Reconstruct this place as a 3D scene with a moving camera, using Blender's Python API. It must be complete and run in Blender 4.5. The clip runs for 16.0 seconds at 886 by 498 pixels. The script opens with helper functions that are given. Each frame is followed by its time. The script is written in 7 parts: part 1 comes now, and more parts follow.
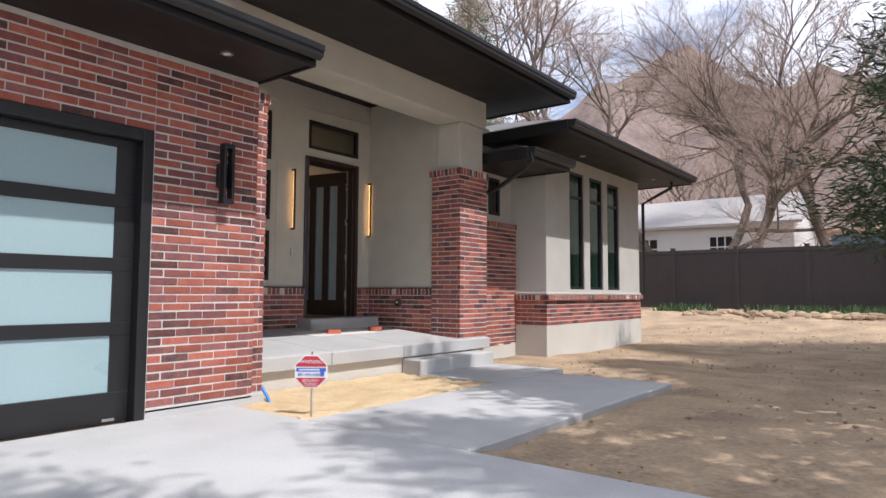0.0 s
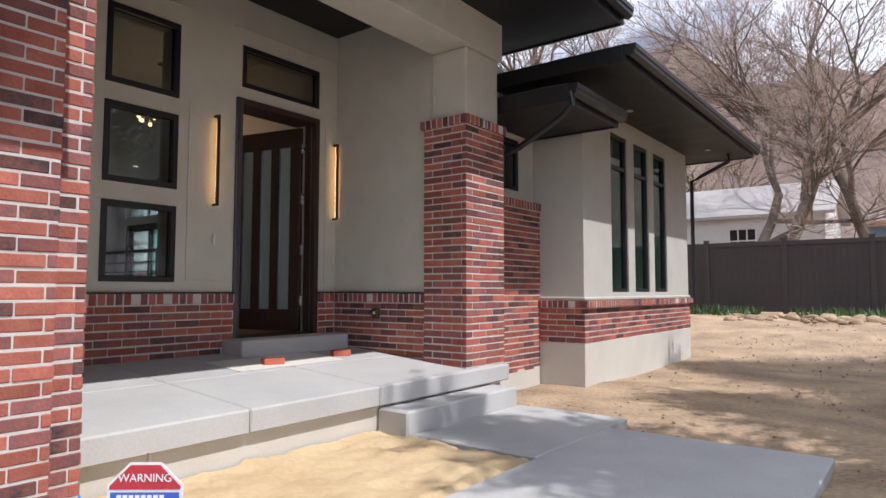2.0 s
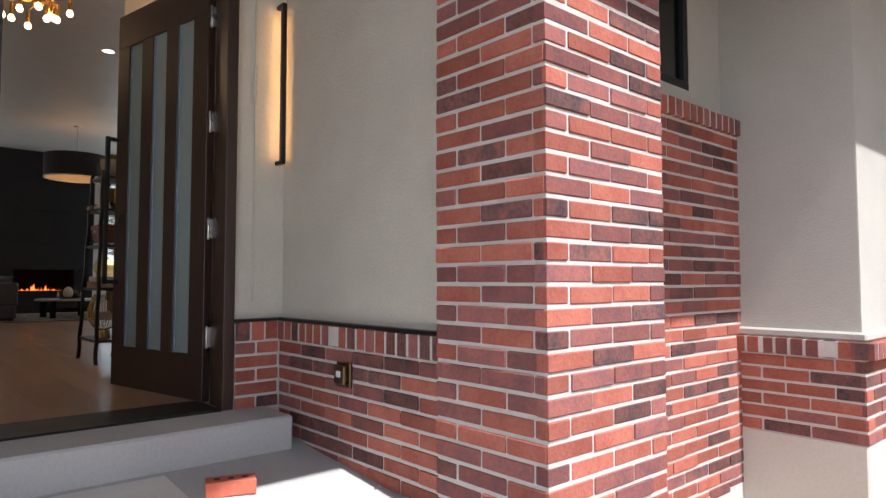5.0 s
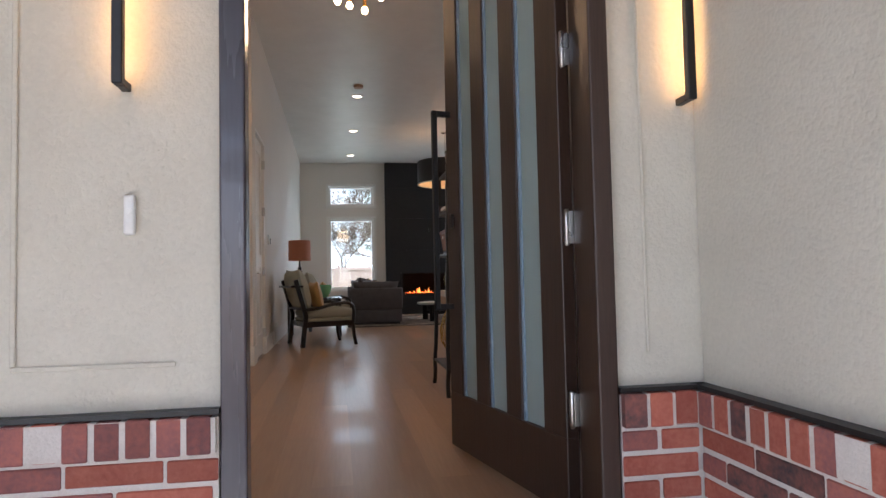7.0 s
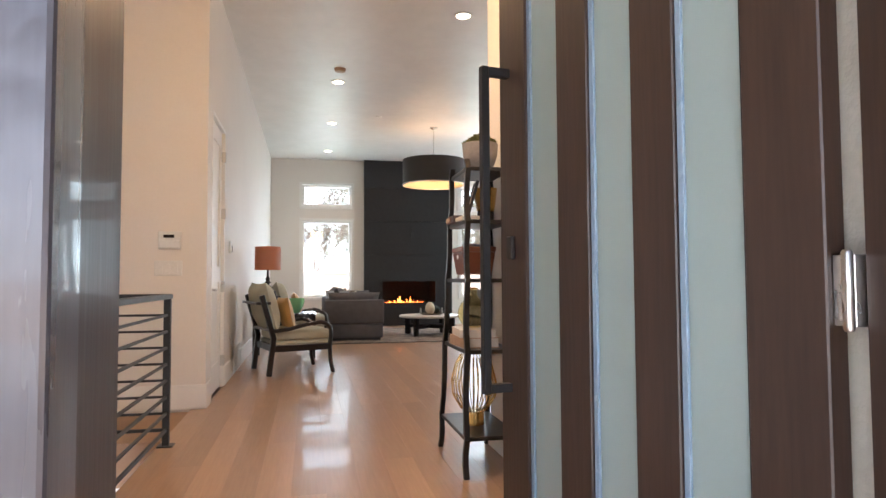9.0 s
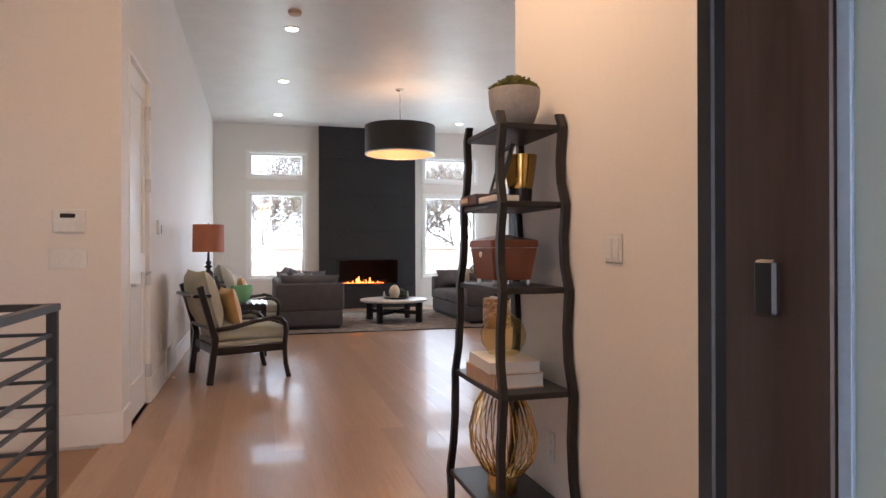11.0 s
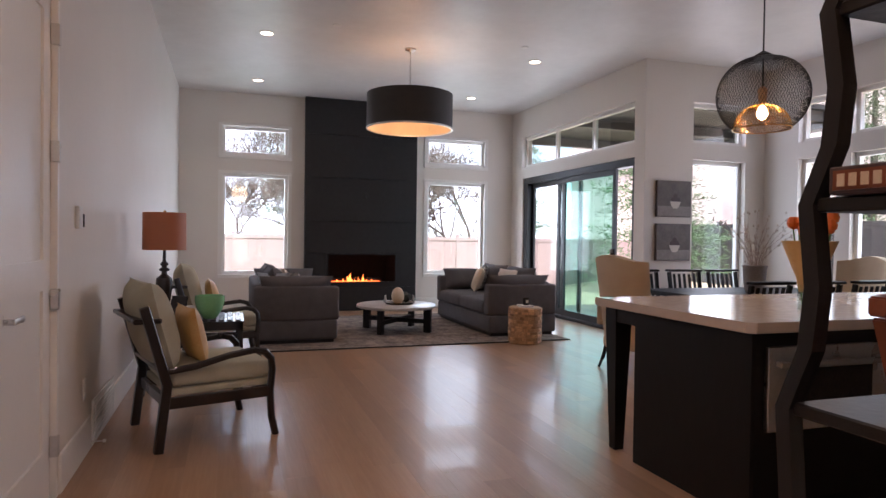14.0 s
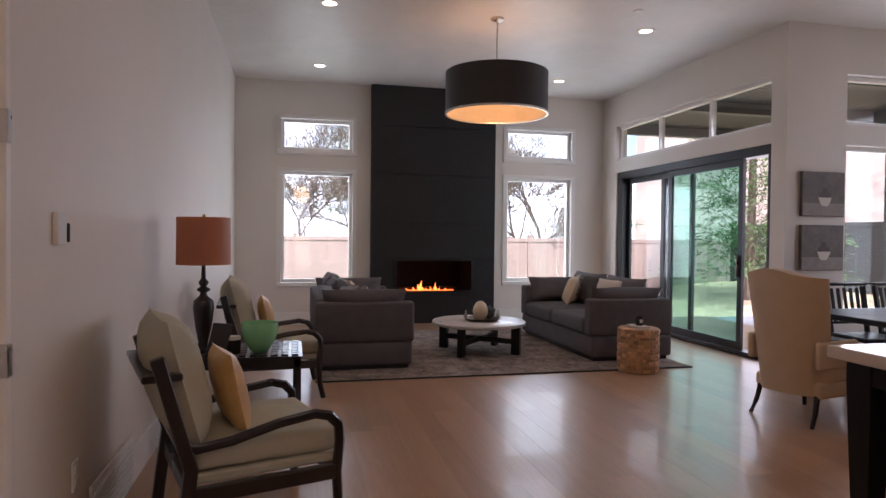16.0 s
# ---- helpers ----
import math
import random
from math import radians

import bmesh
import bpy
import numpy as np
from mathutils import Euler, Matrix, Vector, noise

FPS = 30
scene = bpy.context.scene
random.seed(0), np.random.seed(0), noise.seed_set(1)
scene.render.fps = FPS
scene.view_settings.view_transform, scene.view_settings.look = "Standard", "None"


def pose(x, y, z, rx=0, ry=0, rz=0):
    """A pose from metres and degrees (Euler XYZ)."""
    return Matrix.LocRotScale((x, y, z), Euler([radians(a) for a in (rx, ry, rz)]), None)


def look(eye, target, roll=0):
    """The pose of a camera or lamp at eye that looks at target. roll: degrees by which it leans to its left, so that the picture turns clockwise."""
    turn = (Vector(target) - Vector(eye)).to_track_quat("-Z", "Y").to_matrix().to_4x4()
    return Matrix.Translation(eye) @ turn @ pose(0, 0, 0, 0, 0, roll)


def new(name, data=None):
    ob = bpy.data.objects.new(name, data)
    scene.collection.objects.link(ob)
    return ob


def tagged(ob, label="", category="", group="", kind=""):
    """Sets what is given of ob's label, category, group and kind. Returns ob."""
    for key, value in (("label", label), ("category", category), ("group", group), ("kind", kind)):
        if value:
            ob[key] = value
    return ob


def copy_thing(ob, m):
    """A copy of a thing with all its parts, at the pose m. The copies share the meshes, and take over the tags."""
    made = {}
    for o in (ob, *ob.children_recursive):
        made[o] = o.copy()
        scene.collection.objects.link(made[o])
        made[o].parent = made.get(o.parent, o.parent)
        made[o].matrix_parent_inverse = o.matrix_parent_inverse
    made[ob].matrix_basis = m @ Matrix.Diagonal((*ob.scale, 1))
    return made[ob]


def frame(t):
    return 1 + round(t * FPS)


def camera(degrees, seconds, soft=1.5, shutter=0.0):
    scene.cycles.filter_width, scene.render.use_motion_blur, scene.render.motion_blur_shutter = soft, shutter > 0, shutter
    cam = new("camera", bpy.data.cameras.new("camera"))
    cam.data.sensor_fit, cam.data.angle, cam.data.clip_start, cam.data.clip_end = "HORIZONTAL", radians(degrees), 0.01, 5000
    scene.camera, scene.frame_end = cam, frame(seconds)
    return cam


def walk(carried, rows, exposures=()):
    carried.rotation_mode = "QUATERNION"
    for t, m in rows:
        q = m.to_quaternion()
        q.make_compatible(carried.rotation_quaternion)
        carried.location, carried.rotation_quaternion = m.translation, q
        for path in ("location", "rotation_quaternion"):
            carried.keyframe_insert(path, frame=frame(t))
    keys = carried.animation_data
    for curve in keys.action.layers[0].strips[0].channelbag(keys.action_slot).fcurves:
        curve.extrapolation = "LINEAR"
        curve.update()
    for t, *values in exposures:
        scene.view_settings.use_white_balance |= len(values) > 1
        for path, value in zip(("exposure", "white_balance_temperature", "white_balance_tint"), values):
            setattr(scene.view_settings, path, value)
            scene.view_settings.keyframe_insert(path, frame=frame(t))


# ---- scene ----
cam = camera(69.4, 16.0)
PATH = [
    (0, (3.304, -1.555, 0.416), (2.08, 0.021, 0.552), 0.3),
    (0.5, (2.759, -0.903, 0.432), (1.544, 0.68, 0.571), 0.2),
    (1, (2.254, -0.366, 0.436), (1.051, 1.226, 0.575), 0.3),
    (1.5, (1.713, 0.323, 0.491), (0.507, 1.913, 0.62), 0.1),
    (2, (1.284, 0.945, 0.515), (0.08, 2.537, 0.643), 0.1),
    (2.5, (0.787, 1.588, 0.53), (-0.42, 3.179, 0.655), 0.1),
    (3, (0.366, 2.253, 0.553), (-0.841, 3.843, 0.681), 0.2),
    (3.2, (0.218, 2.528, 0.555), (-0.992, 4.115, 0.686), 0.2),
    (5.3, (-1.321, 4.848, 0.719), (-2.968, 5.979, 0.804), -0.2),
    (5.5, (-1.471, 4.951, 0.732), (-3.23, 5.9, 0.813), -0.6),
    (6, (-1.855, 5.116, 0.755), (-3.747, 5.759, 0.845), -1.0),
    (6.5, (-2.248, 5.232, 0.763), (-4.204, 5.638, 0.851), -1.2),
    (7, (-2.618, 5.247, 0.83), (-4.589, 5.574, 0.922), -1.2),
    (7.5, (-2.958, 5.252, 0.939), (-4.929, 5.58, 1.033), -1.1),
    (8, (-3.24, 5.266, 1.011), (-5.211, 5.594, 1.105), -1.0),
    (8.5, (-3.538, 5.213, 1.025), (-5.506, 5.554, 1.123), -0.4),
    (9, (-3.848, 5.213, 1.015), (-5.803, 5.623, 1.108), -0.3),
    (9.2, (-3.975, 5.226, 1.012), (-5.928, 5.65, 1.102), -0.3),
    (11.3, (-5.143, 5.188, 1.177), (-7.061, 5.756, 1.179), -0.1),
    (11.5, (-5.231, 5.198, 1.186), (-7.151, 5.761, 1.191), 0.1),
    (12, (-5.503, 5.193, 1.184), (-7.421, 5.757, 1.195), 0.5),
    (12.5, (-5.8, 5.202, 1.219), (-7.716, 5.776, 1.211), 0.5),
    (13, (-6.118, 5.17, 1.241), (-8.032, 5.75, 1.217), 0.6),
    (13.5, (-6.482, 5.18, 1.257), (-8.391, 5.776, 1.224), 0.5),
    (14, (-6.842, 5.189, 1.263), (-8.738, 5.822, 1.231), 0.8),
    (14.5, (-7.181, 5.176, 1.263), (-9.078, 5.81, 1.231), 0.7),
    (15, (-7.508, 5.182, 1.29), (-9.405, 5.814, 1.253), 0.7),
    (15.5, (-7.833, 5.227, 1.33), (-9.754, 5.781, 1.291), 0.6),
    (16, (-8.15, 5.246, 1.334), (-10.097, 5.702, 1.296), 0.6),
]
EXPOSE = [(0, -0.15, 5900, 15), (1.5, -0.12, 5900, 15), (3.2, -0.3, 5900, 14), (5.5, 0.95, 5800, 15), (6.5, 1.35, 5700, 15), (7.0, 1.35, 5600, 15), (8.0, 1.6, 5600, 15), (8.5, 2.05, 5700, 15), (9.0, 2.65, 5800, 14),
          (11.3, 2.25, 5600, 20), (12.5, 1.98, 5350, 21), (13.5, 1.93, 5600, 25), (14.5, 1.48, 5850, 28), (16.0, 1.45, 5900, 29)]
walk(cam, [(t, look(eye, target, roll)) for t, eye, target, roll in PATH], EXPOSE)

# ---- world and sun ----
SUN_FROM = Vector((1.0, -0.04, 1.5)).normalized()
elev, azim = math.asin(SUN_FROM.z), math.atan2(SUN_FROM.x, SUN_FROM.y)
world = bpy.data.worlds.new("sky_world")
scene.world = world
world.use_nodes = True
wn, wl = world.node_tree.nodes, world.node_tree.links
wn.clear()
sky = wn.new("ShaderNodeTexSky")
sky.sky_type, sky.sun_disc, sky.sun_elevation, sky.sun_rotation = "NISHITA", False, elev, azim
sky.air_density, sky.dust_density, sky.ozone_density = 1.0, 0.6, 1.2
tc = wn.new("ShaderNodeTexCoord")
mp = wn.new("ShaderNodeMapping")
mp.inputs["Scale"].default_value = (1.0, 1.0, 2.6)
cl = wn.new("ShaderNodeTexNoise")
cl.inputs["Scale"].default_value, cl.inputs["Detail"].default_value, cl.inputs["Roughness"].default_value = 2.3, 7.0, 0.55
cr = wn.new("ShaderNodeValToRGB")
cr.color_ramp.elements[0].position, cr.color_ramp.elements[1].position = 0.38, 0.56
mx = wn.new("ShaderNodeMix")
mx.data_type = "RGBA"
mx.inputs[7].default_value = (13.0, 13.3, 13.8, 1)
bg = wn.new("ShaderNodeBackground")
bg.inputs["Strength"].default_value = 0.125
out = wn.new("ShaderNodeOutputWorld")
wl.new(tc.outputs["Generated"], mp.inputs["Vector"])
wl.new(mp.outputs[0], cl.inputs["Vector"])
wl.new(cl.outputs["Fac"], cr.inputs["Fac"])
wl.new(cr.outputs["Color"], mx.inputs["Factor"])
wl.new(sky.outputs[0], mx.inputs[6])
wl.new(mx.outputs[2], bg.inputs["Color"])
wl.new(bg.outputs[0], out.inputs["Surface"])
sun = new("sun", bpy.data.lights.new("sun", "SUN"))
sun.data.energy, sun.data.angle, sun.data.color = 5.0, radians(0.55), (1.0, 0.95, 0.86)
sun.matrix_world = look(SUN_FROM * 60, (0, 0, 0))


def area(name, x, y, z, tx, ty, tz, w, h, watts, color=(1, 1, 1)):
    """A lamp in a window's opening that stands in for the sky's light."""
    a = new(name, bpy.data.lights.new(name, "AREA"))
    a.data.shape, a.data.size, a.data.size_y, a.data.energy, a.data.color = "RECTANGLE", w, h, watts, color
    a.matrix_world = look((x, y, z), (tx, ty, tz))
    return a


DAY = (0.93, 0.97, 1.0)
area("sky_light", -18.12, 5.6, 1.9, -10, 5.6, 1.5, 1.1, 2.5, 9, DAY)
area("sky_light", -18.12, 9.1, 1.9, -10, 9.1, 1.5, 1.1, 2.5, 9, DAY)
area("sky_light", -15.8, 10.5, 1.5, -15.8, 5.0, 0.8, 3.2, 2.8, 23, DAY)
area("sky_light", -14.03, 11.45, 1.8, -9, 11.45, 1.4, 0.8, 2.4, 5.5, DAY)
area("sky_light", -12.2, 12.4, 1.7, -12.2, 6.0, 1.0, 2.2, 2.4, 13, DAY)


# ---- materials ----
def mat(name, c1, c2=None, scale=6.0, rough=0.6, bump=0.0, metal=0.0, stretch=(1, 1, 1), vary=0.0, fine=60.0, spec=0.5,
        stain=0.0, rough_var=0.1, coat=0.0, emit=None, emit_strength=0.0, island=0.0, bump_scale=None):
    """A surface with a broad change of colour, a fine grain, relief and, piece by piece, a change of tone."""
    m = bpy.data.materials.new(name)
    m.use_nodes = True
    n, l = m.node_tree.nodes, m.node_tree.links
    b = n["Principled BSDF"]
    b.inputs["Roughness"].default_value, b.inputs["Metallic"].default_value = rough, metal
    b.inputs["Specular IOR Level"].default_value = spec
    b.inputs["Coat Weight"].default_value = coat
    c2 = c2 or tuple(v * 0.88 for v in c1)
    co = n.new("ShaderNodeTexCoord")
    mpn = n.new("ShaderNodeMapping")
    mpn.inputs["Scale"].default_value = stretch
    l.new(co.outputs["Object"], mpn.inputs["Vector"])
    vec = mpn.outputs[0]
    if vary or island:
        inf = n.new("ShaderNodeObjectInfo") if vary else n.new("ShaderNodeNewGeometry")
        rnd = inf.outputs["Random" if vary else "Random Per Island"]
        add = n.new("ShaderNodeVectorMath")
        add.operation = "MULTIPLY_ADD"
        add.inputs[1].default_value = (37.0, 53.0, 71.0)
        l.new(rnd, add.inputs[0])
        l.new(vec, add.inputs[2])
        vec = add.outputs[0]
    big, small = n.new("ShaderNodeTexNoise"), n.new("ShaderNodeTexNoise")
    big.inputs["Scale"].default_value, small.inputs["Scale"].default_value = scale, fine
    big.inputs["Detail"].default_value, small.inputs["Detail"].default_value = 5, 4
    l.new(vec, big.inputs["Vector"])
    l.new(vec, small.inputs["Vector"])
    mixf = n.new("ShaderNodeMath")
    mixf.operation = "MULTIPLY_ADD"
    mixf.inputs[1].default_value = 0.45
    l.new(small.outputs["Fac"], mixf.inputs[0])
    sc = n.new("ShaderNodeMath")
    sc.operation = "MULTIPLY"
    sc.inputs[1].default_value = 0.6
    l.new(big.outputs["Fac"], sc.inputs[0])
    l.new(sc.outputs[0], mixf.inputs[2])
    ramp = n.new("ShaderNodeValToRGB")
    ramp.color_ramp.elements[0].position, ramp.color_ramp.elements[1].position = 0.36, 0.68
    ramp.color_ramp.elements[0].color, ramp.color_ramp.elements[1].color = (*c1, 1), (*c2, 1)
    l.new(mixf.outputs[0], ramp.inputs["Fac"])
    col = ramp.outputs["Color"]
    if vary or island:
        hsv = n.new("ShaderNodeHueSaturation")
        mr = n.new("ShaderNodeMapRange")
        k = vary or island
        mr.inputs["To Min"].default_value, mr.inputs["To Max"].default_value = 1 - k, 1 + k
        l.new(rnd, mr.inputs["Value"])
        l.new(mr.outputs[0], hsv.inputs["Value"])
        l.new(col, hsv.inputs["Color"])
        col = hsv.outputs["Color"]
    l.new(col, b.inputs["Base Color"])
    rr = n.new("ShaderNodeMapRange")
    rr.inputs["To Min"].default_value, rr.inputs["To Max"].default_value = max(0.02, rough - rough_var), min(1, rough + rough_var)
    l.new(big.outputs["Fac"], rr.inputs["Value"])
    l.new(rr.outputs[0], b.inputs["Roughness"])
    if bump:
        bp = n.new("ShaderNodeBump")
        bp.inputs["Strength"].default_value, bp.inputs["Distance"].default_value = min(1.0, bump), 0.01 if bump <= 1 else 0.01 * bump
        l.new(mixf.outputs[0] if not bump_scale else small.outputs["Fac"], bp.inputs["Height"])
        l.new(bp.outputs[0], b.inputs["Normal"])
    if emit:
        b.inputs["Emission Color"].default_value = (*emit, 1)
        b.inputs["Emission Strength"].default_value = emit_strength
    return m


def glass(name, tint=(0.9, 0.95, 0.93), rough=0.0, solid=False):
    """Thin glass: mostly clear, with the gloss of its angle."""
    m = bpy.data.materials.new(name)
    m.use_nodes = True
    n, l = m.node_tree.nodes, m.node_tree.links
    n.remove(n["Principled BSDF"])
    tr, gl, mixs, fr = n.new("ShaderNodeBsdfTransparent"), n.new("ShaderNodeBsdfGlossy"), n.new("ShaderNodeMixShader"), n.new("ShaderNodeMath")
    lw, pw = n.new("ShaderNodeLayerWeight"), n.new("ShaderNodeMath")
    tr.inputs["Color"].default_value = (*tint, 1)
    gl.inputs["Roughness"].default_value = rough + 0.01
    lw.inputs["Blend"].default_value = 0.5
    pw.operation, pw.inputs[1].default_value = "POWER", 4.5
    fr.operation, fr.inputs[1].default_value, fr.inputs[2].default_value = "MULTIPLY_ADD", 0.85, 0.05
    l.new(lw.outputs["Facing"], pw.inputs[0])
    l.new(pw.outputs[0], fr.inputs[0])
    l.new(fr.outputs[0], mixs.inputs["Fac"])
    l.new(tr.outputs[0], mixs.inputs[1])
    l.new(gl.outputs[0], mixs.inputs[2])
    l.new(mixs.outputs[0], n["Material Output"].inputs["Surface"])
    return m


def frosted(name, tint, rough=0.5, through_it=0.6):
    m = bpy.data.materials.new(name)
    m.use_nodes = True
    n, l = m.node_tree.nodes, m.node_tree.links
    b = n["Principled BSDF"]
    b.inputs["Base Color"].default_value = (*tint, 1)
    b.inputs["Roughness"].default_value = rough * 0.5
    tl, mixs = n.new("ShaderNodeBsdfTranslucent"), n.new("ShaderNodeMixShader")
    tl.inputs["Color"].default_value = (*tint, 1)
    mixs.inputs["Fac"].default_value = through_it
    l.new(b.outputs[0], mixs.inputs[1])
    l.new(tl.outputs[0], mixs.inputs[2])
    l.new(mixs.outputs[0], n["Material Output"].inputs["Surface"])
    return m


M = {}
M["stucco"] = mat("stucco", (0.60, 0.565, 0.48), (0.53, 0.50, 0.425), 3.0, 0.9, 0.8, fine=75, spec=0.2)
M["stucco_light"] = mat("stucco_light", (0.52, 0.50, 0.445), (0.46, 0.445, 0.395), 3.0, 0.9, 0.35, fine=85, spec=0.2)
M["brick"] = mat("brick", (0.30, 0.084, 0.060), (0.40, 0.142, 0.098), 9.0, 0.85, 0.6, vary=0.26, fine=70, spec=0.25)
M["brick_dark"] = mat("brick_dark", (0.06, 0.046, 0.05), (0.23, 0.09, 0.072), 11.0, 0.85, 0.6, vary=0.3, fine=60, spec=0.25)
M["brick_purple"] = mat("brick_purple", (0.17, 0.078, 0.082), (0.31, 0.112, 0.088), 9.0, 0.85, 0.6, vary=0.25, fine=70, spec=0.25)
M["mortar"] = mat("mortar", (0.62, 0.575, 0.535), (0.52, 0.48, 0.445), 12.0, 0.95, 0.6, fine=120, spec=0.1)
M["concrete"] = mat("concrete", (0.50, 0.49, 0.47), (0.42, 0.41, 0.395), 1.6, 0.85, 0.25, fine=60, spec=0.25)
M["foundation"] = mat("foundation", (0.60, 0.57, 0.50), (0.53, 0.50, 0.44), 2.0, 0.9, 0.3, fine=50, spec=0.2)
M["dirt"] = mat("dirt", (0.24, 0.175, 0.12), (0.50, 0.365, 0.235), 1.6, 0.95, 2.6, fine=22, spec=0.1)
M["sand"] = mat("sand", (0.50, 0.36, 0.20), (0.60, 0.46, 0.28), 2.0, 0.95, 1.0, fine=26, spec=0.1)
M["black_metal"] = mat("black_metal", (0.009, 0.009, 0.010), (0.014, 0.014, 0.015), 5, 0.42, 0.05, spec=0.5)
M["black_wood"] = mat("black_wood", (0.007, 0.0055, 0.005), (0.012, 0.009, 0.008), 4, 0.4, 0.15, stretch=(1, 1, 0.12), spec=0.5)
M["soffit"] = mat("soffit", (0.009, 0.008, 0.008), (0.014, 0.012, 0.012), 3, 0.5, 0.1, spec=0.4)
M["door_wood"] = mat("door_wood", (0.025, 0.0135, 0.0098), (0.048, 0.0265, 0.018), 6, 0.42, 0.12, stretch=(2, 2, 0.12), fine=50, coat=0.05)
# dark bronze; its bluish cast is reflected sky put into the colour
M["bronze_sky_tint"] = mat("bronze_sky_tint", (0.050, 0.045, 0.054), (0.066, 0.059, 0.070), 6, 0.28, 0.06, stretch=(2, 2, 0.15), fine=50, coat=0.3)
M["roof"] = mat("roof", (0.10, 0.095, 0.09), (0.16, 0.15, 0.14), 8, 0.9, 0.8, fine=60)
M["wall_paint"] = mat("wall_paint", (0.74, 0.70, 0.645), (0.71, 0.67, 0.615), 1.2, 0.55, 0.10, fine=45, spec=0.35)
M["ceiling_paint"] = mat("ceiling_paint", (0.78, 0.76, 0.73), (0.73, 0.71, 0.68), 2.5, 0.42, 0.5, fine=9, spec=0.4)
M["trim_white"] = mat("trim_white", (0.80, 0.78, 0.74), (0.77, 0.75, 0.71), 2, 0.35, 0.03, fine=40)
M["oak"] = mat("oak", (0.36, 0.215, 0.125), (0.45, 0.285, 0.175), 2.2, 0.33, 0.0, stretch=(0.12, 2.0, 2.0), vary=0.12, fine=34, coat=0.12)
M["oak_rest"] = mat("oak_rest", (0.36, 0.215, 0.125), (0.45, 0.285, 0.175), 2.2, 0.33, 0.0, stretch=(0.12, 2.0, 2.0), island=0.12, fine=34, coat=0.12)
M["subfloor"] = mat("subfloor", (0.34, 0.21, 0.125), None, 3, 0.8)
M["fire_tile"] = mat("fire_tile", (0.013, 0.013, 0.014), (0.021, 0.020, 0.021), 1.5, 0.5, 0.15, fine=14, spec=0.4)
M["vinyl_brown"] = mat("vinyl_brown", (0.040, 0.031, 0.030), (0.055, 0.043, 0.041), 2, 0.6, 0.1, fine=30)
M["vinyl_tan"] = mat("vinyl_tan", (0.27, 0.185, 0.165), (0.31, 0.22, 0.195), 2, 0.6, 0.1, fine=30)
M["grass"] = mat("grass", (0.09, 0.14, 0.04), (0.15, 0.20, 0.07), 2, 0.9, 1.0, fine=60)
M["frost_garage"] = mat("frost_garage", (0.30, 0.41, 0.42), (0.34, 0.45, 0.46), 1.0, 0.30, 0.0, spec=0.5)
M["frost_door"] = frosted("frost_door", (0.50, 0.60, 0.58), 0.4, 0.45)
M["clear"] = glass("clear_glass")
M["green_glass"] = glass("green_glass", (0.55, 0.78, 0.72))
M["dark_glass"] = glass("dark_glass", (0.6, 0.62, 0.6))
M["steel"] = mat("steel", (0.62, 0.60, 0.57), (0.55, 0.53, 0.50), 8, 0.3, 0.03, metal=1.0)
M["plastic_white"] = mat("plastic_white", (0.75, 0.75, 0.72), None, 4, 0.4)
M["warm_glow"] = mat("warm_glow", (0.9, 0.7, 0.4), None, 4, 0.5, emit=(1.0, 0.52, 0.17), emit_strength=6.5)
# bluish base colour stands for sky mirrored in the door's dark beads
M["bead_sky_sheen"] = mat("bead_sky_sheen", (0.20, 0.28, 0.36), (0.25, 0.33, 0.42), 5, 0.25, 0.02)
M["can_glow"] = mat("can_glow", (0.9, 0.8, 0.6), None, 4, 0.5, emit=(1.0, 0.78, 0.52), emit_strength=3.0)


# ---- mesh helpers ----
def add_box(bm, x0, x1, y0, y1, z0, z1, bevel=0.0, seg=1):
    r = bmesh.ops.create_cube(bm, size=1.0)
    for v in r["verts"]:
        v.co = Vector(((x0 + x1) / 2 + v.co.x * (x1 - x0), (y0 + y1) / 2 + v.co.y * (y1 - y0), (z0 + z1) / 2 + v.co.z * (z1 - z0)))
    if bevel:
        edges = list({e for v in r["verts"] for e in v.link_edges})
        bmesh.ops.bevel(bm, geom=edges, offset=bevel, segments=seg, affect="EDGES", profile=0.5)


def boxed(*dims, bevel=0.0, seg=1):
    bm = bmesh.new()
    add_box(bm, *dims, bevel=bevel, seg=seg)
    return bm


def part(name, bm, material, parent=None, label="", smooth=False):
    """One mesh object under a thing or under a part."""
    me = bpy.data.meshes.new(name)
    bmesh.ops.recalc_face_normals(bm, faces=bm.faces)
    bm.to_mesh(me)
    bm.free()
    if smooth:
        me.polygons.foreach_set("use_smooth", [True] * len(me.polygons))
        me.set_sharp_from_angle(angle=radians(40))
    me.materials.append(M[material] if isinstance(material, str) else material)
    ob = new(name, me)
    ob.parent = parent
    if label:
        ob["label"] = label
    return ob


def thing(name, label, category, group="", kind=""):
    return tagged(new(name), label, category, group, kind)


def setting(name, bm, material, label, category="", smooth=False):
    return tagged(part(name, bm, material, None, "", smooth), label, category or name.split("_")[0], "", "structure")


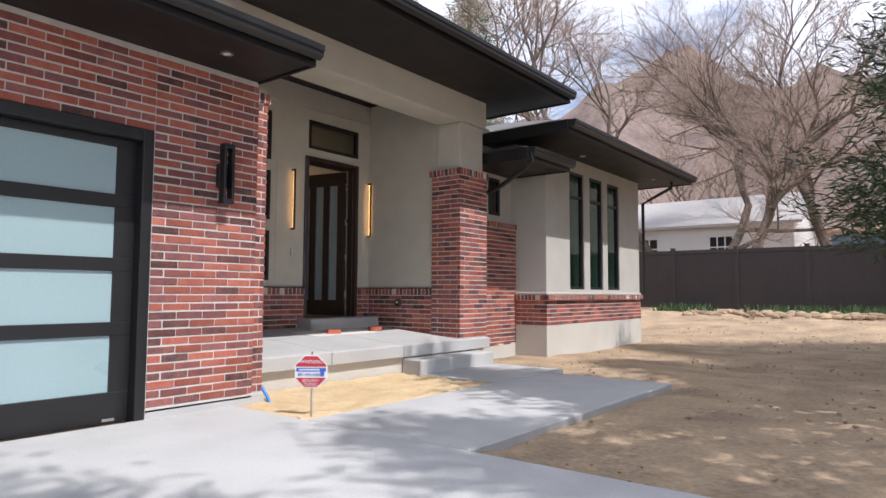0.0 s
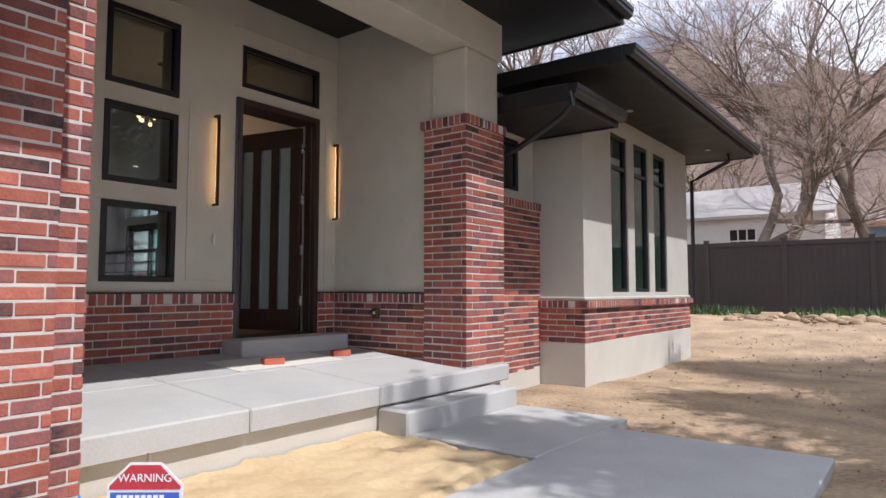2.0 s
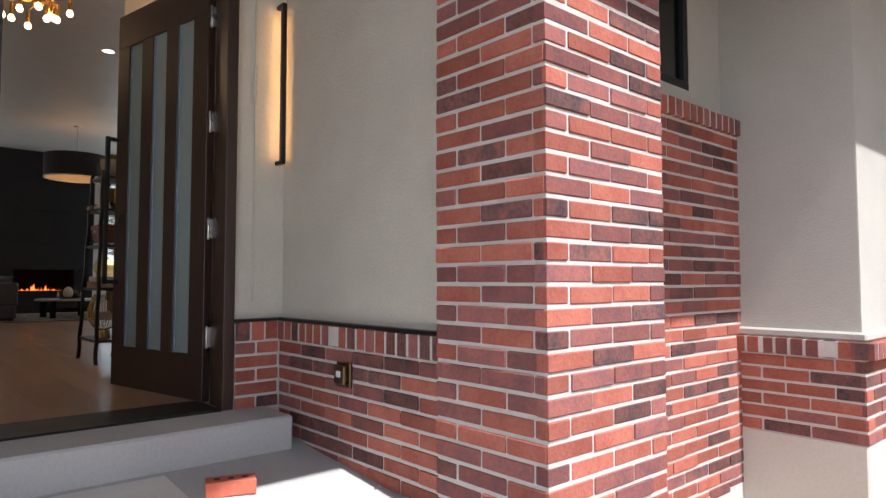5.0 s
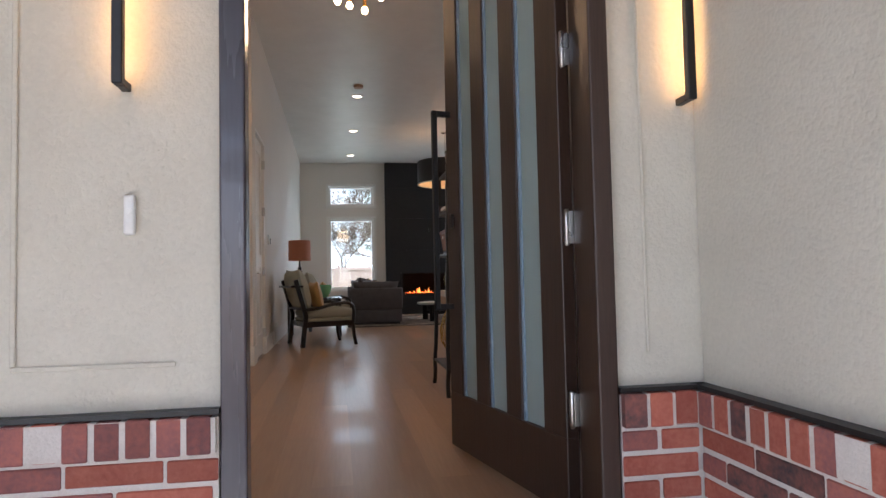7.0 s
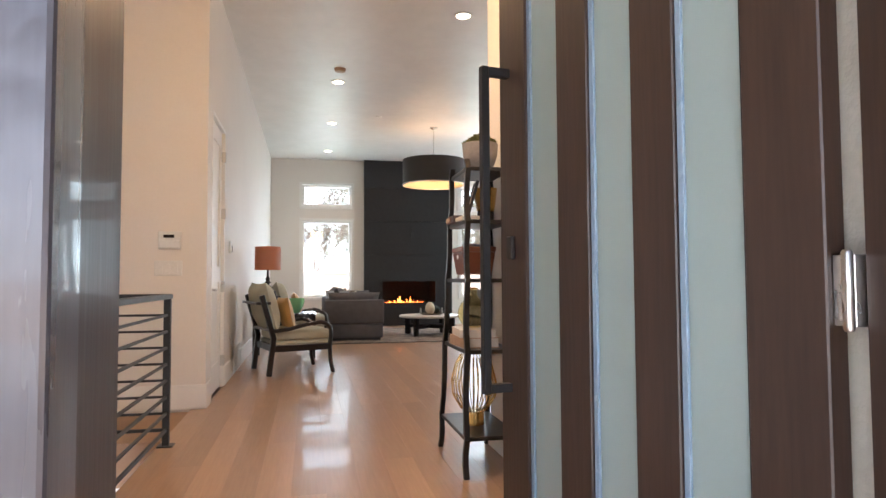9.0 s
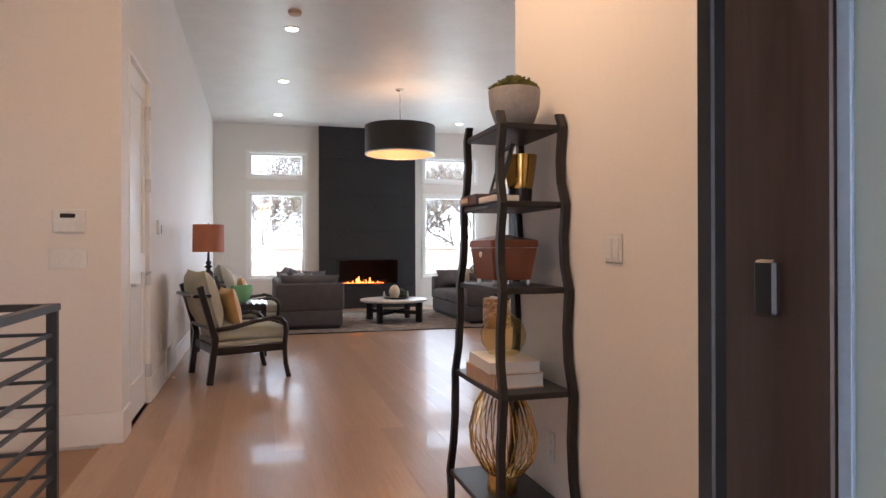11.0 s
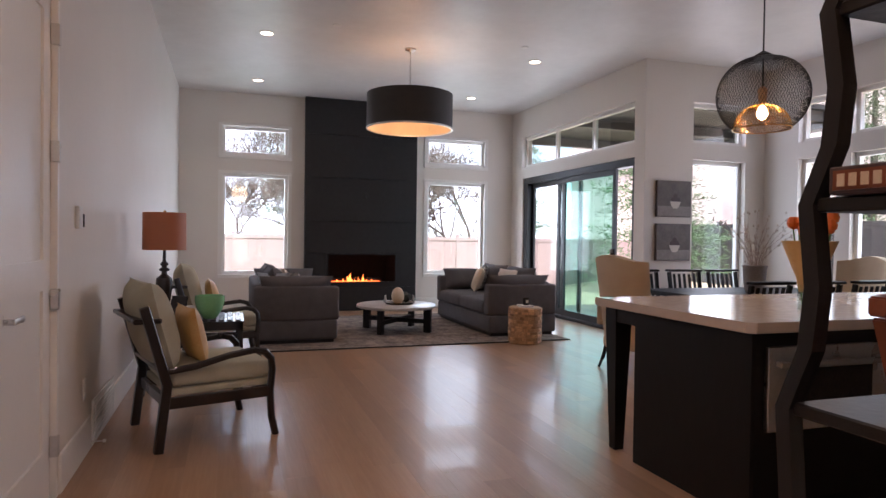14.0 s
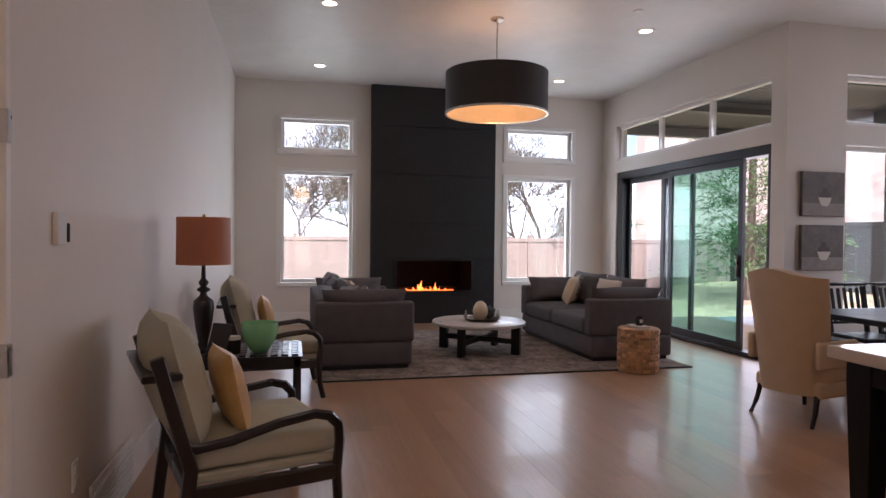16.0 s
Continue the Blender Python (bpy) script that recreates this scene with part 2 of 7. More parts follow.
def grid_wall(axis, p0, p1, a0, a1, z0, z1, holes=()):
    """A wall with thickness from p0 to p1 along axis, from a0 to a1 across it, with openings (a, a, z, z) right through."""
    bm = bmesh.new()
    aa = sorted({a0, a1, *[min(max(v, a0), a1) for h in holes for v in h[:2]]})
    zz = sorted({z0, z1, *[min(max(v, z0), z1) for h in holes for v in h[2:]]})

    def solid(i, j):
        if not (0 <= i < len(aa) - 1 and 0 <= j < len(zz) - 1):
            return False
        ca, cz = (aa[i] + aa[i + 1]) / 2, (zz[j] + zz[j + 1]) / 2
        return not any(h[0] < ca < h[1] and h[2] < cz < h[3] for h in holes)

    def put(p, a, z):
        return bm.verts.new((p, a, z) if axis == "x" else (a, p, z))

    def quad(*c):
        bm.faces.new([put(*q) for q in c])
    for i in range(len(aa) - 1):
        for j in range(len(zz) - 1):
            if not solid(i, j):
                continue
            a, b, c, d = aa[i], aa[i + 1], zz[j], zz[j + 1]
            quad((p0, a, c), (p0, b, c), (p0, b, d), (p0, a, d))
            quad((p1, a, c), (p1, b, c), (p1, b, d), (p1, a, d))
            if not solid(i - 1, j):
                quad((p0, a, c), (p1, a, c), (p1, a, d), (p0, a, d))
            if not solid(i + 1, j):
                quad((p0, b, c), (p1, b, c), (p1, b, d), (p0, b, d))
            if not solid(i, j - 1):
                quad((p0, a, c), (p1, a, c), (p1, b, c), (p0, b, c))
            if not solid(i, j + 1):
                quad((p0, a, d), (p1, a, d), (p1, b, d), (p0, b, d))
    bmesh.ops.remove_doubles(bm, verts=bm.verts, dist=0.0005)
    return bm


def tube(points, radius, seg=8, taper=1.0):
    """A round bar along points."""
    bm = bmesh.new()
    pts = [Vector(p) for p in points]
    rings = []
    ref = Vector((0.123, 0.31, 0.94))
    for i, p in enumerate(pts):
        d = (pts[min(i + 1, len(pts) - 1)] - pts[max(i - 1, 0)]).normalized()
        u = d.cross(ref)
        if u.length < 0.05:
            u = d.cross(Vector((1, 0, 0)))
        u.normalize()
        w = d.cross(u)
        r = radius * (1 + (taper - 1) * i / max(1, len(pts) - 1))
        rings.append([bm.verts.new(p + u * r * math.cos(2 * math.pi * k / seg) + w * r * math.sin(2 * math.pi * k / seg)) for k in range(seg)])
    for a, b in zip(rings, rings[1:]):
        for k in range(seg):
            bm.faces.new((a[k], a[(k + 1) % seg], b[(k + 1) % seg], b[k]))
    bm.faces.new(rings[0])
    bm.faces.new(list(reversed(rings[-1])))
    return bm


def lathe(profile, x=0, y=0, z=0, seg=32, cap=True):
    """Turned from (radius, height) pairs."""
    bm = bmesh.new()
    rings = [[bm.verts.new((x + r * math.cos(2 * math.pi * k / seg), y + r * math.sin(2 * math.pi * k / seg), z + h)) for k in range(seg)] for r, h in profile]
    for a, b in zip(rings, rings[1:]):
        for k in range(seg):
            bm.faces.new((a[k], a[(k + 1) % seg], b[(k + 1) % seg], b[k]))
    if cap:
        bm.faces.new(list(reversed(rings[0])))
        bm.faces.new(rings[-1])
    return bm


def bar(p, q, w, h, bevel=0.0):
    """A squared bar from p to q, w across and h deep."""
    p, q = Vector(p), Vector(q)
    d = q - p
    bm = bmesh.new()
    add_box(bm, -w / 2, w / 2, -h / 2, h / 2, 0, d.length, bevel)
    bm.transform(Matrix.Translation(p) @ d.to_track_quat("Z", "Y").to_matrix().to_4x4())
    return bm


def join(*bms):
    o = bms[0]
    for b in bms[1:]:
        me = bpy.data.meshes.new("tmp")
        b.to_mesh(me)
        o.from_mesh(me)
        b.free()
        bpy.data.meshes.remove(me)
    return o


def moved(bm, m):
    bm.transform(m)
    return bm


# ---- ground ----
def ground_z(x, y):
    rise = min(max((y - 12.0) / 8.0, 0), 1)
    return -0.66 + 0.62 * rise * rise * (3 - 2 * rise) - (0.04 if -2.0 < x < 0.8 and 2 < y < 6.9 else 0)


def ground_mesh():
    bm = bmesh.new()
    xs = [-900, -400, -150, -60, -30] + [-20 + 0.5 * i for i in range(73)] + [22, 40, 90, 300, 900]
    ys = [-900, -300, -90, -30, -12] + [-6 + 0.5 * i for i in range(61)] + [30, 50, 120, 400, 900]
    vs = [[bm.verts.new((x, y, ground_z(x, y) - 0.05 + 0.05 * noise.noise((x * 0.7, y * 0.7, 0)) + 0.03 * noise.noise((x * 2.1, y * 2.1, 3)) * (abs(x) < 22))) for y in ys] for x in xs]
    for i in range(len(xs) - 1):
        for j in range(len(ys) - 1):
            cx, cy = (xs[i] + xs[i + 1]) / 2, (ys[j] + ys[j + 1]) / 2
            if -18 < cx < -5 and 2.5 < cy < 12:
                continue
            bm.faces.new((vs[i][j], vs[i + 1][j], vs[i + 1][j + 1], vs[i][j + 1]))
    return bm


setting("ground", ground_mesh(), "dirt", "bare tan dirt yard with scattered stones", "ground", True)
setting("driveway", boxed(-2.0, 14, -14, 2.06, -0.86, -0.655, bevel=0.012), "concrete", "smooth grey concrete driveway slab", "driveway")
bm = boxed(-0.95, 0.72, 2.066, 6.25, -0.86, -0.655, bevel=0.012)
add_box(bm, -2.1, -0.955, 5.0, 6.72, -0.86, -0.655, bevel=0.012)
setting("walkway", bm, "concrete", "grey concrete front walk joining driveway and porch", "walkway")
# ---- porch ----
bm = bmesh.new()
for y0, y1 in ((2.3, 3.64), (3.646, 4.92), (4.926, 6.98)):
    add_box(bm, -3.43, -2.37, y0, y1, -0.45, -0.285, bevel=0.012)
    add_box(bm, -4.47, -3.436, y0, y1, -0.45, -0.285, bevel=0.012)
for v in bm.verts:
    v.co.z += 0.075 * (-2.37 - v.co.x)


def slab_z(x):
    """The porch slab falls towards its front edge."""
    return -0.285 + 0.075 * (-2.37 - x)


setting("porch_slab", bm, "concrete", "pale concrete porch slab with saw-cut joints", "porch")
setting("porch_base", boxed(-4.4, -2.44, 2.3, 6.9, -0.9, -0.45), "foundation", "cream cement-washed porch foundation", "foundation")
setting("porch_step", boxed(-2.43, -2.1, 4.95, 6.68, -0.88, -0.47, bevel=0.015), "concrete", "concrete step below the porch slab", "step")
setting("door_step", boxed(-4.45, -4.1, 4.8, 6.25, -0.3, 0.012, bevel=0.012), "concrete", "raised concrete step at the front door", "step")

# ---- shell of the house ----
CEIL = 3.62
FRONT = [(3.58, 4.285, 2.375, 3.11), (3.58, 4.285, 1.48, 2.21), (3.58, 4.285, 0.585, 1.315), (2.75, 3.45, 2.375, 3.11), (2.75, 3.45, 1.48, 2.21), (2.75, 3.45, 0.585, 1.315),
         (4.93, 6.075, 0.0, 2.55), (5.0, 6.08, 2.68, 3.135)]
setting("wall_front", grid_wall("x", -4.755, -4.475, 2.1, 6.6, -0.9, 4.2, FRONT), "stucco", "beige stucco entry wall with tall openings", "wall")
setting("wall_porch_side", boxed(-4.47, -2.95, 6.37, 6.6, -0.9, 4.2), "stucco", "beige stucco side wall of the porch", "wall")
setting("wall_garage", grid_wall("x", -2.3, -2.035, -7, 2.24, -0.9, 2.6, [(-5.0, 1.2, -0.8, 1.79)]), "mortar", "mortar backing of the red brick garage wall", "wall")
setting("wall_garage_end", boxed(-4.755, -2.3, 2.02, 2.24, -0.9, 3.4), "mortar", "side wall of the garage by the porch", "wall")
setting("garage_gable", boxed(-2.3, -2.1, -7, 2.0, 2.6, 3.4), "stucco", "stucco band above the garage", "wall")
setting("porch_ceiling", boxed(-4.47, -2.952, 2.25, 6.365, 3.64, 3.75), "soffit", "black plank porch ceiling", "ceiling")
setting("porch_beam", boxed(-2.95, -2.45, 1.6, 6.99, 3.08, 3.64, bevel=0.01), "stucco", "cream stucco beam across the porch", "beam")
setting("pillar_upper", boxed(-2.945, -2.49, 6.33, 6.95, 2.3, 3.078, bevel=0.015), "stucco", "cream stucco shaft above the brick pillar", "pillar")
# right of the pillar
setting("wall_link", grid_wall("x", -3.1, -2.9, 6.6, 8.52, -0.9, 3.3, [(7.72, 8.1, 1.79, 2.45)]), "stucco_light", "pale stucco wall behind the pillar", "wall")
setting("bay_wall_side", boxed(-2.9, -2.184, 8.48, 8.68, 0.38, 3.2), "stucco_light", "pale stucco side of the projecting bay", "wall")
BAYWIN = [(9.4, 10.02, 0.49, 2.74), (10.28, 10.9, 0.49, 2.74), (11.14, 11.75, 0.49, 2.74)]
setting("bay_wall_front", grid_wall("x", -2.4, -2.18, 8.482, 12.9, 0.38, 3.2, BAYWIN), "stucco_light", "pale stucco front of the projecting bay", "wall")
setting("bay_wall_end", boxed(-6, -2.4, 12.7, 12.9, -0.9, 3.2), "stucco_light", "pale stucco end of the bay", "wall")
setting("bay_foundation", boxed(-2.95, -2.16, 8.46, 12.92, -1.0, -0.15, bevel=0.01), "foundation", "cream cement-washed foundation under the bay", "foundation")
setting("link_foundation", boxed(-3.1, -2.8, 6.86, 8.47, -1.0, -0.46, bevel=0.01), "foundation", "cream cement-washed foundation strip", "foundation")


# ---- roofs ----
def hip_roof(name, x0, x1, y0, y1, z, rise, label, inner=None):
    """Soffit boards, fascia with gutter, and a low hipped top."""
    r = thing(name, label, "roof", kind="structure")
    part("soffit", boxed(inner if inner is not None else x0 + 0.02, x1 - 0.031, y0 + 0.031, y1 - 0.031, z, z + 0.03), "soffit", r)
    for nm, d in (("fascia", (x1 - 0.03, x1, y0, y1)), ("fascia", (inner or x0, x1 - 0.03, y0, y0 + 0.03)), ("fascia", (inner or x0, x1 - 0.03, y1 - 0.03, y1))):
        part(nm, boxed(*d, z - 0.02, z + 0.17, bevel=0.006), "black_metal", r)
    bm = bmesh.new()
    prof = ((0.0, 0.0), (0.05, -0.02), (0.10, 0.01), (0.10, 0.05), (0.115, 0.06), (0.115, 0.11), (0.0, 0.11))
    a = [bm.verts.new((x1 + px, y0, z + 0.05 + pz)) for px, pz in prof]
    b = [bm.verts.new((x1 + px, y1, z + 0.05 + pz)) for px, pz in prof]
    for k in range(len(prof) - 1):
        bm.faces.new((a[k], a[k + 1], b[k + 1], b[k]))
    bm.faces.new(a)
    bm.faces.new(b)
    part("gutter", bm, "black_metal", r, "dark metal gutter")
    bm = bmesh.new()
    w = min(x1 - x0, y1 - y0) / 2
    lo = [bm.verts.new(c) for c in ((x0, y0, z + 0.17), (x1, y0, z + 0.17), (x1, y1, z + 0.17), (x0, y1, z + 0.17))]
    hi = [bm.verts.new(c) for c in ((x0 + w, y0 + w * 0.98, z + 0.17 + rise), (x1 - w, y0 + w * 0.98, z + 0.17 + rise), (x1 - w * 0.98, y1 - w, z + 0.17 + rise), (x0 + w * 0.98, y1 - w, z + 0.17 + rise))]
    for k in range(4):
        bm.faces.new((lo[k], lo[(k + 1) % 4], hi[(k + 1) % 4], hi[k]))
    bm.faces.new(hi)
    part("shingles", bm, "roof", r)
    return r


hip_roof("roof_main", -19, -1.32, 1.2, 7.75, 3.5, 1.2, "black low hipped main roof with deep soffit", -2.95)
hip_roof("roof_garage", -8, -1.15, -7.6, 2.27, 2.495, 0.9, "black garage eave with deep boarded soffit", -2.1)
hip_roof("roof_bay", -9, -1.2, 7.45, 13.75, 2.98, 1.1, "black low hipped roof over the bay", -3.0)
hip_roof("roof_small", -3.0, -1.66, 7.0, 8.4, 2.52, 0.25, "small black eave with gutter beside the pillar")

# ---- inside shell ----
L = 4.41
W1 = [(5.035, 6.15, 0.6, 2.32), (5.035, 6.15, 2.57, 3.1), (8.54, 9.72, 0.6, 2.32), (8.54, 9.72, 2.57, 3.1)]
setting("wall_fireplace", grid_wall("x", -18.15, -17.93, 4.2, 10.5, -0.9, CEIL + 0.3, W1 + [(6.74, 8.01, 0.39, 1.01)]), "wall_paint", "warm white painted end wall with four windows", "wall")
setting("wall_long", grid_wall("y", 4.2, L, -17.93, -9.25, -0.9, CEIL + 0.3, [(-10.33, -9.5, 0.0, 2.46)]), "wall_paint", "warm white long wall with a door", "wall")
setting("wall_keypad", boxed(-9.45, -9.251, 1.9, 4.412, -2.5, CEIL + 0.3), "wall_paint", "warm white wall above the stairs", "wall")
setting("wall_stair", boxed(-9.25, -4.756, 1.9, 2.02, -2.5, CEIL + 0.3), "wall_paint", "warm white stair wall", "wall")
setting("wall_entry_inner", grid_wall("x", -4.80, -4.756, 2.02, 6.3, -2.5, CEIL + 0.3, FRONT), "wall_paint", "warm white inner face of the entry wall", "wall")
setting("wall_foyer", boxed(-7.67, -4.80, 6.31, 6.44, 0, CEIL + 0.3), "wall_paint", "warm white foyer wall behind the shelf", "wall")
setting("wall_kitchen_back", boxed(-4.95, -4.80, 6.44, 12.4, 0, CEIL + 0.3), "wall_paint", "warm white kitchen wall", "wall")
SL = [(-17.5, -14.08, 2.57, 3.12), (-17.45, -14.07, 0.0, 2.38)]
setting("wall_slider", grid_wall("y", 10.25, 10.45, -17.93, -13.85, -0.9, CEIL + 0.3, SL), "wall_paint", "warm white wall with sliding doors", "wall")
W3 = [(11.0, 11.87, 2.58, 3.12), (11.0, 11.87, 0.55, 2.36)]
setting("wall_dining", grid_wall("x", -14.05, -13.851, 10.45, 12.2, -0.9, CEIL + 0.3, W3), "wall_paint", "warm white dining wall with a window", "wall")
W4 = [(-13.3, -12.75, 0.35, 2.36), (-13.3, -12.75, 2.58, 3.12), (-12.55, -11.95, 0.35, 2.36), (-12.55, -11.95, 2.58, 3.12), (-11.75, -11.15, 0.35, 2.36), (-11.75, -11.15, 2.58, 3.12)]
setting("wall_bay_window", grid_wall("y", 12.2, 12.4, -14.05, -4.8, -0.9, CEIL + 0.3, W4), "wall_paint", "warm white wall with tall dining windows", "wall")
setting("ceiling", boxed(-18.1, -4.76, 2.0, 12.3, CEIL, CEIL + 0.06), "ceiling_paint", "white hand-textured plaster ceiling", "ceiling")
bm = boxed(-18.0, -4.76, 4.3, 12.3, -0.3, -0.022)
add_box(bm, -9.3, -8.3, 2.0, 4.3, -0.3, -0.022)
setting("floor", bm, "subfloor", "wide-plank light oak floor", "floor")
setting("stair_floor", boxed(-8.3, -4.76, 2.0, 4.3, -1.5, -1.4), "oak_rest", "lower oak stair landing", "floor")
setting("fireplace_breast", grid_wall("x", -17.95, -17.8, 6.39, 8.34, 0, CEIL, [(6.77, 7.98, 0.42, 0.98)]), "fire_tile", "black tiled chimney breast up to the ceiling", "fireplace")
# ---- more materials ----
M["fabric_grey"] = mat("fabric_grey", (0.105, 0.098, 0.100), (0.135, 0.125, 0.126), 10, 0.95, 0.6, fine=220, spec=0.1)
M["fabric_sage"] = mat("fabric_sage", (0.40, 0.38, 0.29), (0.46, 0.44, 0.34), 8, 0.92, 0.4, fine=180, spec=0.15)
M["fabric_cream"] = mat("fabric_cream", (0.58, 0.46, 0.33), (0.64, 0.52, 0.38), 8, 0.92, 0.4, fine=180, spec=0.15)
M["gold_silk"] = mat("gold_silk", (0.52, 0.30, 0.09), (0.62, 0.38, 0.14), 10, 0.45, 0.4, fine=90)
M["pillow_light"] = mat("pillow_light", (0.56, 0.48, 0.41), (0.64, 0.56, 0.48), 9, 0.9, 0.4, fine=150)
M["pillow_blue"] = mat("pillow_blue", (0.36, 0.40, 0.47), (0.46, 0.49, 0.55), 9, 0.9, 0.4, fine=150)
M["dark_wood"] = mat("dark_wood", (0.009, 0.0055, 0.005), (0.016, 0.010, 0.008), 6, 0.3, 0.1, stretch=(1, 1, 0.2), fine=40, coat=0.3)
M["stone_top"] = mat("stone_top", (0.60, 0.56, 0.52), (0.50, 0.46, 0.43), 5, 0.3, 0.05, fine=40)
M["quartz"] = mat("quartz", (0.62, 0.52, 0.44), (0.66, 0.56, 0.48), 20, 0.12, 0.0, fine=200)
M["espresso"] = mat("espresso", (0.006, 0.005, 0.0045), (0.010, 0.008, 0.007), 4, 0.45, 0.08, stretch=(1, 1, 0.15), fine=40, spec=0.25)
M["teak"] = mat("teak", (0.38, 0.20, 0.09), (0.60, 0.38, 0.20), 30, 0.55, 0.5, fine=90, vary=0.45)
M["leather"] = mat("leather", (0.17, 0.045, 0.018), (0.21, 0.06, 0.025), 6, 0.38, 0.15, fine=120)
M["gold"] = mat("gold", (0.75, 0.50, 0.17), (0.65, 0.42, 0.13), 9, 0.22, 0.05, metal=1.0)
M["brass_dark"] = mat("brass_dark", (0.16, 0.10, 0.05), None, 9, 0.3, 0.05, metal=0.8)
M["amber_glass"] = glass("amber_glass", (0.97, 0.88, 0.60))
M["jade_glass"] = mat("jade_glass", (0.22, 0.55, 0.26), (0.28, 0.62, 0.32), 5, 0.12, 0.0)
M["shade_coral"] = frosted("shade_coral", (0.62, 0.25, 0.13), 0.9, 0.35)
M["drum_black"] = mat("drum_black", (0.022, 0.019, 0.017), (0.034, 0.030, 0.027), 12, 0.6, 0.3, fine=140)
M["drum_lining"] = mat("drum_lining", (0.70, 0.55, 0.36), (0.62, 0.48, 0.30), 4, 0.5, 0.1)
M["terracotta"] = mat("terracotta", (0.45, 0.10, 0.06), (0.52, 0.14, 0.08), 10, 0.85, 0.6, fine=70)
M["pot_grey"] = mat("pot_grey", (0.24, 0.22, 0.21), (0.33, 0.31, 0.29), 9, 0.85, 0.4, fine=50)
M["moss"] = mat("moss", (0.07, 0.075, 0.015), (0.17, 0.15, 0.035), 14, 0.95, 0.8, fine=60)
M["paper"] = mat("paper", (0.70, 0.66, 0.60), (0.64, 0.60, 0.54), 8, 0.8, 0.05)
M["book_tan"] = mat("book_tan", (0.50, 0.33, 0.22), (0.42, 0.27, 0.18), 20, 0.6, 0.05)
M["book_dark"] = mat("book_dark", (0.05, 0.035, 0.035), (0.08, 0.05, 0.05), 8, 0.5, 0.05)
M["leaf_print"] = mat("leaf_print", (0.07, 0.09, 0.035), (0.10, 0.13, 0.05), 20, 0.7)
M["egg"] = mat("egg", (0.58, 0.47, 0.33), (0.64, 0.53, 0.39), 20, 0.5, 0.2, fine=80)
M["picture"] = mat("picture", (0.10, 0.085, 0.08), (0.17, 0.145, 0.13), 7, 0.6, 0.05, fine=30)
M["orange_petal"] = mat("orange_petal", (0.85, 0.14, 0.015), (0.90, 0.24, 0.03), 20, 0.5)
M["kraft"] = mat("kraft", (0.70, 0.42, 0.14), (0.76, 0.50, 0.20), 8, 0.5, 0.3)
M["stem"] = mat("stem", (0.10, 0.20, 0.05), (0.16, 0.28, 0.08), 10, 0.5)
M["sign_red"] = mat("sign_red", (0.50, 0.03, 0.045), None, 10, 0.4)
M["sign_white"] = mat("sign_white", (0.78, 0.78, 0.78), None, 10, 0.4)
M["sign_blue"] = mat("sign_blue", (0.05, 0.12, 0.48), None, 10, 0.4)
M["hose_blue"] = mat("hose_blue", (0.03, 0.22, 0.66), None, 10, 0.4)
M["char"] = mat("char", (0.012, 0.010, 0.010), (0.03, 0.022, 0.018), 20, 0.95, 0.8)
M["flame"] = mat("flame", (0.9, 0.3, 0.05), None, 10, 0.6, emit=(1.0, 0.20, 0.025), emit_strength=1.8)
M["ember"] = mat("ember", (0.9, 0.2, 0.05), None, 10, 0.6, emit=(1.0, 0.12, 0.015), emit_strength=1.2)
M["bulb"] = mat("bulb", (1.0, 0.8, 0.5), None, 10, 0.4, emit=(1.0, 0.60, 0.25), emit_strength=8.0)
M["bark"] = mat("bark", (0.085, 0.062, 0.045), (0.16, 0.125, 0.095), 8, 0.95, 0.9, stretch=(1, 1, 0.3), fine=40)
M["twig"] = mat("twig", (0.34, 0.25, 0.20), (0.46, 0.36, 0.30), 3, 0.95, 0.2)
M["needle"] = mat("needle", (0.030, 0.055, 0.022), (0.06, 0.09, 0.035), 1.5, 0.8, 0.0, island=0.4)
M["spruce"] = mat("spruce", (0.05, 0.10, 0.03), (0.09, 0.15, 0.05), 1.5, 0.8, 0.0, island=0.4)
M["siding"] = mat("siding", (0.72, 0.70, 0.67), (0.66, 0.64, 0.61), 3, 0.6, 0.1)
M["shed_roof"] = mat("shed_roof", (0.42, 0.39, 0.37), (0.50, 0.47, 0.45), 6, 0.9, 0.4, fine=30)
M["tarp_blue"] = mat("tarp_blue", (0.10, 0.15, 0.23), (0.15, 0.20, 0.28), 3, 0.6, 0.3)
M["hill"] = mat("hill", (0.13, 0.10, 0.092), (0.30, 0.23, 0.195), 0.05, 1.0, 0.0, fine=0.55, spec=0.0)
# pale snow patches; the bluer, lighter ground tone has distance haze mixed in
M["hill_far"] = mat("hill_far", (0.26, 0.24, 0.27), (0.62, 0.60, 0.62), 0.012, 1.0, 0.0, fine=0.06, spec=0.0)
M["rug"] = mat("rug", (0.10, 0.085, 0.078), (0.34, 0.28, 0.235), 5.5, 1.0, 0.5, fine=26, spec=0.0)
M["iron_grey"] = mat("iron_grey", (0.09, 0.085, 0.08), None, 8, 0.5, 0.1)

# ---- front of the house ----


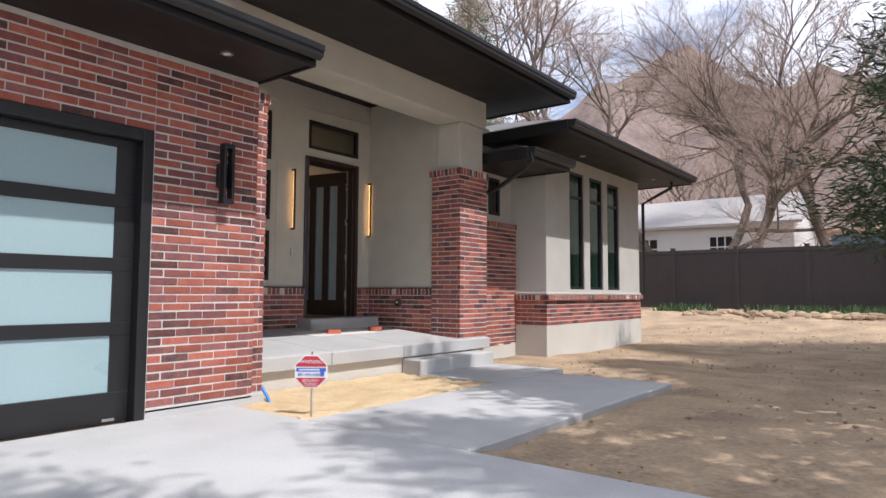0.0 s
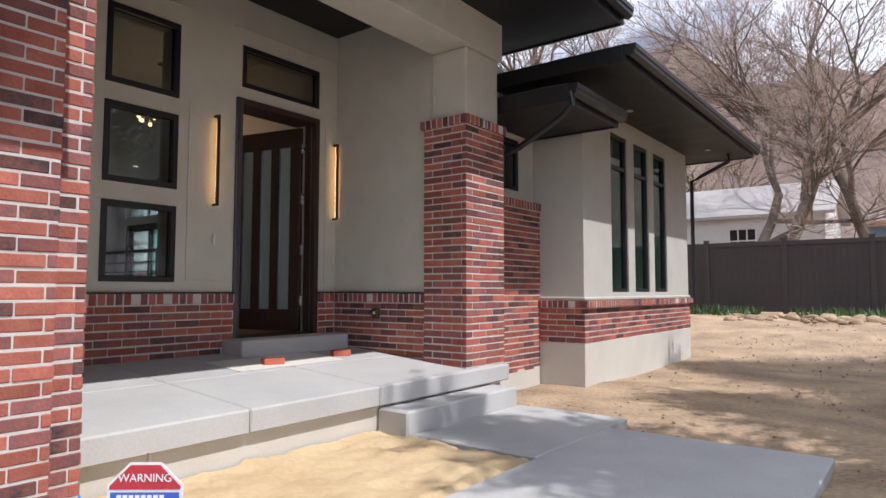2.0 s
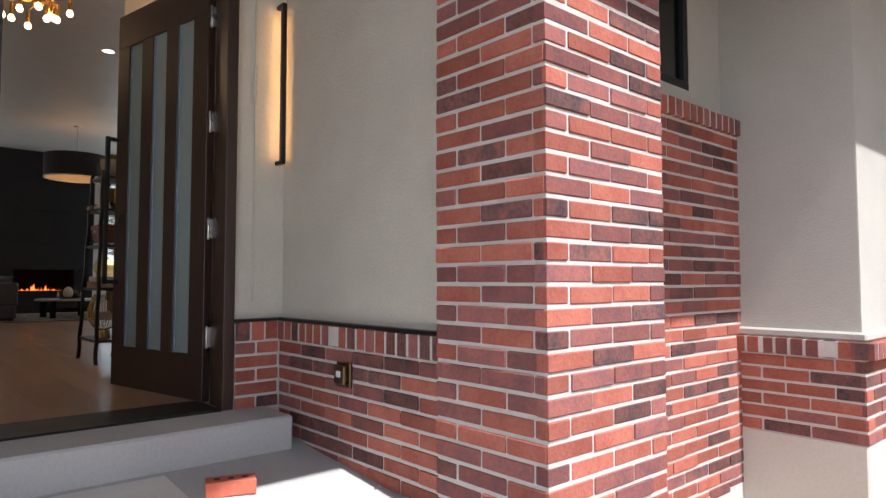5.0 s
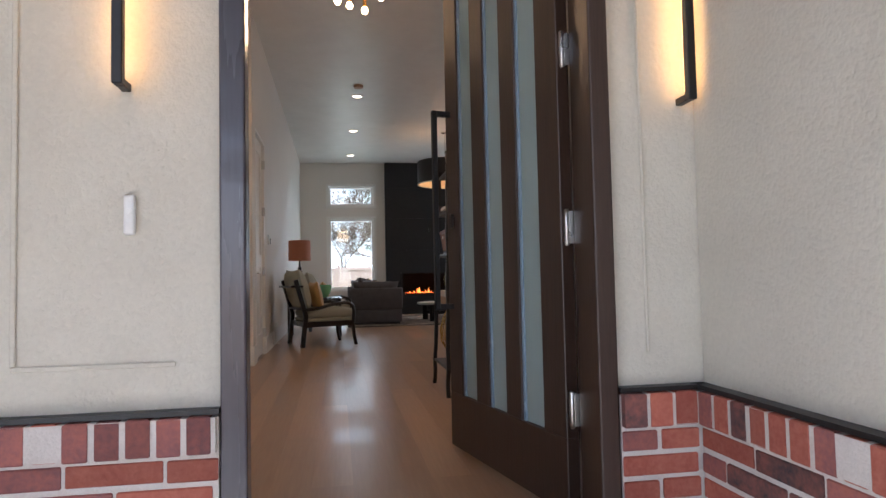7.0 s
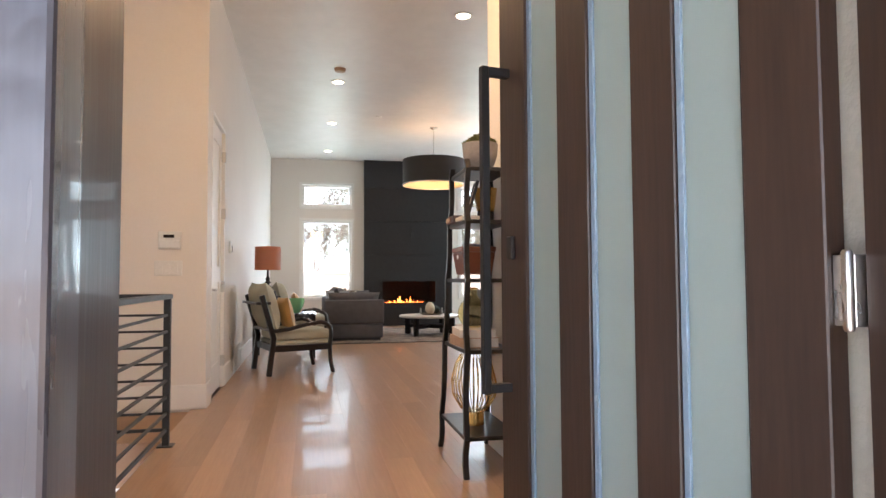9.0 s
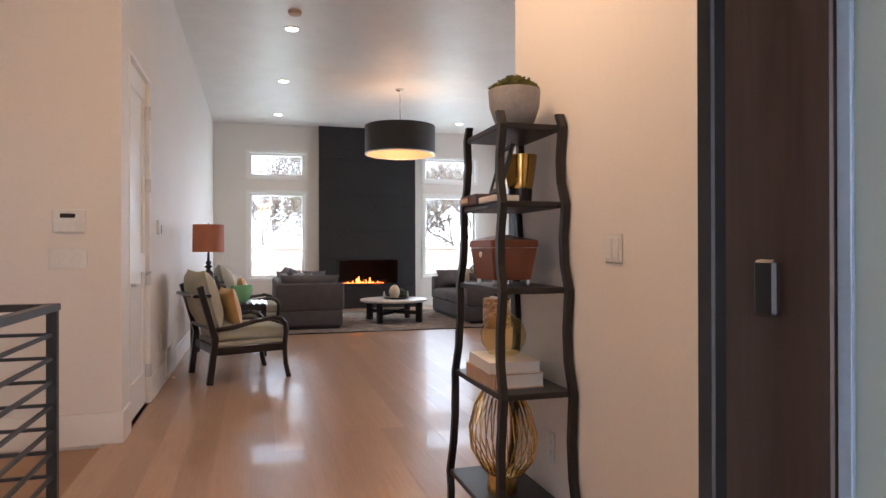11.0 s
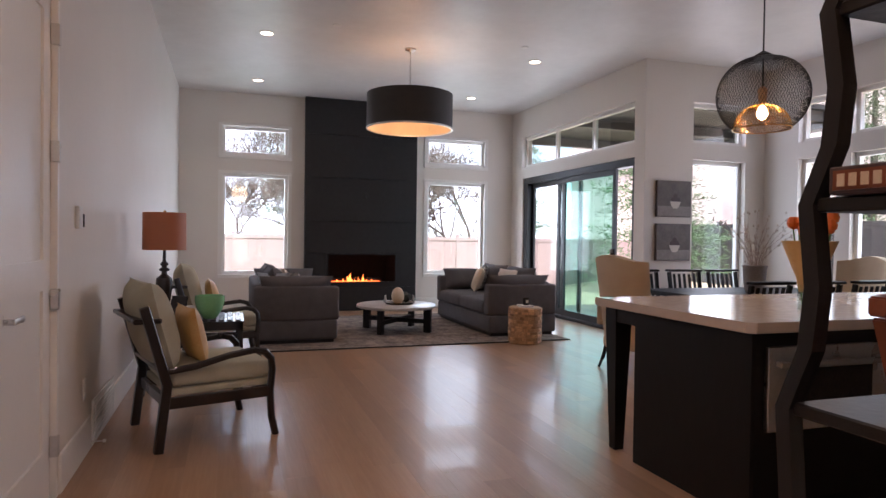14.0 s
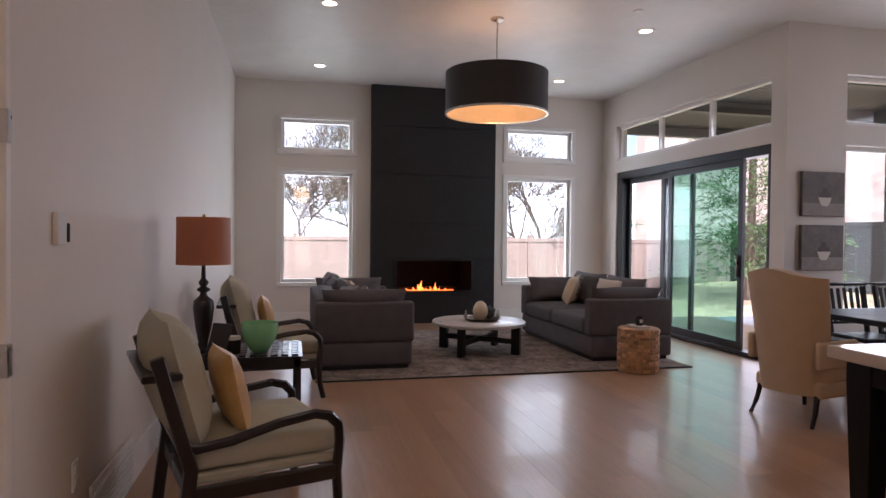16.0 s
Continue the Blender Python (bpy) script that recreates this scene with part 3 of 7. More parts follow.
def framed_window(name, axis, p, a0, a1, z0, z1, fw, depth, frame_mat, glass_mat, label, mullions=(), rails=(), sill=None, out=1):
    """A window unit in an opening: four frame bars, mullions, rails and panes."""
    w = thing(name, label, "window", kind="structure")

    def b(nm, a, b_, c, d, dp, m, off=0.0, bev=0.004):
        lo, hi = p + off - dp / 2, p + off + dp / 2
        return part(nm, boxed(lo, hi, a, b_, c, d, bevel=bev) if axis == "x" else boxed(a, b_, lo, hi, c, d, bevel=bev), m, w)
    b("frame_head", a0, a1, z1 - fw, z1, depth, frame_mat)
    b("frame_foot", a0, a1, z0, z0 + fw, depth, frame_mat)
    b("frame_jamb", a0, a0 + fw, z0 + fw, z1 - fw, depth, frame_mat)
    b("frame_jamb", a1 - fw, a1, z0 + fw, z1 - fw, depth, frame_mat)
    for m_ in mullions:
        b("mullion", m_ - fw / 2, m_ + fw / 2, z0 + fw, z1 - fw, depth * 0.9, frame_mat)
    for r_ in rails:
        b("rail", a0 + fw, a1 - fw, r_ - fw / 2, r_ + fw / 2, depth * 0.9, frame_mat)
    pane = b("pane", a0 + fw * 0.8, a1 - fw * 0.8, z0 + fw * 0.8, z1 - fw * 0.8, 0.006, glass_mat, 0.0, 0.0)
    pane.visible_shadow = False
    return w


def front_windows():
    for y0, y1 in ((3.58, 4.285), (2.75, 3.45)):
        for z0, z1 in ((0.585, 1.315), (1.48, 2.21), (2.375, 3.11)):
            framed_window("window", "x", -4.5, y0, y1, z0, z1, 0.055, 0.075, "black_metal", "dark_glass", "black framed square window in the stucco entry wall")
    framed_window("transom_window", "x", -4.5, 5.0, 6.08, 2.68, 3.135, 0.05, 0.075, "black_metal", "dark_glass", "black framed transom window above the front door")
    for y0, y1, _a, _b in BAYWIN:
        framed_window("bay_window", "x", -2.24, y0, y1, 0.49, 2.74, 0.05, 0.08, "black_metal", "green_glass", "tall narrow black framed bay window with top light", rails=(2.27,))
    framed_window("small_window", "x", -2.93, 7.72, 8.1, 1.79, 2.45, 0.05, 0.06, "black_metal", "dark_glass", "small black framed window above the brick pier")


front_windows()
# plain dim room behind the bay windows and the small window
setting("bay_room", grid_wall("x", -4.7, -4.6, 6.7, 12.7, -0.5, 3.2, []), "wall_paint", "plain wall of the room behind the bay", "wall")
setting("bay_room_floor", boxed(-4.6, -2.41, 8.69, 12.69, 0.385, 0.4), "oak_rest", "oak floor of the bay room", "floor")
setting("bay_room_ceiling", boxed(-4.6, -2.41, 8.69, 12.69, 2.9, 2.95), "ceiling_paint", "white ceiling of the bay room", "ceiling")


def front_door():
    d = thing("door_1", "open dark walnut front door with three frosted glass strips", "door", kind="structure")
    # frame
    part("jamb", boxed(-4.78, -4.52, 4.93, 4.965, 0.012, 2.55, bevel=0.004), "door_wood", d)
    # left casing only: lighter, bluish tone paints in the sky's reflection
    part("casing", boxed(-4.52, -4.44, 4.93, 5.0, 0.012, 2.55, bevel=0.006, seg=2), "bronze_sky_tint", d)
    part("jamb", boxed(-4.665, -4.52, 6.035, 6.075, 0.012, 2.55, bevel=0.004), "door_wood", d)
    # the stop borrows the beads' painted sky-reflection colour
    part("stop", boxed(-4.54, -4.52, 6.026, 6.034, 0.022, 2.485, bevel=0.002), "bead_sky_sheen", d, "pale weather strip")
    part("casing", boxed(-4.52, -4.44, 6.012, 6.075, 0.012, 2.55, bevel=0.006, seg=2), "door_wood", d)
    part("head", boxed(-4.78, -4.44, 5.0, 6.012, 2.485, 2.55, bevel=0.004), "door_wood", d)
    part("threshold", boxed(-4.79, -4.43, 5.0, 6.012, -0.04, 0.022, bevel=0.006), "black_metal", d, "dark bronze threshold")
    # leaf, local: s along the leaf from the hinge pin, t its thickness
    m = Matrix.Translation((-4.66, 6.015, 0)) @ Matrix.Rotation(math.atan2(-0.2068, -0.9784), 4, "Z") @ Matrix.Translation((0, -0.022, 0))
    leaf = [(0.045, 0.197), (0.362, 0.492), (0.65, 0.782), (0.94, 1.09)]
    T0, T1 = -0.024, 0.024
    for a, b in leaf:
        part("stile", moved(boxed(a, b, T0, T1, 0.28, 2.25, bevel=0.003), m), "door_wood", d)
    part("bottom_rail", moved(boxed(0.045, 1.09, T0, T1, 0.024, 0.28, bevel=0.003), m), "door_wood", d)
    part("top_rail", moved(boxed(0.045, 1.09, T0, T1, 2.25, 2.475, bevel=0.003), m), "door_wood", d)
    for a, b in ((0.197, 0.362), (0.492, 0.65), (0.782, 0.94)):
        part("glass_strip", moved(boxed(a + 0.001, b - 0.001, -0.008, 0.008, 0.281, 2.249), m), "frost_door", d, "frosted pale green glass strip")
        for t in (-0.013, 0.013):
            # wide bead on the far side only: sky reflection painted pale blue
            part("glazing_bead", moved(boxed(b - 0.017, b - 0.001, t - 0.004, t + 0.004, 0.281, 2.249, bevel=0.001), m), "bead_sky_sheen", d, "glazing bead with the sky's blue reflection in its colour")
            part("glazing_bead", moved(boxed(a + 0.001, a + 0.006, t - 0.004, t + 0.004, 0.281, 2.249), m), "black_metal", d)
    for q in (-1, 1):
        y0, y1 = sorted((q * 0.092, q * 0.117))
        z0, z1 = sorted((q * 0.0245, q * 0.0915))
        part("pull_handle", moved(join(boxed(1.025, 1.05, y0, y1, 0.68, 1.645, bevel=0.003), boxed(1.025, 1.05, z0, z1, 1.618, 1.643), boxed(1.025, 1.05, z0, z1, 0.682, 0.707)), m), "black_metal", d, "long square black pull handle")
        e0, e1 = sorted((q * 0.0245, q * 0.04))
        part("lock_cover", moved(boxed(1.0, 1.03, e0, e1, 1.07, 1.14, bevel=0.004), m), "black_metal", d)
    part("latch_plate", moved(boxed(1.0905, 1.093, -0.014, 0.014, 1.0, 1.17), m), "steel", d)
    for z in (0.384, 0.994, 1.604, 2.214):
        hg = part("hinge", join(moved(boxed(0.006, 0.0445, 0.006, 0.010, z - 0.055, z + 0.055, bevel=0.001), m), boxed(-4.67, -4.6665, 6.02, 6.062, z - 0.055, z + 0.055, bevel=0.001)), "steel", d, "satin steel butt hinge")
        part("hinge_pin", lathe([(0.006, -0.062), (0.0085, -0.058), (0.0085, 0.058), (0.006, 0.062)], -4.672, 6.012, z, 12), "steel", hg, smooth=True)
        for k in (-0.035, 0.0, 0.035):
            part("screw", moved(lathe([(0.0045, 0.0), (0.0035, 0.0012)], seg=8), m @ pose(0.026, 0.0102, z + k, -90, 0, 0)), "brass_dark", hg)


front_door()


def led_sconce(y):
    s = thing("wall_sconce", "slim vertical black wall sconce glowing warm on stucco", "wall light", "door sconces")
    part("front_bar", boxed(-4.415, -4.388, y - 0.014, y + 0.014, 1.36, 2.29, bevel=0.003), "black_metal", s)
    for z in (1.36, 2.268):
        part("end_bracket", boxed(-4.473, -4.4155, y - 0.012, y + 0.012, z, z + 0.022, bevel=0.002), "black_metal", s)
    part("led_strip", boxed(-4.423, -4.4155, y - 0.008, y + 0.008, 1.39, 2.26), "warm_glow", s, "warm light strip facing the wall")


led_sconce(4.682)
led_sconce(6.322)


def garage_sconce(y=1.86):
    s = thing("garage_sconce", "black rectangular frame sconce on the brick garage wall", "wall light")
    part("back_box", boxed(-1.98, -1.93, y - 0.06, y + 0.05, 1.38, 1.6, bevel=0.004), "black_metal", s)
    for z in (1.225, 1.74):
        part("frame_end", boxed(-1.935, -1.85, y - 0.055, y + 0.055, z, z + 0.045, bevel=0.003), "black_metal", s)
    for dy in (-0.055, 0.03):
        part("frame_side", boxed(-1.935, -1.85, y + dy, y + dy + 0.025, 1.27, 1.74, bevel=0.003), "black_metal", s)


garage_sconce()


def garage_door():
    g = thing("garage_door", "black aluminium garage door with frosted glass panels", "garage door", kind="structure")
    part("jamb", boxed(-2.28, -1.975, 1.11, 1.2, -0.655, 1.79, bevel=0.005), "black_metal", g)
    part("head", boxed(-2.28, -1.975, -5.0, 1.11, 1.69, 1.79, bevel=0.005), "black_metal", g)
    part("jamb", boxed(-2.28, -1.975, -5.0, -4.91, -0.655, 1.69, bevel=0.005), "black_metal", g)
    for z0, z1 in ((-0.655, -0.41), (0.05, 0.16), (0.58, 0.69), (1.11, 1.22), (1.62, 1.69)):
        part("rail", boxed(-2.14, -2.09, -4.91, 1.11, z0, z1, bevel=0.004), "black_metal", g)
    for y in (1.03, -0.5, -2.0, -3.5, -4.85):
        part("stile", boxed(-2.137, -2.093, y - 0.08, y + 0.08, -0.41, 1.62), "black_metal", g)
    for z0, z1 in ((-0.41, 0.05), (0.16, 0.58), (0.69, 1.11), (1.22, 1.62)):
        for y0, y1 in ((-0.42, 0.95), (-1.92, -0.58), (-3.42, -2.08), (-4.77, -3.58)):
            part("panel", boxed(-2.125, -2.11, y0, y1, z0, z1), "frost_garage", g, "frosted pale blue-green glass panel")
    part("bottom_latch", boxed(-2.09, -2.075, 0.9, 1.0, -0.645, -0.62, bevel=0.003), "steel", g)


garage_door()
db = thing("doorbell", "small white doorbell button on stucco wall", "doorbell")
part("plate", boxed(-4.473, -4.455, 4.678, 4.708, 0.965, 1.075, bevel=0.007, seg=3), "plastic_white", db)
part("button", lathe([(0.009, 0), (0.009, 0.004)], 0, 0, 0, 12), "plastic_white", db).matrix_basis = pose(-4.455, 4.693, 1.03, 0, 90, 0)
ob_ = thing("outlet_box", "bronze weatherproof outlet box on brick wainscot", "outlet")
part("plate", boxed(-3.80, -3.68, 6.315, 6.331, 0.19, 0.31, bevel=0.004), "brass_dark", ob_)
part("cover", boxed(-3.785, -3.695, 6.29, 6.315, 0.205, 0.295, bevel=0.006), "brass_dark", ob_)
part("socket", boxed(-3.755, -3.72, 6.284, 6.29, 0.24, 0.27, bevel=0.002), "plastic_white", ob_)


def stucco_trim():
    bm = boxed(-4.474, -4.467, 4.395, 4.81, 0.605, 0.62, bevel=0.003)
    add_box(bm, -4.474, -4.467, 4.395, 4.41, 0.62, 2.4, bevel=0.003)
    add_box(bm, -4.474, -4.466, 6.182, 6.192, 0.59, 2.5, bevel=0.003)
    add_box(bm, -4.472, -4.458, 4.9, 6.3, 3.3, 3.32, bevel=0.003)
    add_box(bm, -4.472, -4.458, 3.6, 4.4, 3.3, 3.32, bevel=0.003)
    setting("stucco_trim", bm, "stucco", "raised stucco reveal lines", "trim")
    bm = boxed(-4.472, -4.43, 2.25, 4.928, 0.478, 0.492)
    add_box(bm, -4.472, -4.43, 6.077, 6.368, 0.478, 0.492)
    add_box(bm, -4.47, -2.99, 6.325, 6.368, 0.478, 0.492)
    setting("wainscot_flashing", bm, "black_metal", "thin black flashing over the brick wainscot", "trim")


stucco_trim()


def text_obj(name, words, size, m, material, parent, depth=0.001):
    c = bpy.data.curves.new(name, "FONT")
    c.body, c.size, c.extrude, c.align_x, c.align_y = words, size, depth, "CENTER", "CENTER"
    c.materials.append(M[material])
    t = new(name, c)
    t.matrix_basis = m
    t.parent = parent
    return t


def yard_sign():
    s = thing("yard_sign", "red and white octagonal security warning sign on a stake", "sign")
    p = Vector((-1.115, 2.245, 0))
    face = Matrix.Translation((p.x, p.y, -0.285)) @ Matrix.Rotation(radians(38), 4, "Z") @ Matrix.Rotation(radians(90), 4, "X")

    def octa(r, z0, z1):
        return moved(lathe([(r, z0), (r, z1)], seg=8), Matrix.Rotation(radians(22.5), 4, "Z"))
    part("stake", boxed(p.x - 0.012, p.x + 0.012, p.y + 0.006, p.y + 0.012, -0.72, -0.11, bevel=0.002), "steel", s, "thin metal stake")
    part("plate", moved(octa(0.155, -0.002, 0.002), face), "sign_white", s)
    top = moved(octa(0.145, 0.003, 0.0045), Matrix.Identity(4))
    bmesh.ops.bisect_plane(top, geom=top.verts[:] + top.edges[:] + top.faces[:], plane_co=(0, 0.043, 0), plane_no=(0, -1, 0), clear_outer=True)
    part("upper_field", moved(top, face), "sign_red", s, "red upper field")
    low = octa(0.145, 0.003, 0.0045)
    bmesh.ops.bisect_plane(low, geom=low.verts[:] + low.edges[:] + low.faces[:], plane_co=(0, -0.055, 0), plane_no=(0, 1, 0), clear_outer=True)
    part("lower_field", moved(low, face), "sign_red", s, "red lower field")
    part("blue_bar", moved(boxed(-0.13, 0.13, 0.0, 0.032, 0.003, 0.0045), face), "sign_blue", s, "blue name bar")
    part("emblem", moved(boxed(0.085, 0.115, -0.04, 0.012, 0.005, 0.006), face), "sign_blue", s)
    for k in range(8):
        part("name_bar", moved(boxed(-0.105 + 0.023 * k, -0.088 + 0.023 * k, 0.009, 0.023, 0.005, 0.006), face), "sign_white", s)
    text_obj("lettering", "WARNING", 0.042, face @ Matrix.Translation((0, 0.085, 0.006)), "sign_white", s)
    text_obj("lettering", "801-943-0600", 0.036, face @ Matrix.Translation((-0.015, -0.026, 0.006)), "sign_blue", s)
    text_obj("lettering", "SECURITY", 0.034, face @ Matrix.Translation((0, -0.082, 0.006)), "sign_white", s)
    text_obj("lettering", "SYSTEM", 0.034, face @ Matrix.Translation((0, -0.115, 0.006)), "sign_white", s)


yard_sign()
hose = thing("hose", "bright blue plastic hose stub rising from the dirt", "hose")
part("tube", tube([(-2.3, 2.42, -0.36), (-2.2, 2.42, -0.42), (-2.08, 2.43, -0.52), (-1.98, 2.44, -0.62), (-1.93, 2.45, -0.74)], 0.016, 10), "hose_blue", hose, smooth=True)


def loose_brick(x, y, rz):
    b = thing("loose_brick", "loose red cored brick lying on the porch", "brick", "loose bricks")
    bm = boxed(-0.1, 0.1, -0.045, 0.045, 0, 0.062, bevel=0.004)
    part("body", bm, "terracotta", b)
    for k in (-0.055, 0, 0.055):
        part("core_hole", lathe([(0.014, 0.0625), (0.014, 0.0632)], k, 0, 0, 12), "char", b)
    b.matrix_basis = pose(x, y, slab_z(x), 0, 0, rz)


loose_brick(-3.66, 4.83, 75)
loose_brick(-3.72, 5.76, 70)
sheet = tagged(part("paper_sheet", moved(boxed(-0.25, 0.3, 4.36, 5.6, 0.002, 0.006), Matrix.Translation((-3.8, 0, slab_z(-3.8))) @ Matrix.Rotation(math.atan(0.075), 4, "Y")), "paper"), "flat pale protective sheet lying on the porch", "sheet")


def downspout():
    s = thing("downspout", "bent black metal downspout at the small eave", "downspout")
    part("pipe", tube([(-1.62, 7.03, 2.6), (-1.62, 7.02, 2.45), (-1.75, 7.03, 2.35), (-2.3, 7.08, 2.1), (-2.75, 7.1, 2.0), (-2.86, 7.1, 1.8), (-2.86, 7.1, -0.3)], 0.035, 8), "black_metal", s, smooth=True)
    s2 = thing("downspout", "black metal downspout at the far end of the bay eave", "downspout")
    part("pipe", tube([(-1.5, 13.2, 2.98), (-1.5, 13.2, 2.85), (-1.95, 13.05, 2.6), (-2.1, 12.98, 2.5), (-2.1, 12.98, 0.4)], 0.035, 8), "black_metal", s2, smooth=True)


downspout()


def soffit_light(x, y, z):
    s = thing("soffit_light", "small round recessed soffit light with metal trim", "ceiling light", "soffit lights")
    part("trim_ring", lathe([(0.055, 0), (0.055, -0.008), (0.038, -0.008), (0.038, 0)], x, y, z, 20, cap=False), "steel", s)
    part("lens", lathe([(0.037, -0.004), (0.037, -0.002)], x, y, z, 16), "plastic_white", s)


for q in ((-1.55, 1.6, 2.495), (-1.9, 9.4, 2.98), (-1.7, 12.6, 2.98), (-3.6, 4.7, 3.64)):
    soffit_light(*q)


# ---- yard and beyond ----
def fence(name, axis, p, a0, a1, z0, z1, material, step, label):
    f = thing(name, label, "fence", kind="structure")
    a = a0
    while a < a1:
        b = min(a + step, a1)

        def bx(l0, l1, d, za, zb, bev=0.004):
            return boxed(l0, l1, p - d, p + d, za, zb, bevel=bev) if axis == "y" else boxed(p - d, p + d, l0, l1, za, zb, bevel=bev)
        part("post", bx(a - 0.06, a + 0.06, 0.06, z0 - 0.3, z1 + 0.05), material, f)
        part("cap", bx(a - 0.075, a + 0.075, 0.075, z1 + 0.05, z1 + 0.08), material, f)
        part("top_rail", bx(a + 0.06, b - 0.06, 0.04, z1 - 0.12, z1), material, f)
        part("bottom_rail", bx(a + 0.06, b - 0.06, 0.04, z0, z0 + 0.12), material, f)
        bm = bmesh.new()
        n = 12
        w = (b - a - 0.12) / n
        for k in range(n):
            l0 = a + 0.06 + k * w
            if axis == "y":
                add_box(bm, l0 + 0.001, l0 + w - 0.001, p - 0.016, p + 0.016, z0 + 0.12, z1 - 0.12)
            else:
                add_box(bm, p - 0.016, p + 0.016, l0 + 0.001, l0 + w - 0.001, z0 + 0.12, z1 - 0.12)
        part("panel", bm, material, f)
        a = b


fence("fence_side", "y", 19.9, -27.2, 14.8, -0.05, 1.84, "vinyl_brown", 1.96, "dark brown vinyl privacy fence along the side yard")
fence("fence_back", "x", -27.2, 0.5, 19.8, -0.55, 1.32, "vinyl_tan", 2.4, "tan vinyl privacy fence across the back yard")
setting("back_lawn", boxed(-27, -18.2, 0, 19.7, -0.6, -0.57), "grass", "spring lawn behind the house", "lawn")


def white_house():
    h = thing("neighbour_house", "white clapboard outbuilding with a grey shingle roof", "house")
    x0, x1, y0, y1, z0, z1 = -20.0, -2.2, 33.2, 39.5, -0.2, 4.05
    part("wall", boxed(x0, x1, y0, y1, z0, z1), "siding", h)
    for k in range(20):
        z = z0 + 0.3 + k * 0.2
        part("clapboard", boxed(x0, x1 + 0.02, y0 - 0.02, y0, z, z + 0.17), "siding", h)
        part("clapboard", boxed(x1, x1 + 0.02, y0, y1, z, z + 0.17), "siding", h)
    bm = bmesh.new()
    g = [bm.verts.new(c) for c in ((x1, y0, z1), (x1, y1, z1), (x1, (y0 + y1) / 2, z1 + 1.55), (x0, y0, z1), (x0, y1, z1), (x0, (y0 + y1) / 2, z1 + 1.55))]
    bm.faces.new(g[:3])
    bm.faces.new(g[3:])
    bm.faces.new((g[0], g[2], g[5], g[3]))
    bm.faces.new((g[1], g[2], g[5], g[4]))
    part("gable", bm, "siding", h)
    for sgn, yy in ((1, y0 - 0.5), (-1, y1 + 0.5)):
        ym = (y0 + y1) / 2
        bm = bmesh.new()
        v = [(x0 - 0.4, yy, z1 - 0.2), (x1 + 0.45, yy, z1 - 0.2), (x1 + 0.45, ym, z1 + 1.62), (x0 - 0.4, ym, z1 + 1.62)]
        lo = [bm.verts.new(c) for c in v]
        hi = [bm.verts.new((c[0], c[1], c[2] + 0.14)) for c in v]
        bm.faces.new(lo)
        bm.faces.new(hi)
        for k in range(4):
            bm.faces.new((lo[k], lo[(k + 1) % 4], hi[(k + 1) % 4], hi[k]))
        part("roof", bm, "shed_roof", h)
    for x, w in ((-6.1, 1.15), (-10.2, 1.4), (-13.2, 1.1)):
        wn_ = part("window", boxed(x, x + w, y0 - 0.05, y0 - 0.021, 2.3, 3.35), "char", h, "small dark paned window")
        for k in range(4):
            part("muntin", boxed(x + k * w / 3 - 0.03, x + k * w / 3 + 0.03, y0 - 0.08, y0 - 0.051, 2.25, 3.4), "siding", wn_)
        part("muntin", boxed(x, x + w, y0 - 0.083, y0 - 0.052, 2.8, 2.86), "siding", wn_)


white_house()
sh = thing("blue_shed", "weathered blue-grey shed beyond the fence", "shed")
part("wall", boxed(-1.2, 7, 38, 42, -0.2, 3.6), "tarp_blue", sh)
part("roof", boxed(-1.5, 7.3, 37.6, 42.3, 3.6, 3.85, bevel=0.02), "book_tan", sh)


def hills():
    def ridge(name, cx, cy, rad, h, a0, a1, material, label, seed):
        bm = bmesh.new()
        rows = []
        for i in range(15):
            f = i / 14
            row = []
            for k in range(61):
                a = radians(a0 + (a1 - a0) * k / 60)
                r = rad * (0.55 + 0.9 * f)
                prof = math.sin(min(f * 1.35, 1) * math.pi / 2) ** 1.3
                top = h * (0.75 + 0.35 * noise.noise((a * 2.2, seed, 0)) + 0.18 * noise.noise((a * 7, seed, f * 2)))
                rough = 1 + 0.16 * noise.noise((a * 14, f * 5, seed))
                row.append(bm.verts.new((cx + r * math.sin(a), cy + r * math.cos(a), -6 + top * prof * rough)))
            rows.append(row)
        for p, q in zip(rows, rows[1:]):
            for k in range(60):
                bm.faces.new((p[k], p[k + 1], q[k + 1], q[k]))
        setting(name, bm, material, label, "hill", True)
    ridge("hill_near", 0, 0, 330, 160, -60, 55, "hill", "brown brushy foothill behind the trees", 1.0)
    # far ridge, its air haze carried by the material's colour
    ridge("hill_far", 0, 0, 1500, 560, -30, 70, "hill_far", "distant mountain with snow, blue-grey haze painted into its colour", 4.0)


hills()


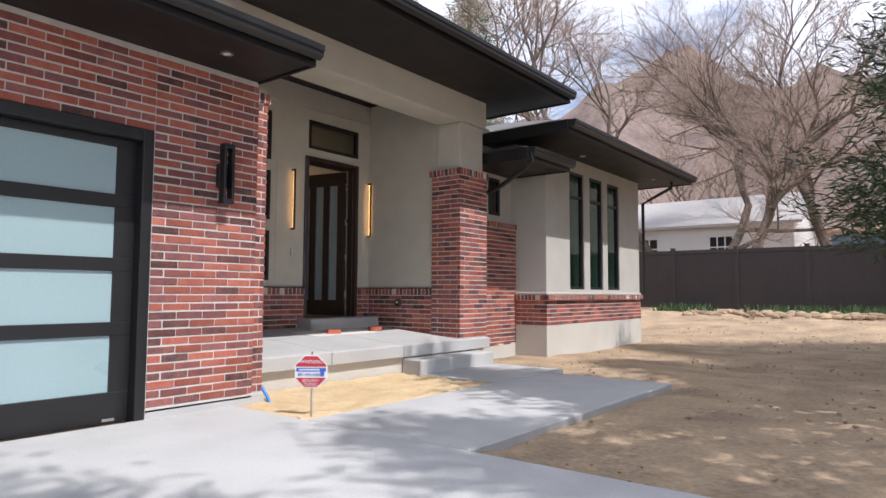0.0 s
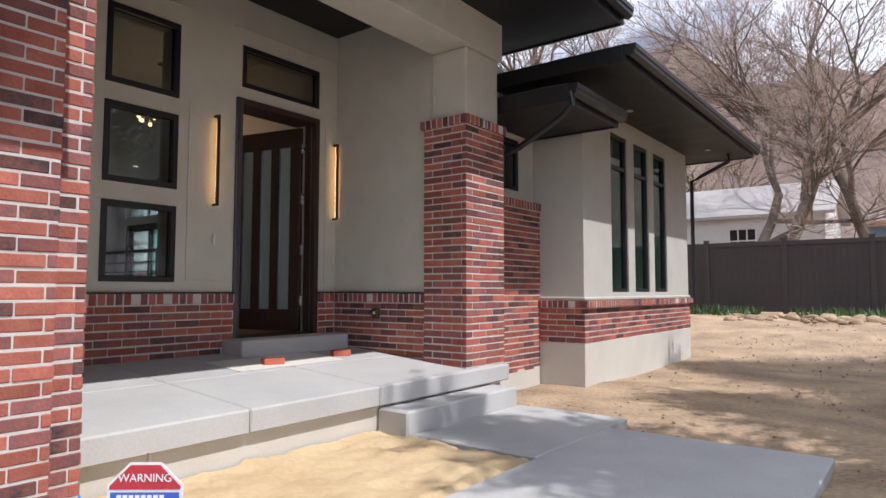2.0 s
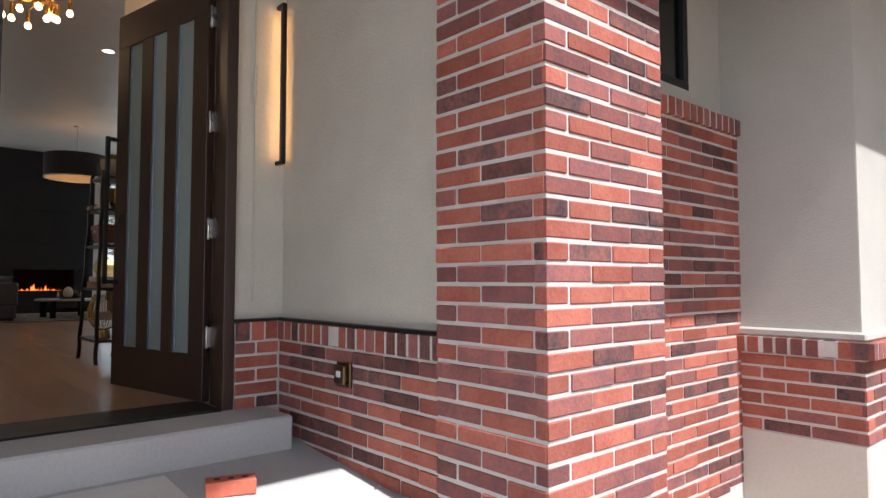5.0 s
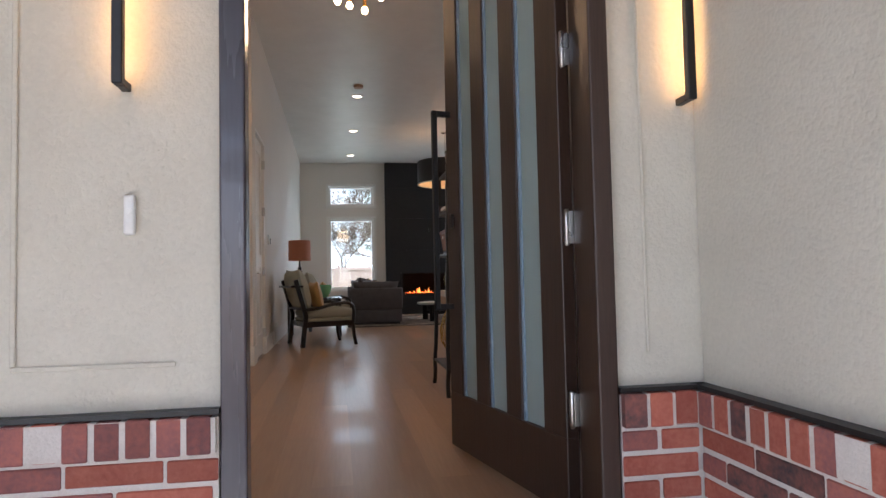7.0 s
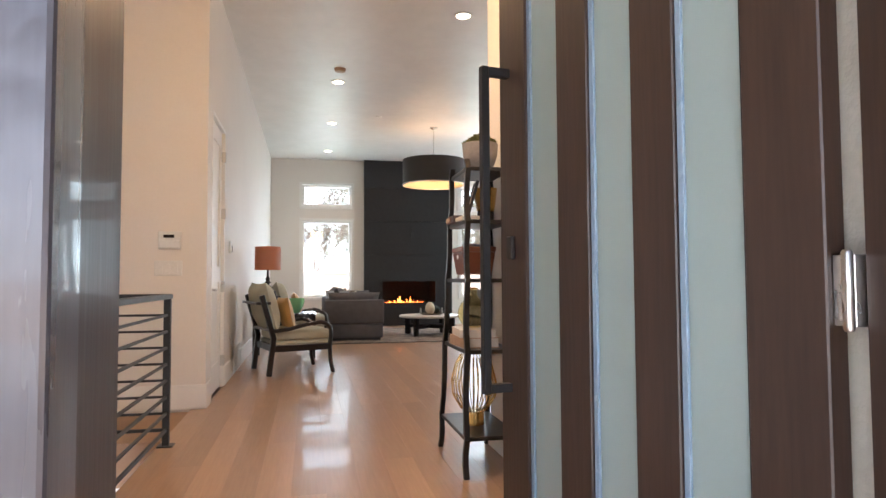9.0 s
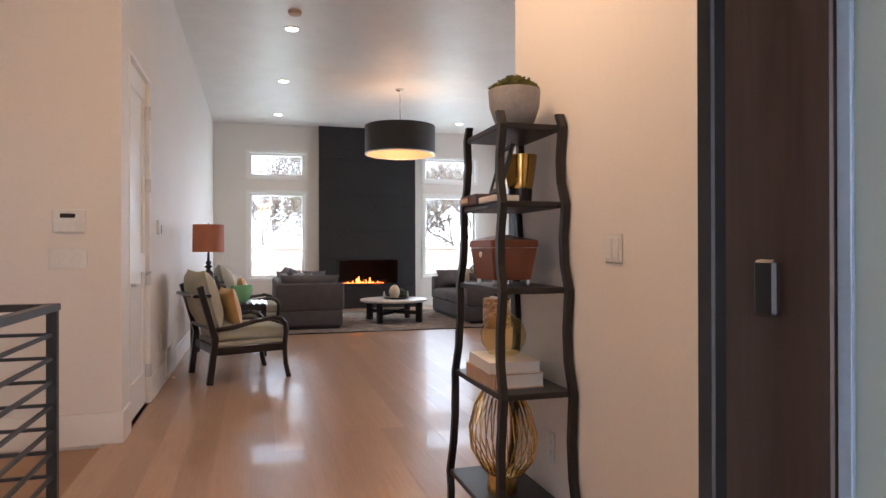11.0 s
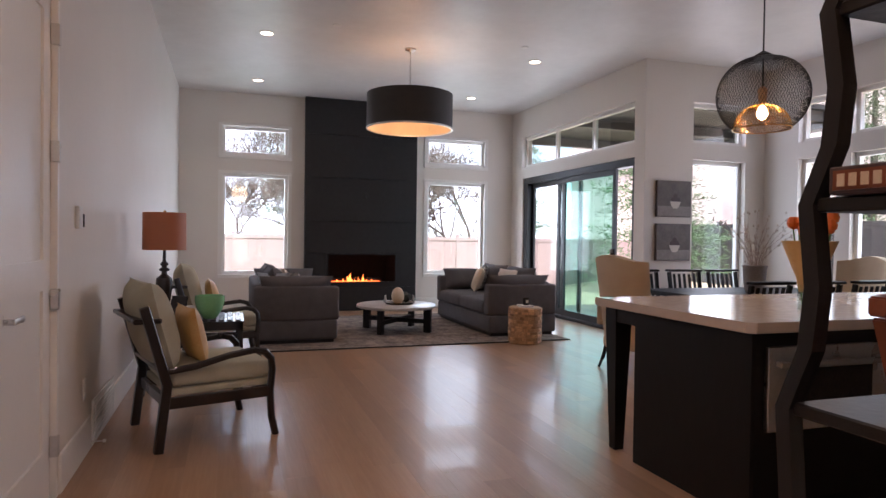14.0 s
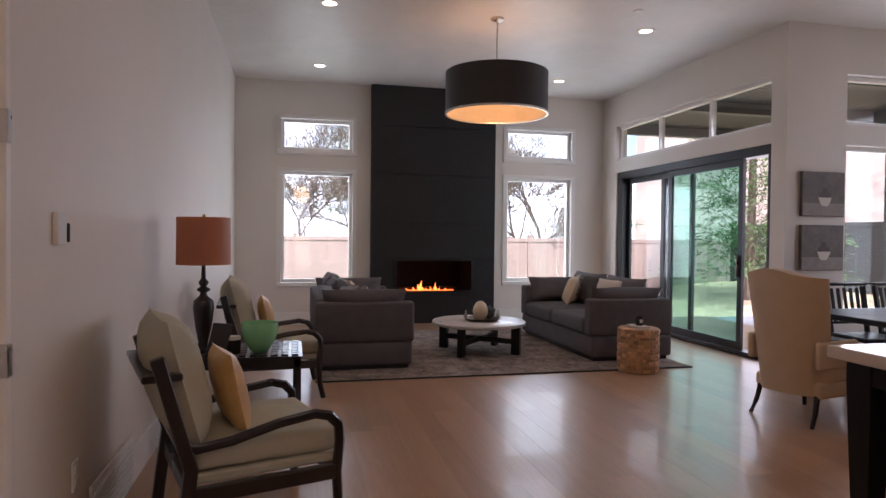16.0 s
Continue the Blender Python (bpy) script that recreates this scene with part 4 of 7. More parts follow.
def branches(seed, base, height, spread, levels, trunk_r, lean=(0, 0), split=2, least=0.0):
    """Limbs that fork and thin out; returns limb and twig meshes."""
    rng = random.Random(seed)
    limbs, twigs = bmesh.new(), bmesh.new()

    def add_tube(bm, p, q, r0, r1, seg):
        d = (q - p)
        u = d.orthogonal().normalized()
        w = d.normalized().cross(u)
        a = [bm.verts.new(p + (u * math.cos(2 * math.pi * k / seg) + w * math.sin(2 * math.pi * k / seg)) * r0) for k in range(seg)]
        b = [bm.verts.new(q + (u * math.cos(2 * math.pi * k / seg) + w * math.sin(2 * math.pi * k / seg)) * r1) for k in range(seg)]
        for k in range(seg):
            bm.faces.new((a[k], a[(k + 1) % seg], b[(k + 1) % seg], b[k]))

    def grow(p, d, length, r, lev):
        n = 4
        pos = p
        for i in range(n):
            d = (d + Vector((rng.gauss(0, 0.16), rng.gauss(0, 0.16), rng.gauss(0.03, 0.12)))).normalized()
            q = pos + d * length / n
            r2 = max(r * (1 - 0.10), least)
            add_tube(limbs if lev < levels - 1 else twigs, pos, q, r, r2, 7 if lev < 2 else (4 if lev < levels - 1 else 3))
            pos, r = q, r2
            if lev < levels and (i > 0 or lev > 1) and rng.random() < 0.8:
                for _ in range(1):
                    ax = Vector((rng.gauss(0, 1), rng.gauss(0, 1), rng.gauss(0, 0.4))).normalized()
                    nd = (d * 0.75 + ax * spread).normalized()
                    grow(pos, nd, length * rng.uniform(0.5, 0.75), r * 0.62, lev + 1)
        if lev < levels:
            for _ in range(split):
                ax = Vector((rng.gauss(0, 1), rng.gauss(0, 1), rng.gauss(0.2, 0.5))).normalized()
                grow(pos, (d + ax * spread).normalized(), length * rng.uniform(0.55, 0.8), r * 0.75, lev + 1)
    grow(Vector(base), Vector((lean[0], lean[1], 1)).normalized(), height * 0.38, trunk_r, 0)
    return limbs, twigs


def bare_tree(seed, x, y, z, height, spread, levels, r, lean, label, twigs_of="twig", least=0.0):
    t = thing("bare_tree", label, "tree", "bare trees")
    limbs, twigs = branches(seed, (x, y, z), height, spread, levels, r, lean, 2, least)
    part("trunk", limbs, "bark", t, smooth=True)
    part("crown", twigs, twigs_of, t, "fine leafless twigs")


bare_tree(3, -4.6, 26.6, -0.3, 14.0, 0.75, 6, 0.24, (0.25, 0.1), "gnarled leafless tree with spreading limbs beyond the fence")
bare_tree(8, -2.6, 25.6, -0.3, 16.0, 0.65, 6, 0.26, (-0.1, 0.0), "gnarled leafless tree with spreading limbs beyond the fence")
bare_tree(5, -7.8, 30.5, -0.3, 23.0, 0.5, 6, 0.32, (0.15, 0), "tall leafless tree beyond the house")
bare_tree(12, 0.5, 30.0, -0.3, 18.0, 0.6, 6, 0.25, (-0.1, 0), "leafless tree beyond the shed")
bare_tree(14, -9.5, 41.5, -0.3, 13.0, 0.6, 5, 0.25, (0.1, 0), "leafless tree behind the white outbuilding")
for sd_, bx_, by_, bh_, bl_ in ((21, -29.5, 6.9, 5.6, 0.05), (22, -31.5, 5.4, 6.5, 0.1), (23, -29.5, 13.3, 5.6, -0.05), (24, -31.5, 14.8, 6.5, 0.0), (26, -31.0, 9.2, 6.5, 0.1)):
    bare_tree(sd_, bx_, by_, -0.6, bh_, 0.62, 5, 0.085, (0, bl_), "leafless tree behind the back fence", "bark", 0.008)


def conifer(seed, x, y, z, height, rad, material, label, tiers=26, per=13, low=0.12, droop=0.25, tuft=(110, 0.17), fat=0.07):
    rng = random.Random(seed)
    t = thing("conifer", label, "tree", "conifers")
    part("trunk", tube([(x, y, z), (x + 0.05, y, z + height * 0.5), (x, y, z + height)], 0.018 * height, 8, 0.15), "bark", t, smooth=True)
    fol, wood = bmesh.new(), bmesh.new()
    for i in range(tiers):
        f = low + (1 - low) * (i + rng.random() * 0.6) / tiers
        for k in range(per):
            a = rng.random() * 6.283
            ln = rad * (1 - f) ** 0.8 * rng.uniform(0.55, 1.1) + 0.12
            p = Vector((x, y, z + height * f))
            d = Vector((math.cos(a), math.sin(a), rng.uniform(-droop, 0.25)))
            q = p + d * ln
            sd = d.cross(Vector((0, 0, 1))).normalized() * 0.012
            wood.faces.new([wood.verts.new(c) for c in (p - sd, p + sd, q)])
            n = max(6, int(tuft[0] * ln / rad))
            for m_ in range(n):
                s = rng.uniform(0.25, 1.0)
                c = p + d * ln * s + Vector((rng.gauss(0, 1), rng.gauss(0, 1), rng.gauss(0, 0.5))) * 0.06 * rad
                e = (d + Vector((rng.gauss(0, 0.6), rng.gauss(0, 0.6), rng.gauss(0.1, 0.5)))).normalized() * tuft[1] * rng.uniform(0.6, 1.3)
                w = e.cross(Vector((rng.gauss(0, 1), rng.gauss(0, 1), rng.gauss(0, 1)))).normalized() * tuft[1] * fat
                fol.faces.new([fol.verts.new(v) for v in (c, c + e * 0.5 + w, c + e, c + e * 0.5 - w)])
    tagged(part("limbs", wood, "bark", t), "", "", "", "stuff")
    part("crown", fol, material, t, "dark green needles")


conifer(31, -23.5, 36.0, -0.5, 26.0, 6.0, "spruce", "dark green spruce rising behind the roof", 40, 14, 0.3, 0.25, (240, 0.26), 0.1)
conifer(32, 4.6, 11.6, -0.5, 9.5, 4.0, "needle", "open dark green pine with long drooping limbs", 24, 12, 0.2, 0.4, (420, 0.24), 0.06)
conifer(33, -23.0, 17.2, -0.5, 8.5, 2.6, "spruce", "green spruce in the back corner of the yard")
conifer(37, -33.0, 17.6, -0.5, 8.0, 2.4, "spruce", "green spruce behind the back fence")
conifer(38, -34.5, 7.9, -0.5, 13.0, 2.6, "spruce", "green spruce behind the back fence")
conifer(39, -20.5, 22.8, -0.5, 9.0, 2.4, "spruce", "green spruce beyond the side fence")
# pines across the drive whose shade falls on drive, walk and yard
conifer(41, 8.4, 2.0, -0.7, 13.5, 3.8, "needle", "tall open pine across the driveway", 20, 8, 0.38, 0.3, (130, 0.28), 0.13)
conifer(42, 6.6, 8.3, -0.7, 11.5, 3.8, "needle", "tall open pine beside the yard", 20, 8, 0.36, 0.3, (190, 0.28), 0.13)
conifer(44, 7.2, 13.0, -0.7, 9.5, 3.4, "needle", "open pine at the edge of the yard", 18, 8, 0.3, 0.3, (190, 0.28), 0.13)
conifer(45, 6.0, 5.2, -0.7, 12.5, 3.4, "needle", "open pine at the edge of the yard", 18, 8, 0.34, 0.3, (190, 0.28), 0.13)
conifer(46, 6.6, -1.0, -0.7, 12.5, 3.2, "needle", "open pine across the driveway", 18, 7, 0.36, 0.3, (80, 0.28), 0.12)
conifer(43, 9.8, -4.6, -0.7, 11.0, 3.6, "needle", "tall open pine across the driveway", 20, 8, 0.38, 0.3, (130, 0.28), 0.13)


def scatter():
    rng = random.Random(77)
    bm = bmesh.new()
    for _ in range(2600):
        x, y = rng.uniform(-2.2, 9), rng.uniform(2.1, 18)
        if (-0.95 < x < 0.75 and y < 6.3) or (x < -0.9 and 5 < y < 6.8) or (x > 0.7 and y < 2.1) or (x < -2.0 and y > 8.3):
            continue
        r = rng.choice((0.006, 0.008, 0.012, 0.02)) * rng.uniform(0.7, 1.3)
        v = bmesh.ops.create_icosphere(bm, subdivisions=1, radius=r)["verts"]
        for q in v:
            q.co = Vector((q.co.x * rng.uniform(0.8, 1.3) + x, q.co.y * rng.uniform(0.8, 1.3) + y, q.co.z * 0.7 + ground_z(x, y) - 0.045))
    tagged(part("scattered_stones", bm, "dirt"), "small stones and clods scattered on the dirt", "stones", "", "stuff")
    bm = bmesh.new()
    for _ in range(300):
        x, y = rng.uniform(-2.6, 12), rng.uniform(17.6, 18.6)
        r = rng.uniform(0.04, 0.15)
        v = bmesh.ops.create_icosphere(bm, subdivisions=2, radius=r)["verts"]
        for q in v:
            k = 1 + 0.35 * noise.noise(q.co * 9 + Vector((x, y, 0)))
            q.co = Vector((q.co.x * k * 1.3 + x, q.co.y * k + y, q.co.z * k * 0.7 + ground_z(x, y) - 0.02))
    tagged(part("earth_clods", bm, "dirt"), "row of piled earth clods along the fence", "earth", "", "stuff")
    bm = bmesh.new()
    for _ in range(2600):
        x, y = rng.uniform(-4, 13), rng.uniform(18.7, 19.7)
        z = ground_z(x, y) - 0.06
        if noise.noise((x * 0.8, 0, 5)) < -0.25:
            continue
        e = Vector((rng.gauss(0, 0.08), rng.gauss(0, 0.08), rng.uniform(0.08, 0.3)))
        w = Vector((rng.gauss(0, 1), rng.gauss(0, 1), 0)).normalized() * 0.03
        c = Vector((x, y, z))
        bm.faces.new([bm.verts.new(q) for q in (c - w, c + w, c + e)])
    tagged(part("weeds", bm, "spruce"), "low green weeds at the foot of the fence", "weeds", "", "stuff")
    bm = bmesh.new()
    n = 36
    vs = [[bm.verts.new((-2.42 + 1.46 * i / n, 2.07 + 2.9 * j / (2 * n), -0.675 + 0.03 * noise.noise((i * 0.16, j * 0.16, 1)) + 0.025 * noise.noise((i * 0.5, j * 0.5, 2)) - 0.03 * (i > n - 2) + 0.03 * max(0, 1 - i / 12))) for j in range(2 * n + 1)] for i in range(n + 1)]
    for i in range(n):
        for j in range(2 * n):
            bm.faces.new((vs[i][j], vs[i + 1][j], vs[i + 1][j + 1], vs[i][j + 1]))
    setting("planting_bed", bm, "sand", "raw sandy planting bed beside the porch", "ground", True)


scatter()
# covered patio outside the sliding doors
pc = thing("patio_cover", "grey covered patio roof with beams outside the sliders", "patio cover", kind="structure")
part("deck_ceiling", boxed(-18.2, -14.06, 10.46, 13.9, 3.25, 3.32), "soffit", pc)
part("beam", boxed(-18.2, -14.06, 13.6, 13.85, 3.0, 3.25), "iron_grey", pc)
for x in (-18.1, -16.1, -14.3):
    part("cross_beam", boxed(x, x + 0.14, 10.46, 13.6, 3.1, 3.25), "iron_grey", pc)
part("post", boxed(-15.75, -15.5, 13.6, 13.85, -0.6, 3.0), "iron_grey", pc)
setting("patio_slab", boxed(-18.2, -14.06, 10.46, 13.9, -0.6, -0.05, bevel=0.01), "concrete", "concrete patio slab", "patio")
# ---- inside: windows and doors ----
for n_, (y0, y1, z0, z1) in enumerate(W1):
    framed_window("window_%d" % (n_ + 1), "x", -18.03, y0 + 0.03, y1 - 0.03, z0 + 0.03, z1 - 0.03, 0.05, 0.07, "trim_white", "clear", "white framed picture window beside the fireplace")
    w_ = thing("window_trim_%d" % (n_ + 1), "white painted window lining and sill", "trim", kind="structure")
    part("sill", boxed(-18.0, -17.9, y0 - 0.03, y1 + 0.03, z0 - 0.03, z0 + 0.03, bevel=0.004), "trim_white", w_)
    part("head", boxed(-18.0, -17.915, y0 - 0.03, y1 + 0.03, z1 - 0.03, z1 + 0.02, bevel=0.004), "trim_white", w_)
    part("jamb", boxed(-18.0, -17.915, y0 - 0.03, y0 + 0.03, z0 + 0.03, z1 - 0.03), "trim_white", w_)
    part("jamb", boxed(-18.0, -17.915, y1 - 0.03, y1 + 0.03, z0 + 0.03, z1 - 0.03), "trim_white", w_)
for y0, y1, z0, z1 in W3:
    framed_window("dining_window", "x", -13.97, y0, y1, z0, z1, 0.05, 0.07, "trim_white", "clear", "white framed dining window")
for a0, a1, z0, z1 in W4:
    framed_window("dining_window", "y", 12.31, a0, a1, z0, z1, 0.05, 0.07, "trim_white", "clear", "tall white framed dining window")
framed_window("transom_band", "y", 10.36, -17.5, -14.08, 2.57, 3.12, 0.05, 0.08, "trim_white", "clear", "white framed band of transom windows over the sliders", mullions=(-16.36, -15.22))


def sliders():
    s = thing("sliding_door", "black framed four-panel sliding glass door", "door", kind="structure")
    part("head", boxed(-17.45, -14.07, 10.27, 10.42, 2.27, 2.38, bevel=0.004), "black_metal", s)
    part("track", boxed(-17.45, -14.07, 10.27, 10.42, 0.0, 0.05, bevel=0.004), "black_metal", s)
    part("jamb", boxed(-17.45, -17.3, 10.27, 10.42, 0.05, 2.27, bevel=0.004), "black_metal", s)
    part("jamb", boxed(-14.14, -14.07, 10.27, 10.42, 0.05, 2.27, bevel=0.004), "black_metal", s)
    for k, (a, b, y) in enumerate(((-17.3, -16.2, 10.385), (-16.3, -15.55, 10.345), (-16.05, -14.55, 10.305))):
        p = part("panel", join(boxed(a, a + 0.075, y - 0.018, y + 0.018, 0.05, 2.27), boxed(b - 0.075, b, y - 0.018, y + 0.018, 0.05, 2.27), boxed(a + 0.075, b - 0.075, y - 0.018, y + 0.018, 0.05, 0.15), boxed(a + 0.075, b - 0.075, y - 0.018, y + 0.018, 2.19, 2.27)), "black_metal", s, "black framed sliding panel")
        g = part("pane", boxed(a + 0.07, b - 0.07, y - 0.004, y + 0.004, 0.15, 2.19), "green_glass" if k == 2 else "clear", p)
        g.visible_shadow = False
    part("pull", boxed(-14.62, -14.6, 10.25, 10.29, 0.9, 1.15, bevel=0.004), "steel", s)


sliders()


def hall_door():
    d = thing("door_2", "closed white two-panel interior door with satin hardware", "door", kind="structure")
    y = 4.385
    part("jamb", boxed(-9.53, -9.5, 4.2, 4.415, 0.0, 2.46), "trim_white", d)
    part("jamb", boxed(-10.33, -10.3, 4.2, 4.415, 0.0, 2.46), "trim_white", d)
    part("head", boxed(-10.3, -9.53, 4.2, 4.415, 2.43, 2.46), "trim_white", d)
    part("leaf", join(boxed(-10.296, -9.534, y - 0.04, y - 0.012, 0.01, 2.426), boxed(-10.296, -10.18, y - 0.012, y, 0.01, 2.426), boxed(-9.65, -9.534, y - 0.012, y, 0.01, 2.426), boxed(-10.18, -9.65, y - 0.012, y, 0.01, 0.25), boxed(-10.18, -9.65, y - 0.012, y, 1.0, 1.14), boxed(-10.18, -9.65, y - 0.012, y, 2.28, 2.426)), "trim_white", d)
    part("rose", moved(lathe([(0.03, 0), (0.03, 0.006), (0.012, 0.009), (0.012, 0.045)], seg=20), pose(-9.6, y, 0.93, -90, 0, 0)), "steel", d, "satin nickel rose")
    part("lever", moved(boxed(-9.715, -9.588, y + 0.04, y + 0.054, 0.918, 0.942, bevel=0.005, seg=2), Matrix.Identity(4)), "steel", d, "satin nickel lever handle", smooth=True)
    for z in (0.25, 0.95, 1.65, 2.2):
        part("hinge", boxed(-10.318, -10.285, 4.386, 4.425, z - 0.05, z + 0.05, bevel=0.003), "steel", d)


hall_door()


def baseboards():
    bm = bmesh.new()
    h = 0.19
    for a, b in ((-17.93, -10.34), (-9.49, -9.25)):
        add_box(bm, a, b, L, L + 0.016, 0, h, bevel=0.003)
    add_box(bm, -9.251, -9.235, 2.1, L + 0.016, 0, h, bevel=0.003)
    add_box(bm, -17.93, -17.914, L, 6.39, 0, h, bevel=0.003)
    add_box(bm, -17.93, -17.914, 8.34, 10.25, 0, h, bevel=0.003)
    add_box(bm, -7.686, -4.82, 6.294, 6.31, 0, h, bevel=0.003)
    add_box(bm, -7.686, -7.67, 6.31, 6.44, 0, h, bevel=0.003)
    add_box(bm, -13.85, -13.834, 10.25, 12.2, 0, h, bevel=0.003)
    add_box(bm, -13.8, -4.9, 12.184, 12.2, 0, h, bevel=0.003)
    setting("baseboard", bm, "trim_white", "tall white painted baseboards", "baseboard")


baseboards()


def railing():
    r = thing("stair_railing", "black steel stair railing with thin horizontal bars", "railing")
    for x, y in ((-8.08, 4.36), (-6.5, 4.36), (-4.9, 4.36), (-8.08, 2.2)):
        part("post", boxed(x - 0.02, x + 0.02, y - 0.02, y + 0.02, 0.0, 0.9, bevel=0.003), "black_metal", r)
        part("base_plate", boxed(x - 0.045, x + 0.045, y - 0.045, y + 0.045, 0.0, 0.008), "black_metal", r)
    part("handrail", boxed(-8.11, -4.82, 4.335, 4.385, 0.9, 0.93, bevel=0.004), "black_metal", r)
    part("handrail", boxed(-8.105, -8.055, 2.04, 4.334, 0.9, 0.93, bevel=0.004), "black_metal", r)
    for k in range(8):
        z = 0.1 + 0.1 * k
        hh = 0.014 if k else 0.02
        part("bar", boxed(-8.06, -4.82, 4.353, 4.367, z - hh / 2, z + hh / 2), "black_metal", r)
        part("bar", boxed(-8.087, -8.073, 2.04, 4.34, z - hh / 2, z + hh / 2), "black_metal", r)


railing()


def wall_plate(name, label, cat, dims, bits, material="plastic_white"):
    t = thing(name, label, cat)
    part("plate", boxed(*dims, bevel=0.004), material, t)
    for nm, d, m in bits:
        part(nm, boxed(*d, bevel=0.002), m, t)
    return t


wall_plate("alarm_keypad", "white alarm keypad with small dark display", "keypad", (-9.251, -9.225, 4.05, 4.22, 1.26, 1.4), [("display", (-9.225, -9.222, 4.09, 4.17, 1.35, 1.375), "char"), ("flap", (-9.225, -9.218, 4.06, 4.21, 1.27, 1.33), "plastic_white")])
wall_plate("switch_plate", "white triple rocker switch plate", "light switch", (-9.251, -9.245, 4.02, 4.23, 1.05, 1.17), [("rocker", (-9.245, -9.242, 4.05 + 0.055 * k, 4.085 + 0.055 * k, 1.075, 1.145), "plastic_white") for k in range(3)])
wall_plate("switch_plate", "white double rocker switch plate on the foyer wall", "light switch", (-6.9, -6.795, 6.304, 6.3095, 1.11, 1.205), [("rocker", (-6.882 + 0.042 * k, -6.85 + 0.042 * k, 6.3015, 6.304, 1.125, 1.19), "plastic_white") for k in range(2)])
wall_plate("thermostat", "white wall thermostat with dark side", "thermostat", (-10.77, -10.68, L, L + 0.022, 1.29, 1.41), [("dark_side", (-10.792, -10.77, L, L + 0.026, 1.3, 1.37), "char")])
wall_plate("wall_outlet", "white wall outlet above the baseboard", "outlet", (-10.95, -10.88, L, L + 0.008, 0.32, 0.44), [("socket", (-10.93, -10.9, L + 0.008, L + 0.012, 0.39, 0.42), "plastic_white"), ("socket", (-10.93, -10.9, L + 0.008, L + 0.012, 0.34, 0.37), "plastic_white")])
wall_plate("wall_outlet", "white wall outlet low behind the shelf", "outlet", (-7.35, -7.28, 6.302, 6.31, 0.32, 0.44), [("socket", (-7.33, -7.3, 6.298, 6.302, 0.39, 0.42), "plastic_white"), ("socket", (-7.33, -7.3, 6.298, 6.302, 0.34, 0.37), "plastic_white")])


def wall_vent():
    v = thing("wall_vent", "white louvred return air grille at floor level", "vent")
    part("frame", boxed(-11.75, -11.05, L + 0.016, L + 0.028, 0.02, 0.28, bevel=0.003), "plastic_white", v)
    for k in range(8):
        part("slat", boxed(-11.72, -11.08, L + 0.028, L + 0.036, 0.05 + 0.026 * k, 0.062 + 0.026 * k), "plastic_white", v)
    s = thing("door_stop", "small satin door stop on the baseboard", "door stop")
    part("rod", tube([(-10.98, L + 0.03, 0.06), (-10.98, L + 0.09, 0.06)], 0.005, 8), "steel", s)
    part("tip", tube([(-10.98, L + 0.09, 0.06), (-10.98, L + 0.105, 0.06)], 0.01, 8), "plastic_white", s)


wall_vent()


# ---- ceiling lights ----
def can_light(x, y, watts=26):
    c = thing("recessed_light", "round recessed ceiling light glowing warm", "ceiling light", "recessed lights")
    part("trim_ring", lathe([(0.095, 0), (0.095, -0.006), (0.07, -0.008), (0.07, 0.0)], x, y, CEIL, 28, cap=False), "trim_white", c)
    part("lens", lathe([(0.069, -0.004), (0.069, -0.0005)], x, y, CEIL, 24), "can_glow", c, "glowing lens")
    lamp = new("can_lamp", bpy.data.lights.new("can_lamp", "SPOT"))
    lamp.data.energy, lamp.data.spot_size, lamp.data.spot_blend, lamp.data.color, lamp.data.shadow_soft_size = watts, radians(120), 0.9, (1.0, 0.79, 0.56), 0.06
    lamp.location = (x, y, CEIL - 0.03)


for x, y in ((-14.57, 5.58), (-16.94, 5.58), (-16.88, 9.0), (-14.53, 9.0), (-12.29, 5.58), (-9.9, 6.7), (-8.6, 5.5), (-6.0, 5.3)):
    can_light(x, y, 5 if x < -9.5 else 6.5)
sd = thing("smoke_detector", "round pale smoke detector on the ceiling", "smoke detector")
part("base", lathe([(0.07, 0), (0.07, -0.012), (0.062, -0.035), (0.03, -0.04), (0.0, -0.041)], -11.75, 5.58, CEIL, 24), "book_tan", sd, smooth=True)
for x, y in ((-14.0, 6.3), (-14.0, 8.6)):
    cv = thing("ceiling_cap", "small flush white sprinkler cap in ceiling", "sprinkler")
    part("disc", lathe([(0.05, 0), (0.045, -0.008), (0.0, -0.009)], x, y, CEIL, 20), "trim_white", cv)


